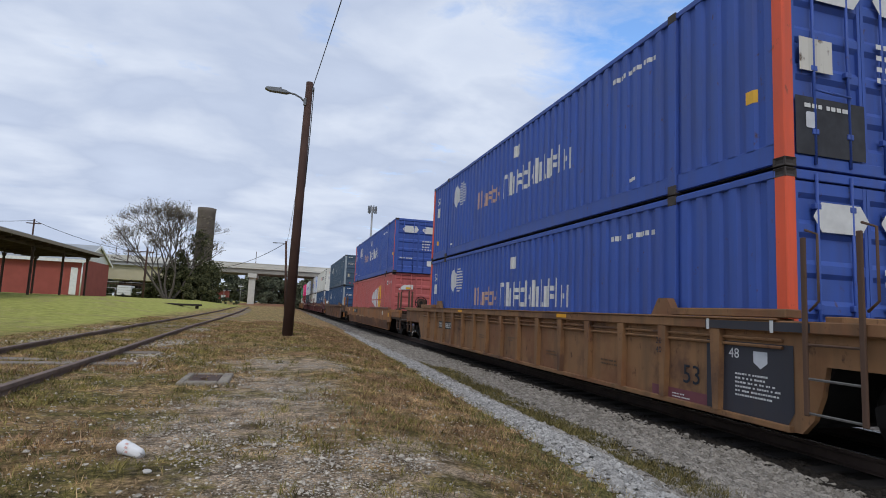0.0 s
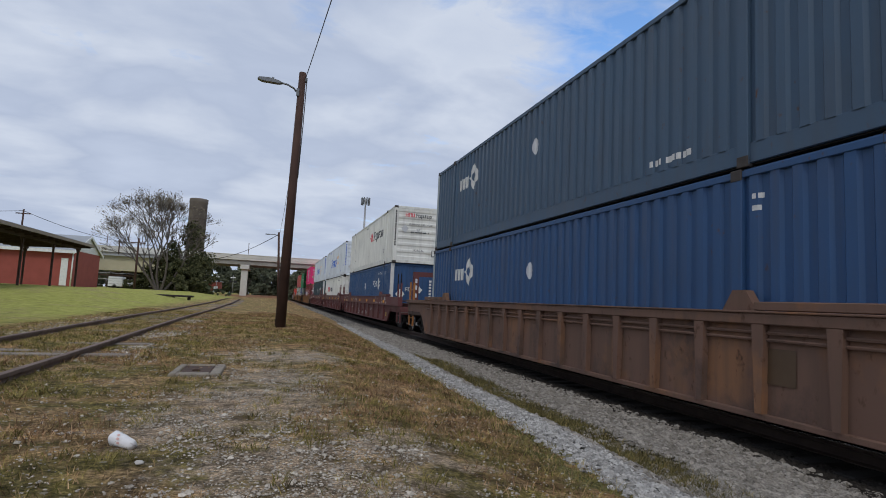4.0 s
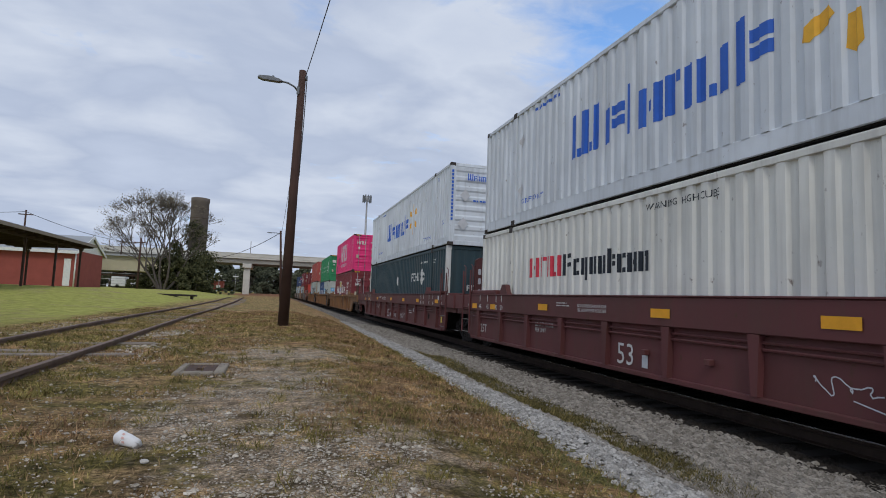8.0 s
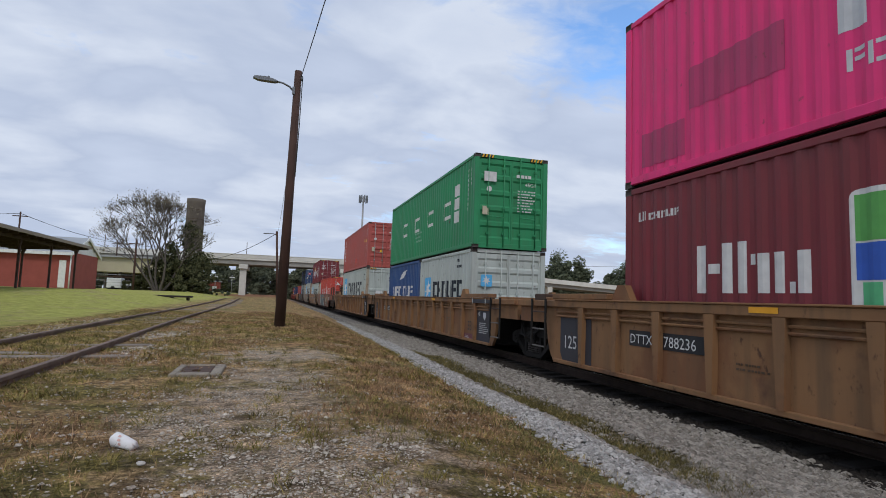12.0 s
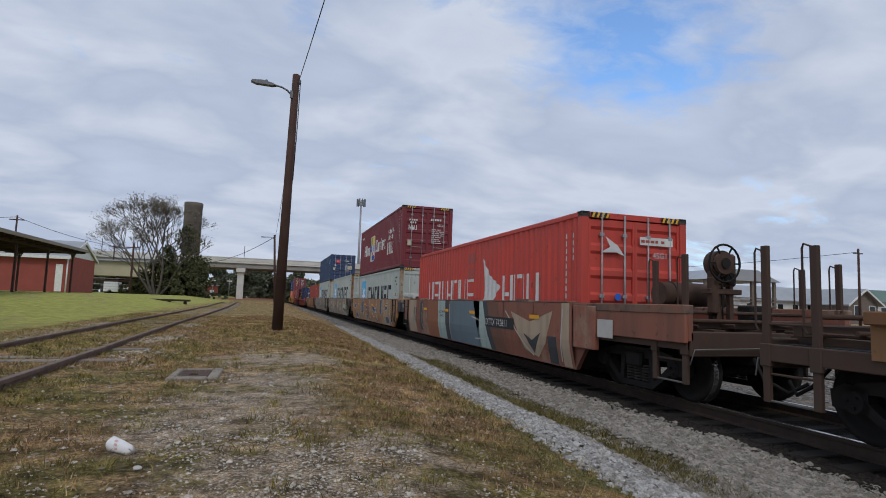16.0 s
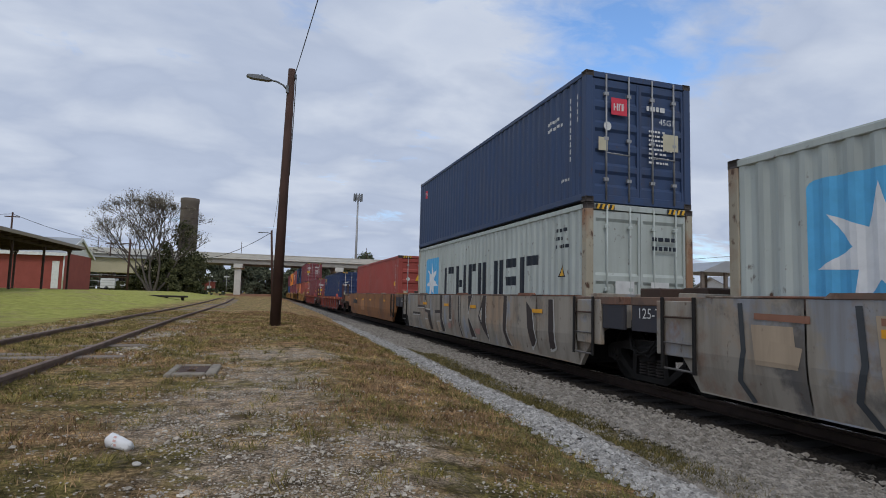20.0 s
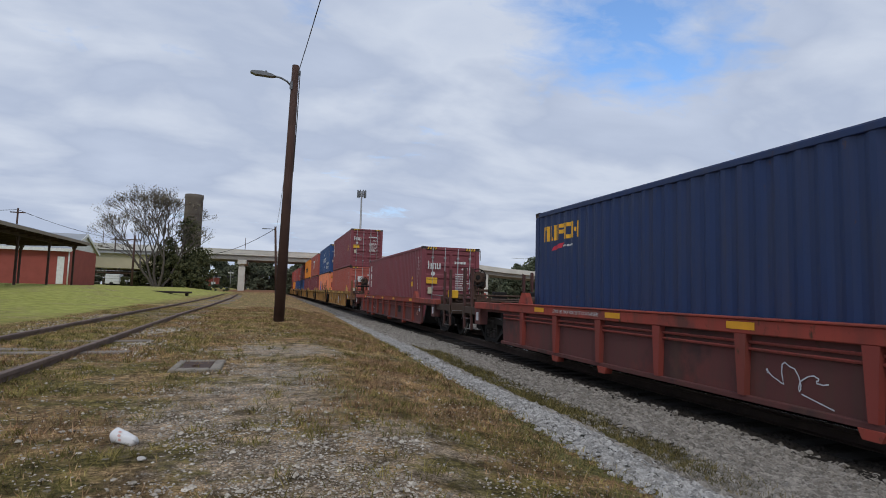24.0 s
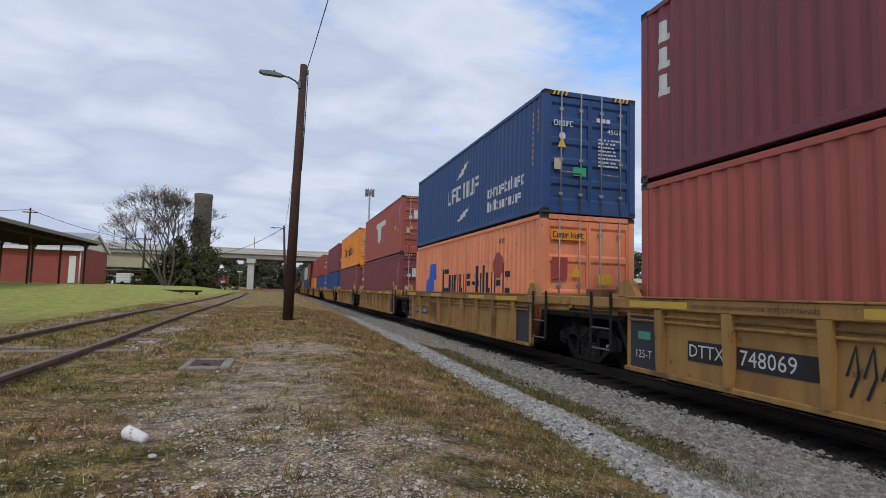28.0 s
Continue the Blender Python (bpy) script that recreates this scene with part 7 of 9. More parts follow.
def factor_marks(c):
    """White name blocks, a coloured panel and stars on maroon."""
    side_mark(c, "painted_name", wordmark("Cdx", 0.66, 1.8), WHITE, 1.66, 1.15)
    side_mark(c, "panel_border", rounded(0, 0, 1.2, 1.5, 0.1), WHITE, 3.85, 0.72)
    cols = (((0.1, 0.35, 0.08), 0, 0.95, 0.55, 1.45), ((0.85, 0.45, 0.03), 0.55, 0.95, 1.15, 1.45), ((0.03, 0.1, 0.45), 0, 0.55, 0.5, 0.95), ((0.25, 0.35, 0.6), 0.8, 0.55, 1.15, 0.95), ((0.6, 0.05, 0.05), 0.3, 0.35, 0.8, 0.55), ((0.02, 0.08, 0.4), 0.3, 0.05, 1.15, 0.35), ((0.1, 0.45, 0.2), 0.05, 0.05, 0.3, 0.55))
    for i, (col, x0, y0, x1, y1) in enumerate(cols):
        side_mark(c, "colour_panel", rect(x0 + 0.03, y0 + 0.01, x1 - 0.01, y1 - 0.01), marking("panel_colour_%d" % i, col), 3.87, 0.72, up=0.003)
    side_mark(c, "painted_name", wordmark("Cxxdxx", 0.7, 2.9), WHITE, 5.45, 1.17)
    side_mark(c, "painted_name", wordmark("ClW", 0.62, 1.5), WHITE, 8.85, 0.8)
    for a, b in ((0.15, 0.4), (0.52, 0.4), (0.9, 0.4), (1.28, 0.4), (0.33, 0.1), (0.7, 0.1), (1.08, 0.1)):
        side_mark(c, "star_marking", star(a, b, 0.17, 6, 0.5, 0.2), WHITE, 8.9, 1.55)
    side_mark(c, "small_writing", wordmark("Clxxxxx", 0.15, 1.0), WHITE, 0.32, 2.32)
    side_numbers(c)
    end_mark(c, "painted_name", wordmark("ClC", 0.22, 0.42), WHITE, 0.3, 1.75, 0.02)
    for i in range(7):
        end_mark(c, "star_marking", star(0.05 + 0.11 * (i % 4) + (0.055 if i > 3 else 0), 0.12 if i < 4 else 0.0, 0.06, 6, 0.5, 0), WHITE, 0.3, 2.1, 0.02)
    door_marks(c, 7)
    stripes(c)


# magenta over maroon
c = container("magenta 40-foot container with large silver name blocks", 142.08, UP + 0.08, (40, True), MAGENTA)
side_mark(c, "painted_name", wordmark("CCC", 1.45, 4.2), SILVER, 3.8, 1.02)
side_mark(c, "small_writing", wordmark("CCCCC CCCCCC CCCCCC", 0.24, 4.1), SILVER, 3.88, 0.57)
FADED = paint("faded_magenta_patch", rgb(160, 50, 92, K))
side_mark(c, "repaint_patch", rect(0, 0, 1.62, 0.62), FADED, 1.5, 0.92, up=0.002)
side_mark(c, "repaint_patch", rect(0, 0, 1.0, 0.55), FADED, 0.42, 0.28, up=0.002)
side_numbers(c)
end_mark(c, "painted_name", wordmark("CCC", 0.27, 0.7), WHITE, 0.3, 2.1, 0.02)
end_mark(c, "small_tag", rect(0, 0, 0.12, 0.12), WHITE, 1.9, 0.3, 0.02)
door_marks(c, 3)
stripes(c)
c = container("maroon 40-foot container with white name blocks, stars, coloured panel", 142.07, LOW + 0.08, (40, True), MAROON)
factor_marks(c)

# green over two short boxes
c = container("green 40-foot container with spaced white name blocks", 161.83, UP_S, (40, True), GREEN, rod=GREEN)
for y in (2.55, 4.75, 6.75, 8.95):
    side_mark(c, "painted_letter", wordmark("C", 0.6, 0.95, stroke=0.17), WHITE, y, 1.18)
for i in range(3):
    side_mark(c, "painted_letter", rect(0, i * 0.44, 0.42, i * 0.44 + 0.38), WHITE, 10.25, 0.95)
side_mark(c, "scuff_mark", dashes(1.1, 0.5, 3, 2), marking("faded_green", (0.16, 0.34, 0.22)), 4.9, 0.7)
side_numbers(c)
end_mark(c, "white_patch", rect(0, 0, 0.4, 0.3), WHITE, 0.3, 2.05, 0.02)
door_marks(c, 14)
stripes(c)
c = container("pale grey 20-foot container with a light blue star emblem", 161.9, LOW, (20, False), GREYP, rod=GREYP)
blue_star_box(c, 0.75, 0.9, 0.85)
side_mark(c, "painted_name", wordmark("CCCCCC", 0.62, 3.35), INK, 1.9, 1.04)
side_mark(c, "number_marking", dashes(0.5, 0.4, 2, 4), INK, 4.6, 2.0)
end_mark(c, "emblem", rounded(0, 0, 0.36, 0.36, 0.04), marking("sky_blue_emblem", (0.10, 0.42, 0.72)), 0.3, 1.45, 0.02)
end_mark(c, "emblem_star", star(0.18, 0.18, 0.14, 7), WHITE, 0.3, 1.45, 0.024)
c = container("navy 20-foot container with white name blocks", 168.05, LOW, (20, False), CMABLUE)
side_mark(c, "painted_name", wordmark("CCC CCC", 0.5, 3.95), WHITE, 0.95, 1.06)
side_mark(c, "swoosh", sheet([(0, 0), (0.9, 0.1), (1.4, 0.42), (0.6, 0.34)]), WHITE, 2.3, 1.85)

# oxide red over pale grey
c = container("oxide red 40-foot container with upright name blocks", 181.47, UP, (40, True), OXIDE)
for i in range(6):
    side_mark(c, "painted_letter", rect(0, 0, 0.3, 0.2), WHITE, 0.74, 2.36 - 0.29 * i)
side_mark(c, "repaint_patch", rect(0, 0, 0.5, 0.32), SCARLET, 6.8, 0.5, up=0.002)
side_mark(c, "warning_triangle", sheet([(0, 0), (0.24, 0), (0.12, 0.22)]), DECAL_YELLOW, 10.7, 1.7)
side_mark(c, "yellow_tag", rect(0, 0, 0.16, 0.16), DECAL_YELLOW, 11.35, 1.66)
side_numbers(c)
end_mark(c, "warning_triangle", sheet([(0, 0), (0.22, 0), (0.11, 0.24)]), DECAL_YELLOW, 0.75, 0.95, 0.02)
end_mark(c, "caution_panel", rect(0, 0, 0.34, 0.44), DECAL_YELLOW, 1.85, 0.75, 0.02)
end_mark(c, "caution_text", dashes(0.28, 0.34, 4, 4), DECAL_BLACK, 1.88, 0.8, 0.024)
door_marks(c, 21)
RUSTPOST = paint("rusted_post_paint", rgb(150, 142, 124, K), 1.0, patches=((rgb(126, 88, 60, K), 0.35),))


RUSTY = paint("rust_eaten_post_paint", rgb(128, 92, 64, K), 1.2, patches=((rgb(160, 148, 126, K), 0.2),))


def grey_box(s, base, high=True, near_post=None):
    c = container("pale grey 40-foot container, blue star emblem, rust-streaked posts", s, base, (40, high), GREYP, RUSTPOST, rod=GREYP, ribs=2, near_post=near_post)
    d = 0.0 if high else -0.2
    blue_star_box(c, 1.1, 0.72 + d, 1.55)
    side_mark(c, "painted_name", wordmark("CCCCCC", 1.1, 7.05), INK, 3.35, 0.92 + d)
    side_mark(c, "number_marking", dashes(0.55, 0.5, 3, 4), INK, 10.95, c["H"] - 0.85)
    side_mark(c, "warning_triangle", sheet([(0, 0), (0.3, 0), (0.15, 0.28)]), DECAL_BLACK, 11.1, 1.5 + d)
    side_mark(c, "warning_triangle", sheet([(0.04, 0.025), (0.26, 0.025), (0.15, 0.23)]), DECAL_YELLOW, 11.1, 1.5 + d, up=0.003)
    for x in (0.62, 1.42):
        end_mark(c, "white_patch", rect(0, 0, 0.42, 0.8), WHITE, x, 0.62, 0.02)
    end_mark(c, "number_marking", dashes(0.6, 0.36, 2, 5), INK, 1.45, c["H"] - 0.9, 0.02)
    stripes(c)
    return c


grey_box(181.45, LOW)

c = container("scarlet 40-foot container with large white name blocks and flag", 203.32, LOW, (40, True), SCARLET)
side_mark(c, "painted_name", wordmark("CCWCCCC", 0.95, 4.85, stroke=0.17), WHITE, 1.42, 0.82)
side_mark(c, "flag_emblem", sheet([(0, -0.3), (0.5, 0.3), (0.35, 1.3), (0.9, 0.8), (1.6, 0.5), (1.1, 0.1), (1.3, -0.3), (0.7, -0.1)]), WHITE, 6.6, 1.0)
side_mark(c, "painted_name", wordmark("CCC", 0.95, 2.1, stroke=0.17), WHITE, 8.35, 0.82)
for z in (2.2, 1.75):
    side_mark(c, "repaint_patch", rect(0, 0, 0.7, 0.32), OXIDE, 5.65, z, up=0.002)
side_numbers(c)
end_mark(c, "flag_emblem", sheet([(0, 0.1), (0.22, 0.22), (0.12, 0.42), (0.4, 0.25), (0.55, 0.05), (0.36, 0.12)]), WHITE, 0.4, 2.0, 0.02)
end_mark(c, "number_patch", rect(0, 0, 0.78, 0.16), CREAM, 1.3, 2.3, 0.02)
end_mark(c, "number_marking", dashes(0.7, 0.12, 1, 5), OXIDE, 1.33, 2.32, 0.024)
end_mark(c, "type_code", lettering("45G1", 0.16), WHITE, 1.6, 2.05, 0.02)
end_mark(c, "blue_tag", disc(0.1, 0.1, 0.07), BLUE_MARK, 0.7, 1.15, 0.02)
stripes(c)

c = container("maroon 40-foot container with white name blocks, stars, coloured panel", 218.95, UP_S, (40, True), MAROON)
factor_marks(c)
grey_box(218.95, LOW, False)
grey_box(234.86, LOW, near_post=RUSTY)
c = container("grey navy 40-foot container with a small red panel", 250.48, UP, (40, False), NAVY2)
side_mark(c, "red_tag", rect(0, 0, 0.34, 0.3), RED_MARK, 0.64, 1.88)
side_mark(c, "tag_text", wordmark("CCl", 0.12, 0.24), WHITE, 0.69, 1.97, up=0.003)
side_mark(c, "small_writing", dashes(0.8, 0.3, 2, 3), WHITE, 10.6, 1.7)
side_mark(c, "small_writing", dashes(0.5, 0.12, 1, 3), WHITE, 11.2, 0.5)
side_numbers(c)
end_mark(c, "red_tag", rect(0, 0, 0.36, 0.34), RED_MARK, 0.55, 1.75, 0.02)
end_mark(c, "tag_text", wordmark("CCl", 0.14, 0.26), WHITE, 0.6, 1.84, 0.026)
end_mark(c, "pale_patch", rect(0, 0, 0.36, 0.34), marking("pale_plate", (0.5, 0.46, 0.33)), 1.75, 1.15, 0.02)
door_marks(c, 31)
grey_box(250.45, LOW)
c = container("oxide brown 40-foot container with a yellow warning triangle", 266.24, LOW, (40, True), OXIDE2)
side_numbers(c)
side_mark(c, "yellow_tag", rect(0, 0, 0.16, 0.2), DECAL_YELLOW, 11.3, 1.5)
end_mark(c, "warning_triangle", sheet([(0, 0), (0.26, 0), (0.13, 0.28)]), DECAL_YELLOW, 0.8, 1.75, 0.02)
door_marks(c, 41)
stripes(c)
c = container("indigo 40-foot container with yellow name blocks", 287.68, LOW, (40, True), INDIGO)
side_mark(c, "painted_name", wordmark("xxxxx", 0.44, 1.5), GOLD_MARK, 0.36, 2.22)
side_mark(c, "swoosh", sheet([(0, 0), (0.4, 0.05), (0.5, 0.16), (0.1, 0.1)]), RED_MARK, 0.75, 2.0)
side_mark(c, "small_writing", dashes(0.6, 0.09, 1, 3), WHITE, 1.2, 2.04)
side_mark(c, "warning_triangle", sheet([(0, 0), (0.24, 0), (0.12, 0.24)]), DECAL_YELLOW, 11.35, 1.35)
side_mark(c, "yellow_tag", rect(0, 0, 0.16, 0.2), DECAL_YELLOW, 11.4, 1.85)
side_numbers(c)
end_mark(c, "painted_name", wordmark("CCCCCC", 0.15, 0.55), WHITE, 0.3, 1.75, 0.02)
end_mark(c, "swoosh", sheet([(0, 0), (0.3, 0.06), (0.42, 0.14), (0.1, 0.08)]), WHITE, 0.36, 1.98, 0.02)
door_marks(c, 43)
stripes(c)


def plum_box(s, base, mat, kind):
    c = container("plum brown 40-foot container with white name blocks" if kind else "plain plum brown 40-foot container with small markings", s, base, (40, True), mat)
    if kind:
        for i in range(3):
            side_mark(c, "painted_letter", sheet([(0, 0), (0.3, 0), (0.3, 0.1), (0.22, 0.1), (0.22, 0.34), (0.06, 0.34), (0.06, 0.1), (0, 0.1)]), WHITE, 0.4, 2.2 - 0.44 * i)
        end_mark(c, "painted_name", wordmark("dxx", 0.32, 0.55), WHITE, 0.25, 2.0, 0.02)
        end_mark(c, "caution_panel", rect(0, 0, 0.45, 0.24), DECAL_YELLOW, 0.2, 1.42, 0.02)
        end_mark(c, "caution_text", lettering("CAUTION", 0.1), DECAL_BLACK, 0.22, 1.55, 0.024)
        side_mark(c, "warning_triangle", sheet([(0, 0), (0.24, 0), (0.12, 0.24)]), DECAL_YELLOW, 10.55, 1.6)
    else:
        end_mark(c, "white_patch", rect(0, 0, 0.42, 0.42), WHITE, 0.62, 1.75, 0.02)
        end_mark(c, "warning_triangle", sheet([(0, 0), (0.22, 0), (0.11, 0.24)]), DECAL_YELLOW, 0.4, 1.2, 0.02)
        side_mark(c, "warning_triangle", sheet([(0, 0), (0.22, 0), (0.11, 0.24)]), DECAL_YELLOW, 11.2, 1.15)
    side_mark(c, "yellow_tag", rect(0, 0, 0.3, 0.2), DECAL_YELLOW, 10.5, 1.3)
    side_numbers(c)
    door_marks(c, int(s))
    stripes(c)
    return c


plum_box(309.85, LOW, PLUM, True)
plum_box(331.11, UP, PLUM, True)
plum_box(331.1, LOW, PLUM2, False)
c = container("royal navy 40-foot container with white name blocks and swooshes", 346.92, UP, (40, True), CMABLUE)
side_mark(c, "painted_name", wordmark("CCC CCC", 0.52, 3.35), WHITE, 4.5, 1.2)
side_mark(c, "swoosh", sheet([(0, 0), (0.6, 0.06), (1.25, 0.42), (0.95, 0.42), (0.4, 0.2)]), WHITE, 5.5, 1.95)
side_mark(c, "swoosh", sheet([(0, 0), (0.3, 0.0), (0.8, 0.1), (1.3, 0.36), (0.6, 0.25)]), WHITE, 5.65, 0.5)
side_mark(c, "small_writing", wordmark("xxxxxdxlxxx", 0.34, 2.55), WHITE, 8.58, 0.85)
side_mark(c, "small_writing", wordmark("dldxxxg", 0.3, 2.35), WHITE, 8.58, 0.45)
side_numbers(c, DECAL_YELLOW)
end_mark(c, "painted_name", wordmark("CCCCCC", 0.13, 0.5), WHITE, 0.25, 2.05, 0.02)
end_mark(c, "warning_triangle", sheet([(0, 0), (0.22, 0), (0.11, 0.24)]), DECAL_YELLOW, 0.35, 1.55, 0.02)
end_mark(c, "green_tag", rect(0, 0, 0.34, 0.2), marking("green_tag", (0.03, 0.4, 0.18)), 0.75, 0.9, 0.02)
door_marks(c, 51)
stripes(c)
c = container("faded orange 40-foot container with black name blocks, blue emblem", 346.95, LOW, (40, True), PEACH, ribs=3)
side_mark(c, "emblem", sheet([(0, 0), (1.2, 0), (1.25, 0.6), (1.65, 0.7), (1.5, 1.25), (0.6, 1.25), (0.55, 0.7), (0.1, 0.6)]), BLUE_MARK, 1.68, 0.85)
side_mark(c, "painted_name", wordmark("Cxgxg-dlxgd", 0.82, 6.25), INK, 4.15, 1.02)
side_mark(c, "repaint_patch", disc(0.3, 0.3, 0.36, 12), OXIDE2, 9.2, 1.5, up=0.003)
side_mark(c, "scuff_mark", dashes(0.6, 0.3, 1, 3), OXIDE2, 9.5, 2.3)
end_mark(c, "name_panel", rect(0, 0, 0.9, 0.24), marking("amber_panel", (0.8, 0.3, 0.03)), 0.22, 2.3, 0.02)
end_mark(c, "painted_name", wordmark("Cxgxg dlxgd", 0.14, 0.8), INK, 0.27, 2.35, 0.024)
end_mark(c, "warning_triangle", sheet([(0, 0), (0.26, 0), (0.13, 0.3)]), DECAL_YELLOW, 0.75, 1.45, 0.02)
end_mark(c, "repaint_patch", rect(0, 0, 0.4, 0.5), OXIDE2, 0.25, 1.4, 0.018)
end_mark(c, "caution_panel", rect(0, 0, 0.34, 0.24), DECAL_YELLOW, 1.45, 1.3, 0.02)
c = plum_box(362.6, UP, PLUM2, False)
side_mark(c, "emblem", sheet([(0, 0.9), (0.4, 0.9), (0.5, 0.2), (1.1, -0.1), (1.7, 0.2), (1.8, 0.9), (3.0, 0.9), (3.0, 1.2), (0, 1.2)]), WHITE, 4.6, 1.0)
plum_box(362.6, LOW, PLUM, False)
c = container("tangerine 40-foot container with dark name blocks", 378.4, UP, (40, True), TANGERINE)
side_mark(c, "painted_name", wordmark("Cxgxgdlxgd", 0.8, 6.0), INK, 3.0, 1.0)
door_marks(c, 61, INK)
plum_box(378.4, LOW, PLUM, False)
# the tail, far off
TAIL = ((PLUM, CMABLUE), (OXIDE2, CMABLUE), (OXIDE, TANGERINE), (OXIDE2, PLUM), (GREYP, NAVY2), (SLATE, OXIDE), (PLUM, GREYP), (OXIDE, DEEP), (CREAM, SLATE), (OXIDE2, PLUM2))


def tail_place(i):
    return 394.2 + 15.8 * i + (5.5 if i > 0 else 0) + (6.0 if i > 5 else 0)


for i, pair in enumerate(TAIL):
    for mt, base in zip(pair, (UP, LOW)):
        c = container("weathered 40-foot container on the tail of the train", tail_place(i), base, (40, True), mt, plain_doors=i > 1)
        door_marks(c, 70 + i)

# ---- the cars ----
W53, W40 = 8.05, 5.85


def yellow_marks(u, number, black=True):
    """Stencils of the yellow three-well cars."""
    if black:
        car_mark(u, "black_panel", sheet([(0, 0.03), (1.2, 0.03), (1.3, 0.2), (1.3, 0.92), (0, 0.92)]), BLACK_PANEL, -7.02, 0.2, -1.474)
        car_mark(u, "black_band", rect(0, 0, 1.5, 0.1), BLACK_PANEL, -7.1, 1.27, -1.562)
        car_mark(u, "stencil", lettering("48", 0.17), WHITE, -7.4, 0.92, -1.478)
        car_mark(u, "stencil", dashes(0.7, 0.3, 6, 3), WHITE, -7.5, 0.46, -1.478)
        car_mark(u, "shield_mark", sheet([(0, 0.2), (0.2, 0.2), (0.2, 0.07), (0.1, 0), (0, 0.07)]), SILVER, -7.78, 0.82, -1.478)
        for y in (-7.12, -8.1):
            car_mark(u, "reflector", rect(0, 0, 0.05, 0.14), WHITE, y, 1.25, -1.565)
    car_mark(u, "purple_patch", rect(0, 0, 1.5, 0.2), marking("wine_patch", (0.16, 0.05, 0.06)), -5.9, 0.2, -1.473)
    car_mark(u, "small_note", dashes(0.35, 0.08, 2, 1), WHITE, -6.35, 0.27, -1.478)
    car_mark(u, "number_panel", rect(0, 0, 0.5, 0.24), DECAL_BLACK, 5.9, 0.72, -1.474)
    car_mark(u, "number_panel", rect(0, 0, 0.9, 0.24), DECAL_BLACK, 5.16, 0.72, -1.474)
    car_mark(u, "car_number", lettering(number, 0.22), WHITE, 5.1, 0.76, -1.478)
    car_mark(u, "reporting_mark", lettering("DTTX", 0.2), WHITE, 5.88, 0.765, -1.478)
    car_mark(u, "length_stencil", lettering("53", 0.36), INK, -6.56, 0.5, -1.478)
    car_mark(u, "stencil", lettering("20\n40", 0.13), INK, -6.1, 1.0, -1.566)
    for y in (-3.0, 3.5):
        car_mark(u, "amber_reflector", rect(0, 0, 0.4, 0.07), AMBER, y, 1.3, -1.563)
    rnd = random.Random(int(number))
    for k in range(5):
        car_mark(u, "stencil", dashes(0.5, 0.12, 2, k), marking("brown_stencil", (0.09, 0.055, 0.03)), -4.5 + k * 2.07, rnd.uniform(0.5, 0.8), -1.478)


def scrawl(u, y, z, w, h, seed):
    """A looping chalk squiggle that spells nothing."""
    r = random.Random(seed)
    pts = []
    n = 34
    for q in range(n):
        a = q / n * 6.0 * math.pi
        pts.append((w * q / n + 0.07 * w * math.cos(a * 1.3), h * (0.5 + 0.36 * math.sin(a) * (0.6 + 0.4 * math.sin(a * 0.37 + seed))) + 0.05 * h * r.uniform(-1, 1)))
    for a in range(0, n - 3, 3):
        car_mark(u, "chalk_scrawl", ribbon(pts[a:a + 4], 0.014), SILVER, y, z, -1.478 - 0.0006 * (a % 4))
    car_mark(u, "chalk_scrawl", ribbon([(0.6 * w, 0.1 * h), (1.05 * w, -0.15 * h)], 0.014), SILVER, y, z, -1.479)


YEL = "mustard yellow ribbed steel well car, rust-stained"
u = well_unit(YEL, 13.2, W53, "rib", CAR_YELLOW, ("truck", 10.05), ("coupler", 9.75, False), post_mat=POST_BROWN, deck_mat=CAR_GRIME, ladder=2.28)
yellow_marks(u, "788252")
u = well_unit("brown-ochre smooth-sided steel well car, faded spray paint on it", 37.1, W53, "smooth", CAR_OCHRE, ("coupler", 9.75, (0.12, 1.64, False)), ("coupler", 9.75, False), top=1.25, post_mat=POST_BROWN, deck_mat=CAR_DARK)
car_mark(u, "amber_reflector", rect(0, 0, 0.45, 0.13), AMBER, 5.6, 0.98, -1.556)
car_mark(u, "number_panel", rect(0, 0, 1.9, 0.26), DECAL_BLACK, 5.0, 0.9, -1.556)
car_mark(u, "amber_reflector", rect(0, 0, 0.3, 0.2), AMBER, -8.6, 0.88, -1.556)
car_mark(u, "car_number", lettering("DTTX 4692", 0.25), WHITE, 4.95, 0.94, -1.56)
car_mark(u, "reflector", rect(0, 0, 0.4, 0.15), AMBER, 8.3, 0.98, -1.556)
car_mark(u, "white_patch", rect(0, 0, 0.16, 0.2), WHITE, 7.8, 0.98, -1.556)
OUTLINE = marking("off_white_outline", (0.5, 0.48, 0.44))
TAN_SPRAY = marking("tan_spray", (0.34, 0.26, 0.19))
DARK_SPRAY = marking("dark_spray", (0.05, 0.055, 0.06))
rnd = random.Random(8)
for k in range(5):
    y = 3.9 - k * 0.8
    spray(u, ribbon([(y, 0.4 + 0.3 * rnd.random()), (y - 0.3, 0.75), (y - 0.55, 0.45 + 0.3 * rnd.random()), (y - 0.8, 0.8)], 0.08), marking("faded_ochre_spray", (0.32, 0.2, 0.09)))
part("raised_rim", box(-1.585, -1.40, -8.7, -2.6, 1.262, 1.36, 0.015), paint("worn_rim_paint", rgb(104, 62, 46, K), 0.9, streak=0.9, patches=((rgb(134, 90, 54, K), 0.35),)), u)
car_mark(u, "white_patch", rect(0, 0, 0.3, 0.22), OUTLINE, -6.9, 0.94, -1.556)
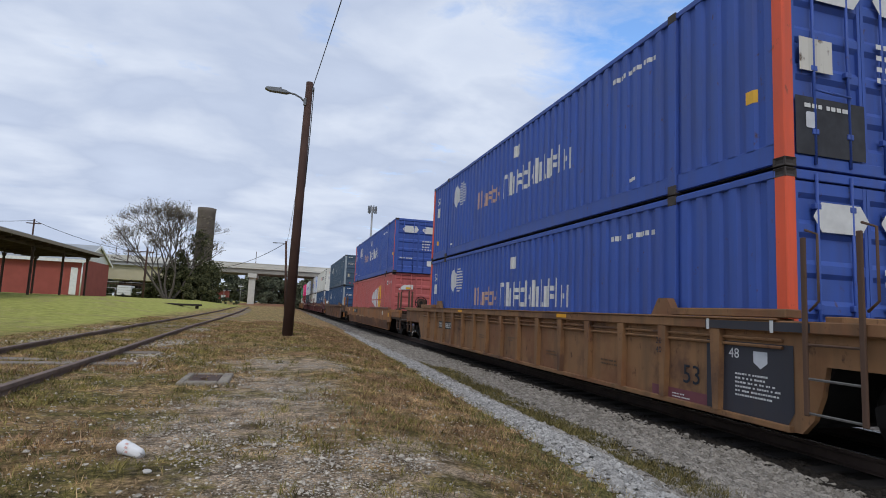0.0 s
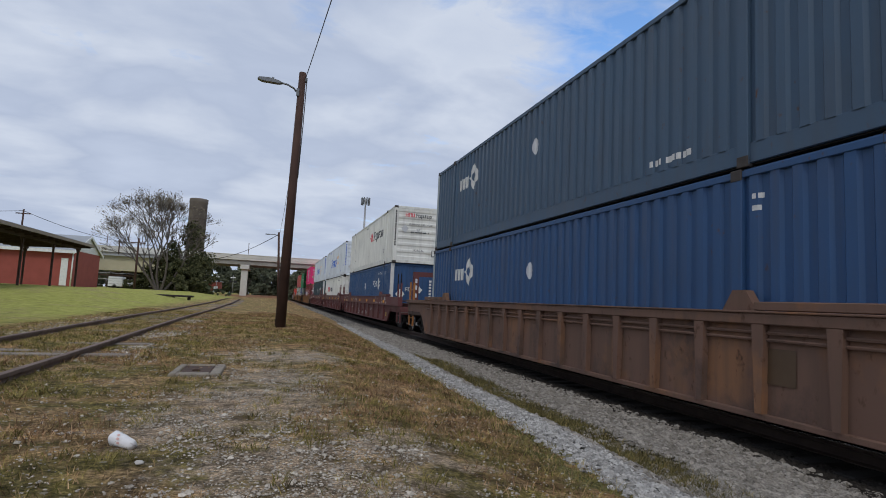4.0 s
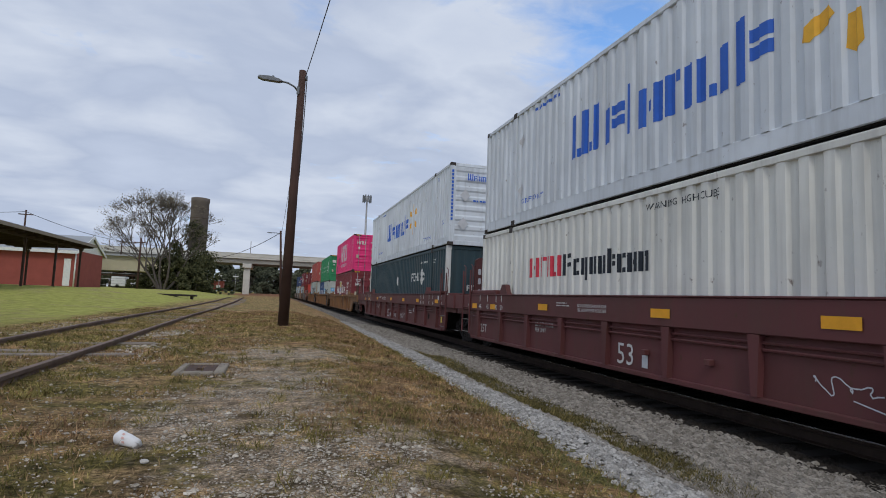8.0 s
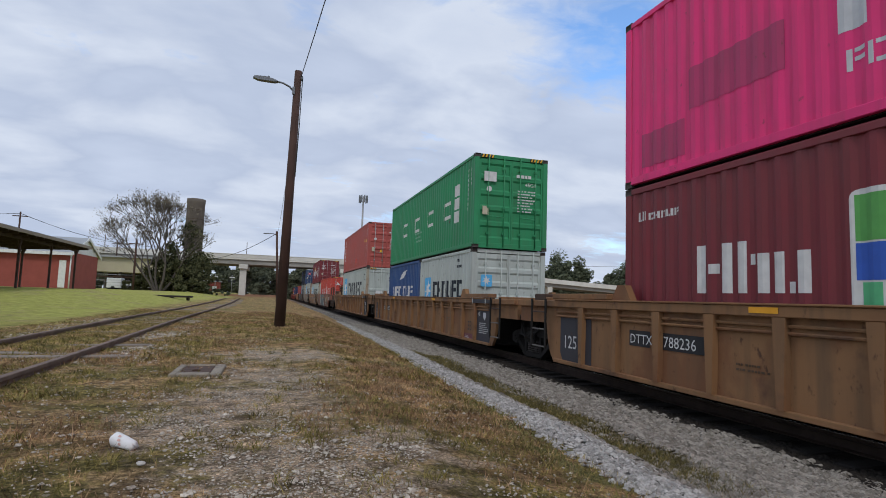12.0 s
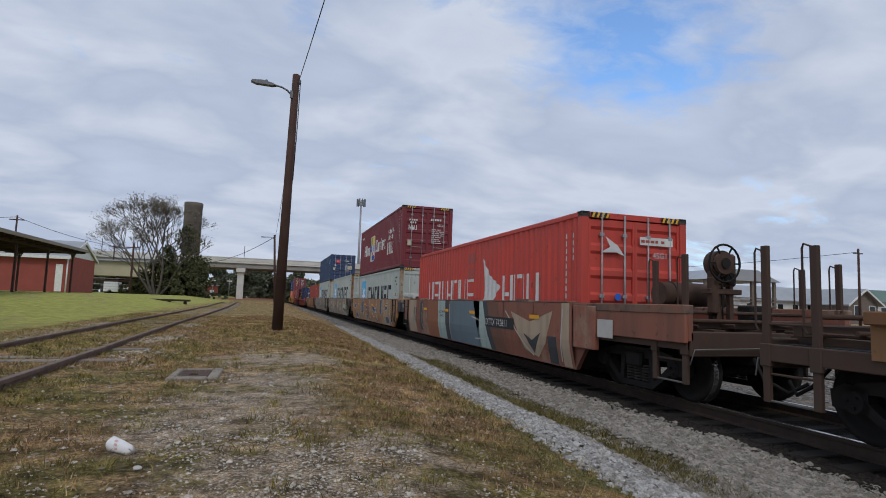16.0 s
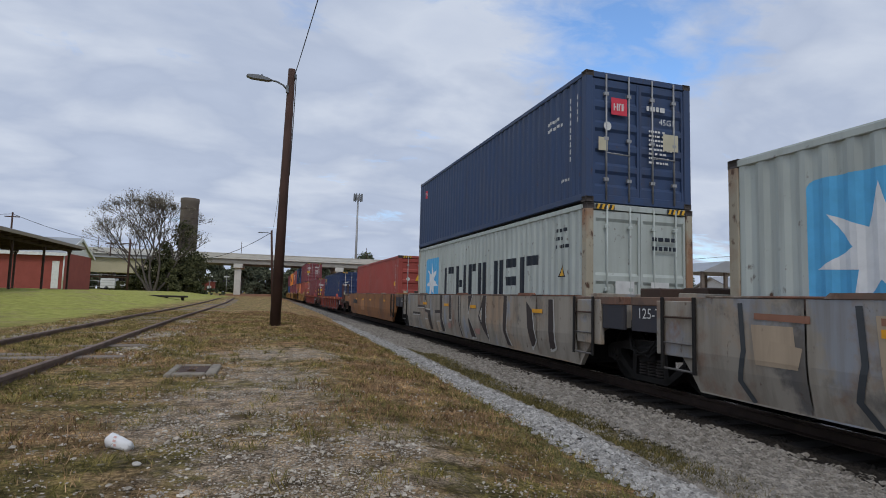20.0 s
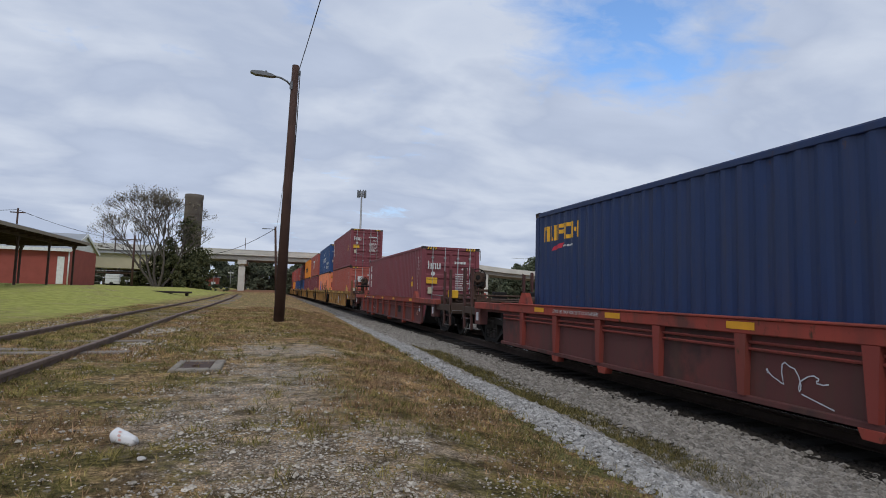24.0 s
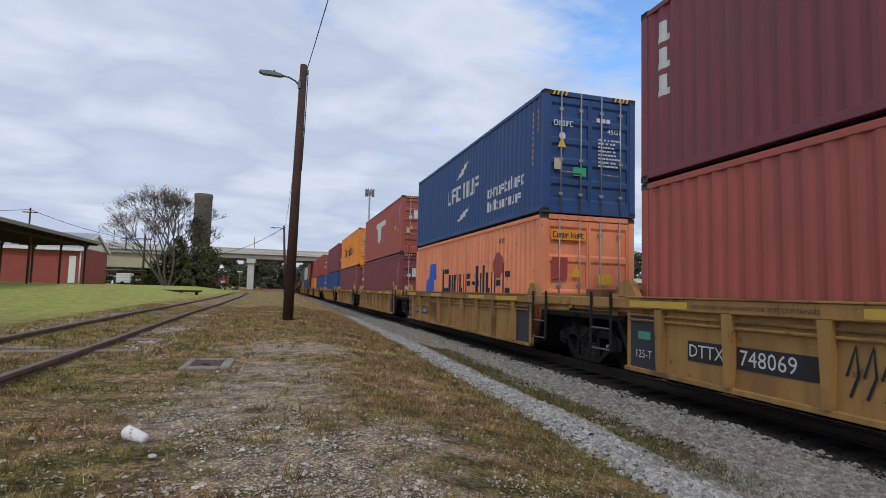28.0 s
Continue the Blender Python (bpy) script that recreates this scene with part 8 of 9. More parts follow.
# a darker brown with an uneven top edge below the belly's crease
BELLY_BROWN = paint("belly_brown", rgb(92, 62, 42, K), 0.7, 0.85, streak=0.9, patches=((rgb(124, 84, 52, K), 0.3),))
for k in range(8):
    y = 8.37 - 2.1 * k
    spray(u, sheet([(y, 0.24), (y - 2.07, 0.24), (y - 2.07, 0.66 + 0.05 * (k % 3)), (y - 1.3, 0.74 - 0.04 * (k % 2)), (y - 0.6, 0.67), (y, 0.72 - 0.03 * (k % 2))]), BELLY_BROWN, 0.0005)
u = well_unit("rust-brown ribbed steel well car", 60.9, W53, "rib", CAR_RUST, ("coupler", 9.75, (0.6, 1.58, False)), ("coupler", 9.75, False), ribs=(7.4, 16), post_mat=POST_ORANGE, deck_mat=CAR_DARK)
car_mark(u, "amber_reflector", rect(0, 0, 0.6, 0.1), AMBER, -8.4, 1.28, -1.563)
car_mark(u, "stencil", lettering("54A", 0.2), WHITE, -8.2, 0.95, -1.478)
car_mark(u, "faint_frame", rect(0, 0, 0.4, 0.4), marking("brown_stencil", (0.09, 0.055, 0.03)), -6.5, 0.6, -1.478)


def maroon_marks(u, k):
    top = 1.49
    for y in (4.0, 0.3, -2.4, -4.9, -7.6):
        car_mark(u, "amber_reflector", rect(0, 0, 0.42, 0.13), AMBER, y, top - 0.3, -1.568)
    for q, y in (("20", -5.55), ("40", -5.95), ("45", -6.75), ("48", -7.25), ("53", -8.3)):
        car_mark(u, "stencil", lettering(q, 0.17), WHITE, y, top - 0.36, -1.568)
        car_mark(u, "reflector", rect(0, 0, 0.04, 0.16), WHITE, y - 0.06, top - 0.17, -1.568)
    for q, y in (("53", 8.45), ("48", 7.58), ("45", 7.03), ("40", 6.44), ("20", 6.1)):
        car_mark(u, "stencil", lettering(q, 0.17), WHITE, y, top - 0.36, -1.568)
        car_mark(u, "reflector", rect(0, 0, 0.04, 0.16), WHITE, y - 0.06, top - 0.17, -1.568)
    for y in (8.2, 6.85):
        car_mark(u, "amber_reflector", rect(0, 0, 0.36, 0.13), AMBER, y - 0.1, top - 0.36, -1.568)
    car_mark(u, "class_plate", rect(0, 0, 0.15, 0.15), SILVER, -7.95, top - 0.19, -1.568)
    car_mark(u, "length_stencil", lettering("53", 0.48), WHITE, 1.28, 0.42, -1.478)
    car_mark(u, "frame_mark", rect(0, 0, 0.14, 0.2), SILVER, 0.62, 0.42, -1.478)
    if k != 1:
        car_mark(u, "reporting_mark", lettering("SFLC", 0.26), WHITE, -0.3, 0.45, -1.478)
        car_mark(u, "car_number", lettering("9317", 0.28), WHITE, -1.75, 0.45, -1.478)
    if k != 0:
        scrawl(u, -2.2, 0.48, 0.75, 0.3, 5 + k)
    car_mark(u, "weight_note", lettering("LD LMT 116,300\nPER UNIT", 0.12), WHITE, 4.3, 0.85, -1.478)
    car_mark(u, "stencil", dashes(0.6, 0.1, 2, k), WHITE, 3.2, 1.28, -1.568)
    car_mark(u, "side_note", lettering("NON-INTERCHANGE CAR\nSEE EQUIPMENT REGISTER", 0.08), WHITE, 2.4, top - 0.2, -1.568)
    car_mark(u, "stencil", dashes(0.5, 0.24, 3, k), WHITE, -3.4, 0.7, -1.478)
    car_mark(u, "white_patch", rect(0, 0, 0.26, 0.14), SILVER, -4.1, 0.8, -1.478)
    car_mark(u, "hand_hole", disc(0, 0, 0.11), STEEL_DARK, -6.55, 0.7, -1.478)
    car_mark(u, "yellow_tag", rect(0, 0, 0.16, 0.2), marking("lemon_tag", (0.75, 0.6, 0.1)), -8.1, 0.55, -1.478)
    for y in (0.5, -0.8):
        part("lug", box(-1.56, -1.47, y - 0.05, y + 0.05, 0.62, 0.7, 0.008), CAR_BROWN, u)


MAR = "maroon ribbed steel well car with white stencils"
ca = (84.87, 104.75, 124.35)
ja, jb = (ca[0] + ca[1]) / 2, (ca[1] + ca[2]) / 2
for i, (cc, near, far) in enumerate(((ca[0], ("coupler", 9.75, False), ("joint", ja - ca[0])), (ca[1], ("truck", ca[1] - ja), ("joint", jb - ca[1])), (ca[2], ("truck", ca[2] - jb), ("coupler", 9.75, False)))):
    u = well_unit(MAR, cc, W53, "rib", CAR_BROWN, near, far, top=1.49, low=0.3, ribs=(7.7, 10), chord=0.42, ladder=2.2, loops=True)
    maroon_marks(u, i)
    if i < 2:
        car_mark(u, "truck_stencil", lettering("125T", 0.3), WHITE, (7.81, 7.8)[i], 0.51, -1.478)
    # drilled uprights and a braced beam over the end deck
    for y, legs in (((-10.0, (-0.5, 0.5)),), ((-9.0, (-0.5, 1.22)),), ((-9.0, (-0.5, 1.22)), (9.85, (-0.5, 0.5))))[i]:
        w = legs[1] - 0.8
        pf = part("end_portal", prism([(-0.64, 2.48), (w + 0.94, 2.5), (w + 0.94, 2.72), (-0.64, 2.7)] if w < 0 else [(-0.62, 2.48), (0.42, 2.56), (0.42, 2.78), (-0.5, 2.74), (-0.62, 2.66)], y - 0.09, y + 0.09, axis="y"), CAR_BROWN, u, "braced maroon beam over the end deck")
        for x in legs:
            for q in (-0.075, 0.075):
                part("portal_leg", shared("portal_leg", lambda: box(-0.13, 0.13, -0.02, 0.02, 1.0, 2.5, 0.006), CAR_BROWN), None, pf, m=pose(x, y + q, 0))
            for z in (1.35, 1.72, 2.09, 2.4):
                part("leg_hole", shared("leg_hole", lambda: rounded(-0.05, -0.1, 0.05, 0.1, 0.04), SILVER), None, pf, "pale slot in the leg", Matrix(((1, 0, 0, x), (0, 0, -1, y - 0.0985), (0, 1, 0, z - 0.12), (0, 0, 0, 1))))
        if w > 0:
            part("portal_brace", tube((-0.4, y, 1.85), (0.05, y, 2.5), 0.04, 6), CAR_BROWN, pf)
            part("portal_brace", tube((-0.4, y, 1.6), (0.35, y, 2.55), 0.04, 6), CAR_BROWN, pf)

cb = (147.87, 167.93, 187.57)
ja, jb = (cb[0] + cb[1]) / 2, (cb[1] + cb[2]) / 2
for i, (cc, near, far) in enumerate(((cb[0], ("coupler", 9.75, (0.4, 1.9, False)), ("joint", ja - cb[0])), (cb[1], ("truck", cb[1] - ja), ("joint", jb - cb[1])), (cb[2], ("truck", cb[2] - jb), ("coupler", 9.75, False, 0.29)))):
    u = well_unit(YEL, cc, W53, "rib", CAR_YELLOW, near, far, post_mat=CAR_DARK, deck_mat=CAR_DARK, open_end=i == 2)
    yellow_marks(u, "788236", i > 0)
    if i < 2:
        car_mark(u, "black_panel", sheet([(0, 0.2), (0.1, 0.03), (1.1, 0.03), (1.1, 0.9), (0, 0.9)]), BLACK_PANEL, 8.1, 0.2, -1.474)
        car_mark(u, "truck_stencil", lettering("1251", 0.34), WHITE, 7.98, 0.5, -1.478)

cc5 = (209.42, 225.05, 240.96, 256.58, 272.34)
RED_SPRAY = paint("terracotta_spray", rgb(126, 78, 62, K), 0.6, streak=0.8, patches=((rgb(108, 70, 58, K), 0.35), (rgb(140, 116, 96, K), 0.2)))
MINT = paint("pale_mint_spray", rgb(150, 166, 160, K), 0.2)
STEELBLUE = paint("slate_spray", rgb(92, 108, 116, K), 0.2)
SAND = paint("sand_spray", rgb(156, 138, 116, K), 0.2)
SPRAYBLUE = paint("deep_blue_spray", rgb(60, 82, 104, K), 0.3, patches=((rgb(140, 156, 166, K), 0.25), (rgb(30, 36, 44, K), 0.25)))
SOILED = paint("soiled_rim_paint", rgb(104, 84, 72, K), 0.8, 0.8, streak=0.9, patches=((rgb(124, 80, 62, K), 0.35), (rgb(142, 134, 122, K), 0.25), (rgb(62, 56, 54, K), 0.2)))
units5 = []
for i, cc in enumerate(cc5):
    near = ("coupler", 7.65, (0.4, 2.06, True), 0.14) if i == 0 else ("truck", cc - (cc5[i - 1] + cc) / 2)
    far = ("coupler", 7.95, False) if i == 4 else ("joint", (cc5[i + 1] - cc) / 2)
    mt = (RED_SPRAY, paint("sandy_ochre_spray", rgb(150, 112, 78, K), 0.4, 0.7, streak=0.6, patches=((rgb(138, 88, 58, K), 0.3), (rgb(160, 138, 112, K), 0.2))), CAR_GREY, CAR_GREY, CAR_OCHRE)[i]
    u = well_unit("smooth-sided steel well car covered in faded spray paint" if i < 4 else "brown-ochre smooth-sided steel well car", cc, W40 + 0.15, "smooth", mt, near, far, top=1.42, deck_mat=CAR_DARK, post_mat=CAR_DARK, chord_mat=SOILED)
    units5.append(u)
    car_mark(u, "truck_stencil", lettering("125-T", 0.22), WHITE, 7.55, 1.1, -1.53)
    for y in (4.0, 1.54, -0.83, -4.6):
        car_mark(u, "amber_reflector", rect(0, 0, 0.46, 0.08), AMBER, y, 1.07, -1.562)


def panel(u, a, b, mat, z0=0.22, z1=1.41, lean=0.0, up=0.0):
    return spray(u, sheet([(a, z0), (b, z0), (b + lean, z1), (a + lean, z1)]), mat, up)


# first: terracotta, mint and slate fields
u = units5[0]
panel(u, 6.2, 5.1, SAND)
panel(u, -5.95, -6.25, SAND)
panel(u, 3.4, 2.15, paint("burnt_orange_spray", rgb(134, 84, 58, K), 0.3), lean=0.1)
panel(u, -2.6, -3.3, paint("cocoa_spray", rgb(104, 70, 56, K), 0.3), lean=0.5)
panel(u, 2.15, 1.35, MINT, lean=0.1)
panel(u, 1.35, 0.95, DARK_SPRAY, lean=0.1, up=0.002)
panel(u, 0.95, -1.6, STEELBLUE, lean=0.05)
panel(u, -1.6, -2.3, MINT, lean=0.5)
panel(u, -2.3, -2.6, DARK_SPRAY, lean=0.5, up=0.002)
spray(u, sheet([(-3.6, 1.2), (-4.3, 0.4), (-4.9, 0.28), (-5.3, 0.6), (-5.6, 1.25), (-4.6, 1.0)]), SAND)
spray(u, sheet([(-4.3, 0.75), (-4.75, 0.35), (-5.1, 0.8), (-4.7, 0.62)]), DARK_SPRAY, 0.003)
panel(u, -5.4, -5.75, DARK_SPRAY, 0.22, 0.75)
for a in (5.45, 5.15):
    panel(u, a, a - 0.12, DARK_SPRAY, 0.6, 1.15, 0, 0.003)
panel(u, 4.5, 4.15, DARK_SPRAY, 0.35, 1.36, 0.0, 0.003)
for pts in ([(6.1, 0.5), (5.6, 0.95), (5.3, 0.6), (5.2, 0.35)], [(4.2, 1.3), (4.25, 0.6), (4.05, 0.35)], [(2.2, 1.35), (2.15, 0.25)], [(0.93, 0.25), (1.0, 1.3)], [(-1.0, 1.0), (-1.7, 0.9), (-2.0, 0.45), (-1.2, 0.42)], [(-3.3, 1.2), (-4.4, 0.45), (-4.7, 0.3)], [(-6.0, 1.3), (-5.9, 0.3)]):
    spray(u, ribbon(pts, 0.035), OUTLINE, 0.005)
car_mark(u, "scrawl", lettering("ALL THE NEXT\n    WAVE...", 0.12), DARK_SPRAY, 2.1, 1.02, -1.562)
car_mark(u, "number_panel", rect(0, 0, 1.75, 0.26), DECAL_BLACK, -2.05, 0.78, -1.562)
car_mark(u, "car_number", lettering("DTTX 742811", 0.23), WHITE, -2.08, 0.83, -1.567)
car_mark(u, "grey_window", rect(0, 0, 0.45, 0.3), OUTLINE, -7.15, 0.85, -1.53)
# second: ochre with blue-filled, pale-edged shapes and seams
u = units5[1]
BLUE_FIELDS = (
    ((2.75, 1.05), (2.15, 1.36), (1.9, 1.26), (2.0, 0.62), (2.7, 0.6)),
    ((5.3, 1.08), (4.65, 1.12), (4.65, 0.9), (5.3, 0.85)),
    ((4.85, 0.55), (4.0, 0.55), (4.0, 0.28), (4.75, 0.31)),
    ((1.05, 1.0), (0.68, 1.02), (0.7, 0.86), (1.05, 0.88)),
    ((0.84, 0.5), (0.5, 0.53), (0.4, 0.28), (0.75, 0.28)),
    ((-1.15, 1.02), (-1.6, 1.0), (-1.65, 0.92), (-2.28, 0.92), (-2.3, 0.78), (-1.7, 0.76), (-1.15, 0.87)),
    ((-2.28, 0.49), (-2.72, 0.26), (-2.3, 0.25)),
    ((-3.24, 1.28), (-3.4, 1.4), (-3.65, 1.35), (-3.66, 0.76), (-3.5, 0.62), (-3.25, 0.8)),
    ((-4.5, 1.15), (-5.1, 1.2), (-5.15, 0.95), (-4.55, 0.9)),
    ((-4.7, 0.6), (-5.4, 0.58), (-5.5, 0.3), (-4.8, 0.28)))


def drips(u, pts, w, mat, up, seed):
    """A ragged painted edge: a stroke of changing width with blots along it."""
    q = random.Random(seed)
    for (y0, z0), (y1, z1) in zip(pts, pts[1:]):
        spray(u, ribbon([(y0, z0), ((y0 + y1) / 2 + q.uniform(-0.03, 0.03), (z0 + z1) / 2 + q.uniform(-0.02, 0.02)), (y1, z1)], w * q.uniform(0.7, 1.3)), mat, up)
        if q.random() < 0.6:
            k = q.random()
            spray(u, disc(y0 + (y1 - y0) * k, max(0.26, z0 + (z1 - z0) * k), w * q.uniform(0.7, 1.2), 8), mat, up + 0.001)


for k, p in enumerate(BLUE_FIELDS):
    drips(u, list(p) + [p[0]], 0.07, OUTLINE, 0.002, k)
    spray(u, sheet(p), SPRAYBLUE, 0.006)
    spray(u, ribbon([p[0], p[1], p[2]], 0.025), DARK_SPRAY, 0.008)
for k, p in enumerate((((4.02, 1.38), (4.02, 0.54), (3.35, 0.25)), ((1.92, 1.38), (1.85, 0.5), (1.65, 0.28)), ((-0.1, 1.39), (-0.18, 0.62), (-0.6, 0.26)), ((-2.1, 1.39), (-2.3, 1.3), (-2.3, 0.53), (-2.74, 0.26)), ((-4.1, 1.39), (-4.2, 0.6), (-4.5, 0.26)), ((-5.7, 1.39), (-5.75, 0.6), (-5.95, 0.28)))):
    drips(u, p, 0.085, OUTLINE, 0.002, 20 + k)
    spray(u, ribbon([(y - 0.07, z) for y, z in p], 0.05), DARK_SPRAY, 0.005)
drips(u, ((-1.15, 0.72), (-1.17, 0.57), (-1.3, 0.5), (-1.7, 0.48)), 0.06, OUTLINE, 0.003, 31)
panel(u, 0.66, -0.08, paint("mauve_brown_spray", rgb(120, 84, 74, K), 0.2), 0.45, 1.0)
# third: pale tan with dark seams and patches
u = units5[2]
rnd = random.Random(4)
for k, y in enumerate((5.6, 4.2, 2.7, 1.2, -0.3, -2.0, -3.8)):
    spray(u, ribbon([(y, 1.36), (y - 0.04, 0.8), (y + 0.05, 0.45), (y - 0.12, 0.22)], 0.07), DARK_SPRAY, 0.003)
    panel(u, y - 0.2, y - rnd.uniform(0.6, 1.2), rnd.choice((SAND, TAN_SPRAY, MINT)), rnd.uniform(0.45, 0.75), rnd.uniform(0.95, 1.3), 0.05, 0.001)
    spray(u, sheet([(y - 0.35, 0.72), (y - 0.75, 0.7), (y - 0.8, 0.9), (y - 0.4, 0.95)]), DARK_SPRAY if k % 2 else SAND, 0.004)
    spray(u, sheet([(y - 0.2, 1.18), (y - 0.9, 1.16), (y - 0.9, 1.24), (y - 0.2, 1.25)]), marking("brown_spray", (0.28, 0.13, 0.08)), 0.005)
spray(u, sheet([(-4.6, 0.62), (-5.7, 0.5), (-5.9, 0.62), (-4.6, 0.74)]), DARK_SPRAY, 0.006)
spray(u, sheet([(-4.4, 0.75), (-5.4, 0.72), (-5.4, 0.98), (-4.7, 1.0)]), MINT, 0.004)
panel(u, -5.4, -6.0, paint("lime_grey_spray", rgb(140, 140, 110, K), 0.2), 0.6, 1.3)
spray(u, disc(-5.8, 0.5, 0.13, 10), marking("sky_dab", (0.15, 0.25, 0.4)), 0.005)
# fourth: grey-tan with broad angular brown-black strokes, pale on one edge
u = units5[3]
SOOT_SPRAY = paint("brown_black_spray", rgb(50, 42, 40, K), 0.3)
STROKES = (
    ((3.86, 1.41), (3.67, 1.41), (3.69, 0.93), (3.1, 0.92), (2.93, 0.26), (3.2, 0.26), (3.42, 0.8), (3.75, 0.84)),
    ((2.03, 1.41), (1.75, 1.41), (1.73, 0.73), (1.54, 0.28), (1.83, 0.27), (1.98, 0.83), (2.53, 0.82), (2.53, 0.92), (2.0, 0.93)),
    ((1.04, 1.41), (0.85, 1.41), (0.78, 0.67), (1.02, 0.67)),
    ((0.2, 1.39), (0.08, 1.39), (0.04, 0.62), (-0.1, 0.27), (0.04, 0.26), (0.18, 0.7)),
    ((-0.65, 1.4), (-1.0, 1.41), (-0.68, 0.9)),
    ((-0.66, 0.79), (-0.8, 0.76), (-1.18, 0.27), (-0.82, 0.25)),
    ((-1.78, 1.41), (-2.0, 1.41), (-2.0, 0.71), (-2.1, 0.26), (-2.0, 0.33), (-1.44, 0.86)),
    ((-3.1, 1.41), (-3.3, 1.41), (-3.25, 0.6), (-3.45, 0.27), (-3.2, 0.27), (-3.05, 0.6)),
    ((-4.3, 1.3), (-4.6, 1.1), (-4.75, 0.5), (-4.5, 0.3), (-4.35, 0.8)),
    ((-5.3, 1.35), (-5.5, 1.35), (-5.55, 0.4), (-5.3, 0.35)),
    ((4.75, 1.05), (3.8, 1.03), (3.8, 0.96), (4.75, 0.95)),
    ((5.4, 0.78), (4.38, 0.78), (4.38, 0.69), (5.4, 0.68)))
for k, p in enumerate(STROKES):
    spray(u, sheet(p), SOOT_SPRAY, 0.004)
    drips(u, p[1:4] if k < 10 else p[2:4], 0.035, OUTLINE, 0.007, 50 + k)
for p in (((3.7, 0.6), (3.42, 0.6), (3.28, 0.27), (3.5, 0.27), (3.7, 0.6)), ((2.34, 0.56), (2.04, 0.58), (1.88, 0.27), (2.2, 0.27), (2.34, 0.56)), ((-1.57, 0.88), (-1.69, 1.07), (-1.69, 0.72), (-1.57, 0.88))):
    spray(u, sheet(p[:-1]), SAND, 0.008)
    drips(u, p, 0.03, OUTLINE, 0.010, 70)
CORAL = marking("coral_dab", (0.4, 0.22, 0.18))
spray(u, sheet([(-1.16, 0.52), (-1.53, 0.55), (-1.49, 0.39), (-1.18, 0.4)]), CORAL, 0.006)
spray(u, sheet([(1.2, 0.57), (0.92, 0.58), (0.89, 0.45), (1.18, 0.38)]), CORAL, 0.006)
u = units5[4]
panel(u, 2.2, 0.9, paint("lilac_brown_spray", rgb(150, 104, 66, K), 0.2), 0.5, 1.1)
car_mark(u, "number_panel", rect(0, 0, 1.5, 0.22), DECAL_BLACK, 5.0, 0.85, -1.562)

for i, cc in enumerate((293.77, 315.95)):
    u = well_unit("red steel well car with sooty ribbed sides", cc, 7.0, "rib", CAR_REDIN, ("coupler", 9.0, (0.27, 1.9, False) if i else False, 0.21 * i), ("coupler", 8.9, False), top=1.14, low=0.2, ribs=(6.06, 8), rib_mat=CAR_REDRIB, chord_mat=CAR_RED, deck_mat=CAR_DARK, post_mat=POST_RED, cut="square", chord=0.17, open_end=True)
    for y in (5.4, 2.8, 0.2, -2.4, -5.6):
        car_mark(u, "amber_reflector", rect(0, 0, 0.42, 0.09), AMBER, y, 1.02, -1.562)
    car_mark(u, "side_note", lettering("57900 LBS MAX FOR 20 FT CONTAINERS", 0.09), WHITE, 4.6, 1.03, -1.562)
    scrawl(u, -0.25 + 3.6 * i, 0.35, 0.8, 0.4, 11 + i)
    car_mark(u, "grey_plate", rect(0, 0, 0.5, 0.3), STEEL_DARK, -3.3, 0.5, -1.478)
    car_mark(u, "length_stencil", lettering("40", 0.26), marking("pale_orange_stencil", (0.5, 0.22, 0.14)), -6.5, 0.5, -1.478)
    car_mark(u, "white_patch", rect(0, 0, 0.2, 0.2), SILVER, -6.85, 0.65, -1.478)
    if i:
        part("yellow_valve_box", box(-1.34, -1.12, -10.45, -10.0, 1.2, 1.46, 0.02), DECAL_YELLOW, u, "bright yellow box on the end deck")
    for y in (4.5, 2.9, -1.5, -4.5):
        part("rib_foot", prism([(y - 0.13, 0.2), (y + 0.13, 0.2), (y + 0.09, 0.1), (y - 0.09, 0.1)], -1.56, -1.42), CAR_RED, u)

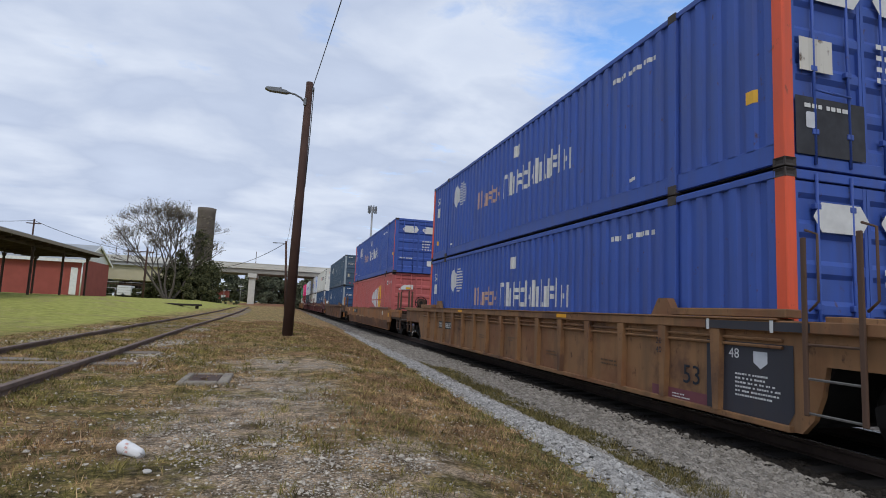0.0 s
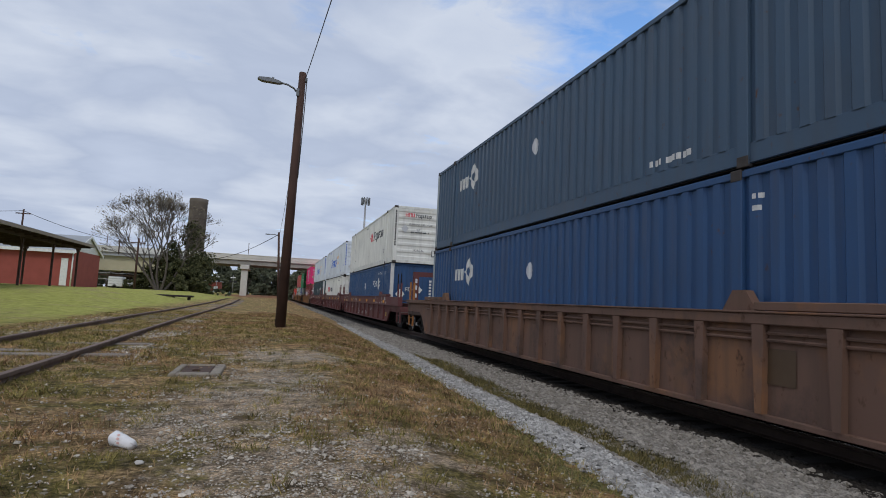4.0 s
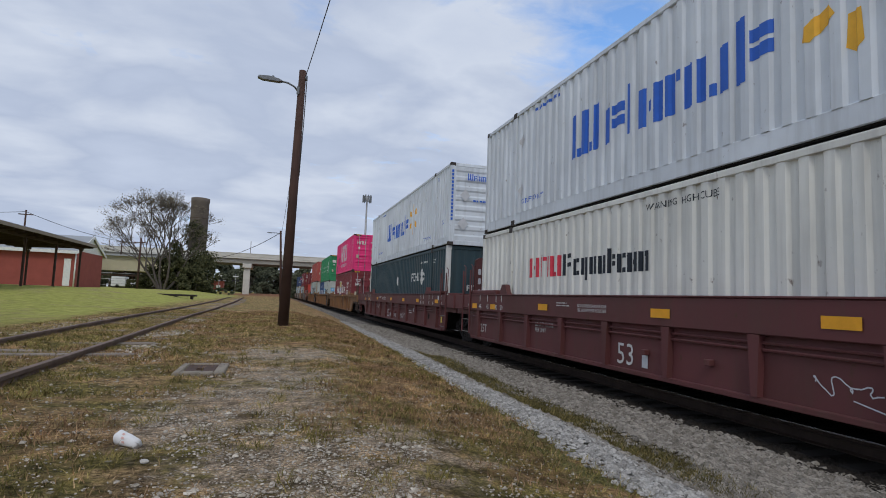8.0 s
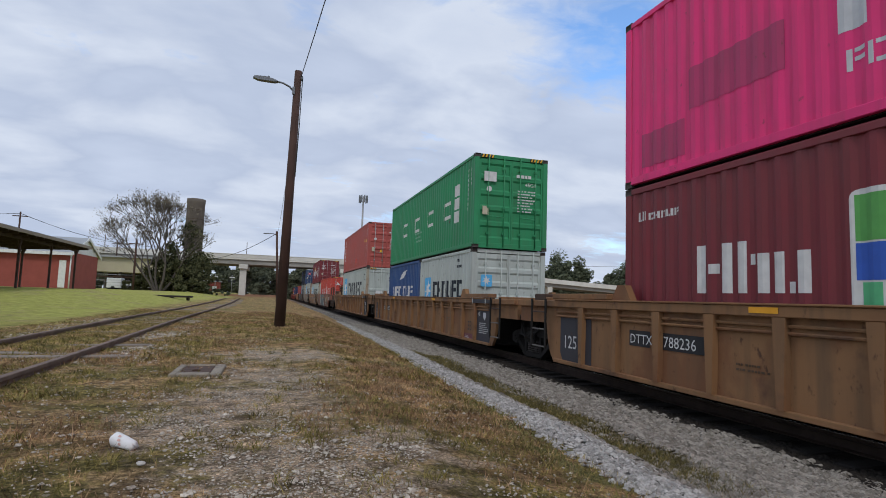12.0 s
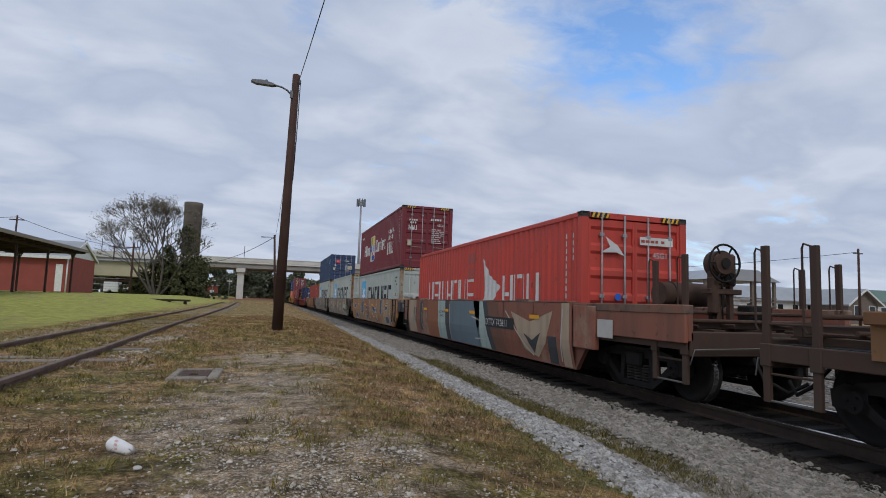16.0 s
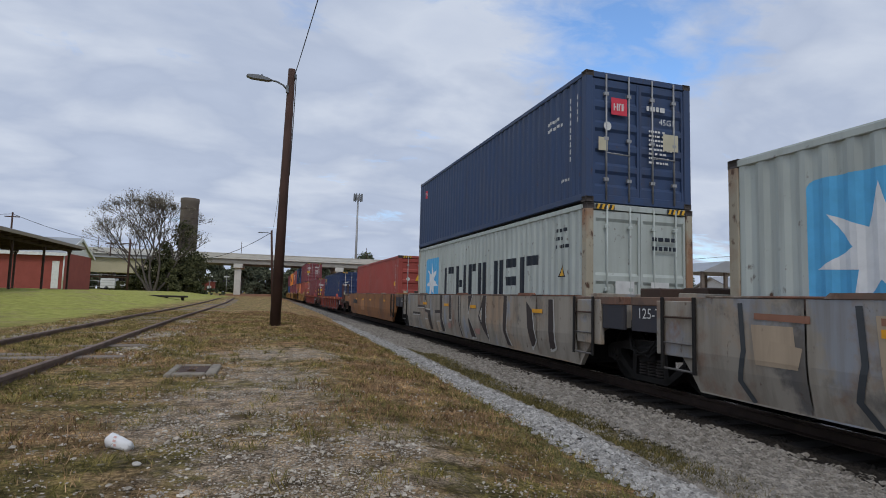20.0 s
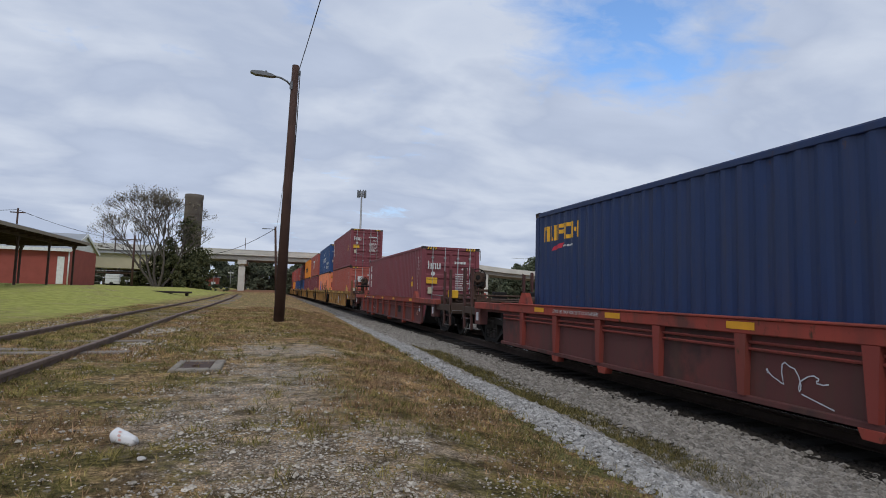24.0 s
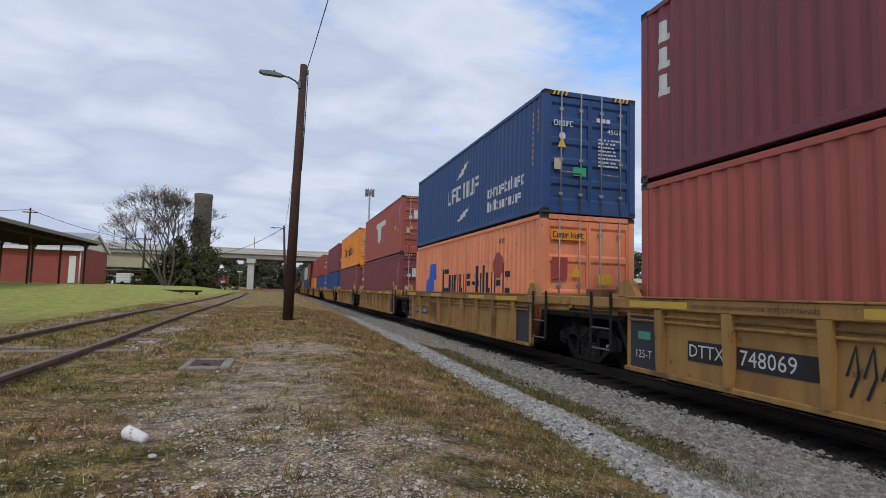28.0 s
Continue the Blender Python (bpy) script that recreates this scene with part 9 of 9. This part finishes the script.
cd5 = (337.2, 353.0, 368.7, 384.5, 400.3)
FRESH = marking("fresh_yellow", (0.62, 0.38, 0.06))
for i, cc in enumerate(cd5):
    near = ("coupler", 7.95, "inner", 0.1) if i == 0 else ("truck", cc - (cd5[i - 1] + cc) / 2)
    far = ("coupler", 7.95, False) if i == 4 else ("joint", (cd5[i + 1] - cc) / 2)
    u = well_unit("yellow ribbed steel well car with black number panel", cc, W40, "rib", CAR_YELLOW2, near, far, top=1.33, ribs=(5.23, 8), cut="square", chord=0.17, post_mat=CAR_GRIME, deck_mat=CAR_GRIME, open_end=True)
    for y in (5.9, 2.2, -2.0, -4.2):
        car_mark(u, "yellow_stripe", rect(0, 0, 1.3, 0.1), FRESH, y, 1.19, -1.563)
    car_mark(u, "number_panel", rect(0, 0, 0.68, 0.27), DECAL_BLACK, 4.7, 0.5, -1.474)
    car_mark(u, "number_panel", rect(0, 0, 1.1, 0.27), DECAL_BLACK, 3.84, 0.5, -1.474)
    car_mark(u, "car_number", lettering("748069", 0.27), WHITE, 3.8, 0.55, -1.478)
    car_mark(u, "reporting_mark", lettering("DTTX", 0.24), WHITE, 4.68, 0.56, -1.478)
    car_mark(u, "side_note", lettering("52900 LBS MAX GROSS WEIGHT FOR 20 FT CONTAINERS", 0.075), INK, 4.55, 1.21, -1.567)
    for y in (6.0, -5.3) if i else (6.0,):
        car_mark(u, "black_panel", rect(0, 0, 0.68, 0.9), BLACK_PANEL, y, 0.2, -1.474)
    car_mark(u, "truck_stencil", lettering("125-T", 0.17), WHITE, 5.88, 0.42, -1.478)
    car_mark(u, "green_dab", rect(0, 0, 0.3, 0.12), marking("green_dab", (0.08, 0.3, 0.18)), 5.8, 0.7, -1.478)
    for q in range(4):
        car_mark(u, "scrawl", ribbon([(0.17 * q, 0.3), (0.17 * q + 0.1, 0.6), (0.17 * q + 0.12, 0.32), (0.17 * q + 0.03, 0.1)], 0.03), INK, 2.45, 0.32, -1.478)
    if i == 0:
        car_mark(u, "spray_paint", sheet([(0, 0), (0.8, 0), (0.9, 0.5), (0.5, 0.62), (0.1, 0.5)]), SILVER, -1.4, 0.35, -1.478)
        car_mark(u, "length_stencil", lettering("40", 0.34), INK, -0.35, 0.5, -1.478)
        for q in range(3):
            car_mark(u, "white_dab", disc(0.3 * q, 0, 0.1, 10), WHITE, -2.9, 0.65, -1.478)
for i in range(1, 10):
    well_unit("yellow ribbed steel well car on the tail of the train", tail_place(i) + 6.1, W40, "rib", CAR_YELLOW2 if i < 6 else CAR_RUST, ("truck", 7.9), ("joint", 7.9), top=1.33, ribs=(5.23, 6), cut="square", chord=0.17, few=i > 3)


def motions():
    """The train rolls towards the camera; its wheels turn as they come near."""
    stops = [2.0 * i for i in range(15)]
    for ob, c in CARS:
        walk(ob, [(t, pose(TRACK_X, c - travelled(t), RAIL_Z)) for t in stops])
    for c in BOXES:
        walk(c["ob"], [(t, pose(TRACK_X, c["s"] + c["L"] / 2 - travelled(t), RAIL_Z + c["base"])) for t in stops])
    middle = {ob.name: c for ob, c in CARS}
    for w, y in WHEELS:
        s = middle[w.parent.name] + y
        rows = [(0.0, 0.0)]
        for f in range(1, 839):
            t = f / 30
            if -3.0 < s - travelled(t) < 24.0:
                rows.append((t, travelled(t) / 0.462))
        base = rows[1][1] if len(rows) > 1 else 0.0
        keys = [(0.0, pose(0, y, 0.462))]
        for t, a in rows[1:]:
            keys.append((t, pose(0, y, 0.462, math.degrees(a - base))))
        keys.append((28.0, keys[-1][1]))
        if keys[-2][0] > 27.96:
            keys.pop(-2)
        walk(w, keys)


motions()
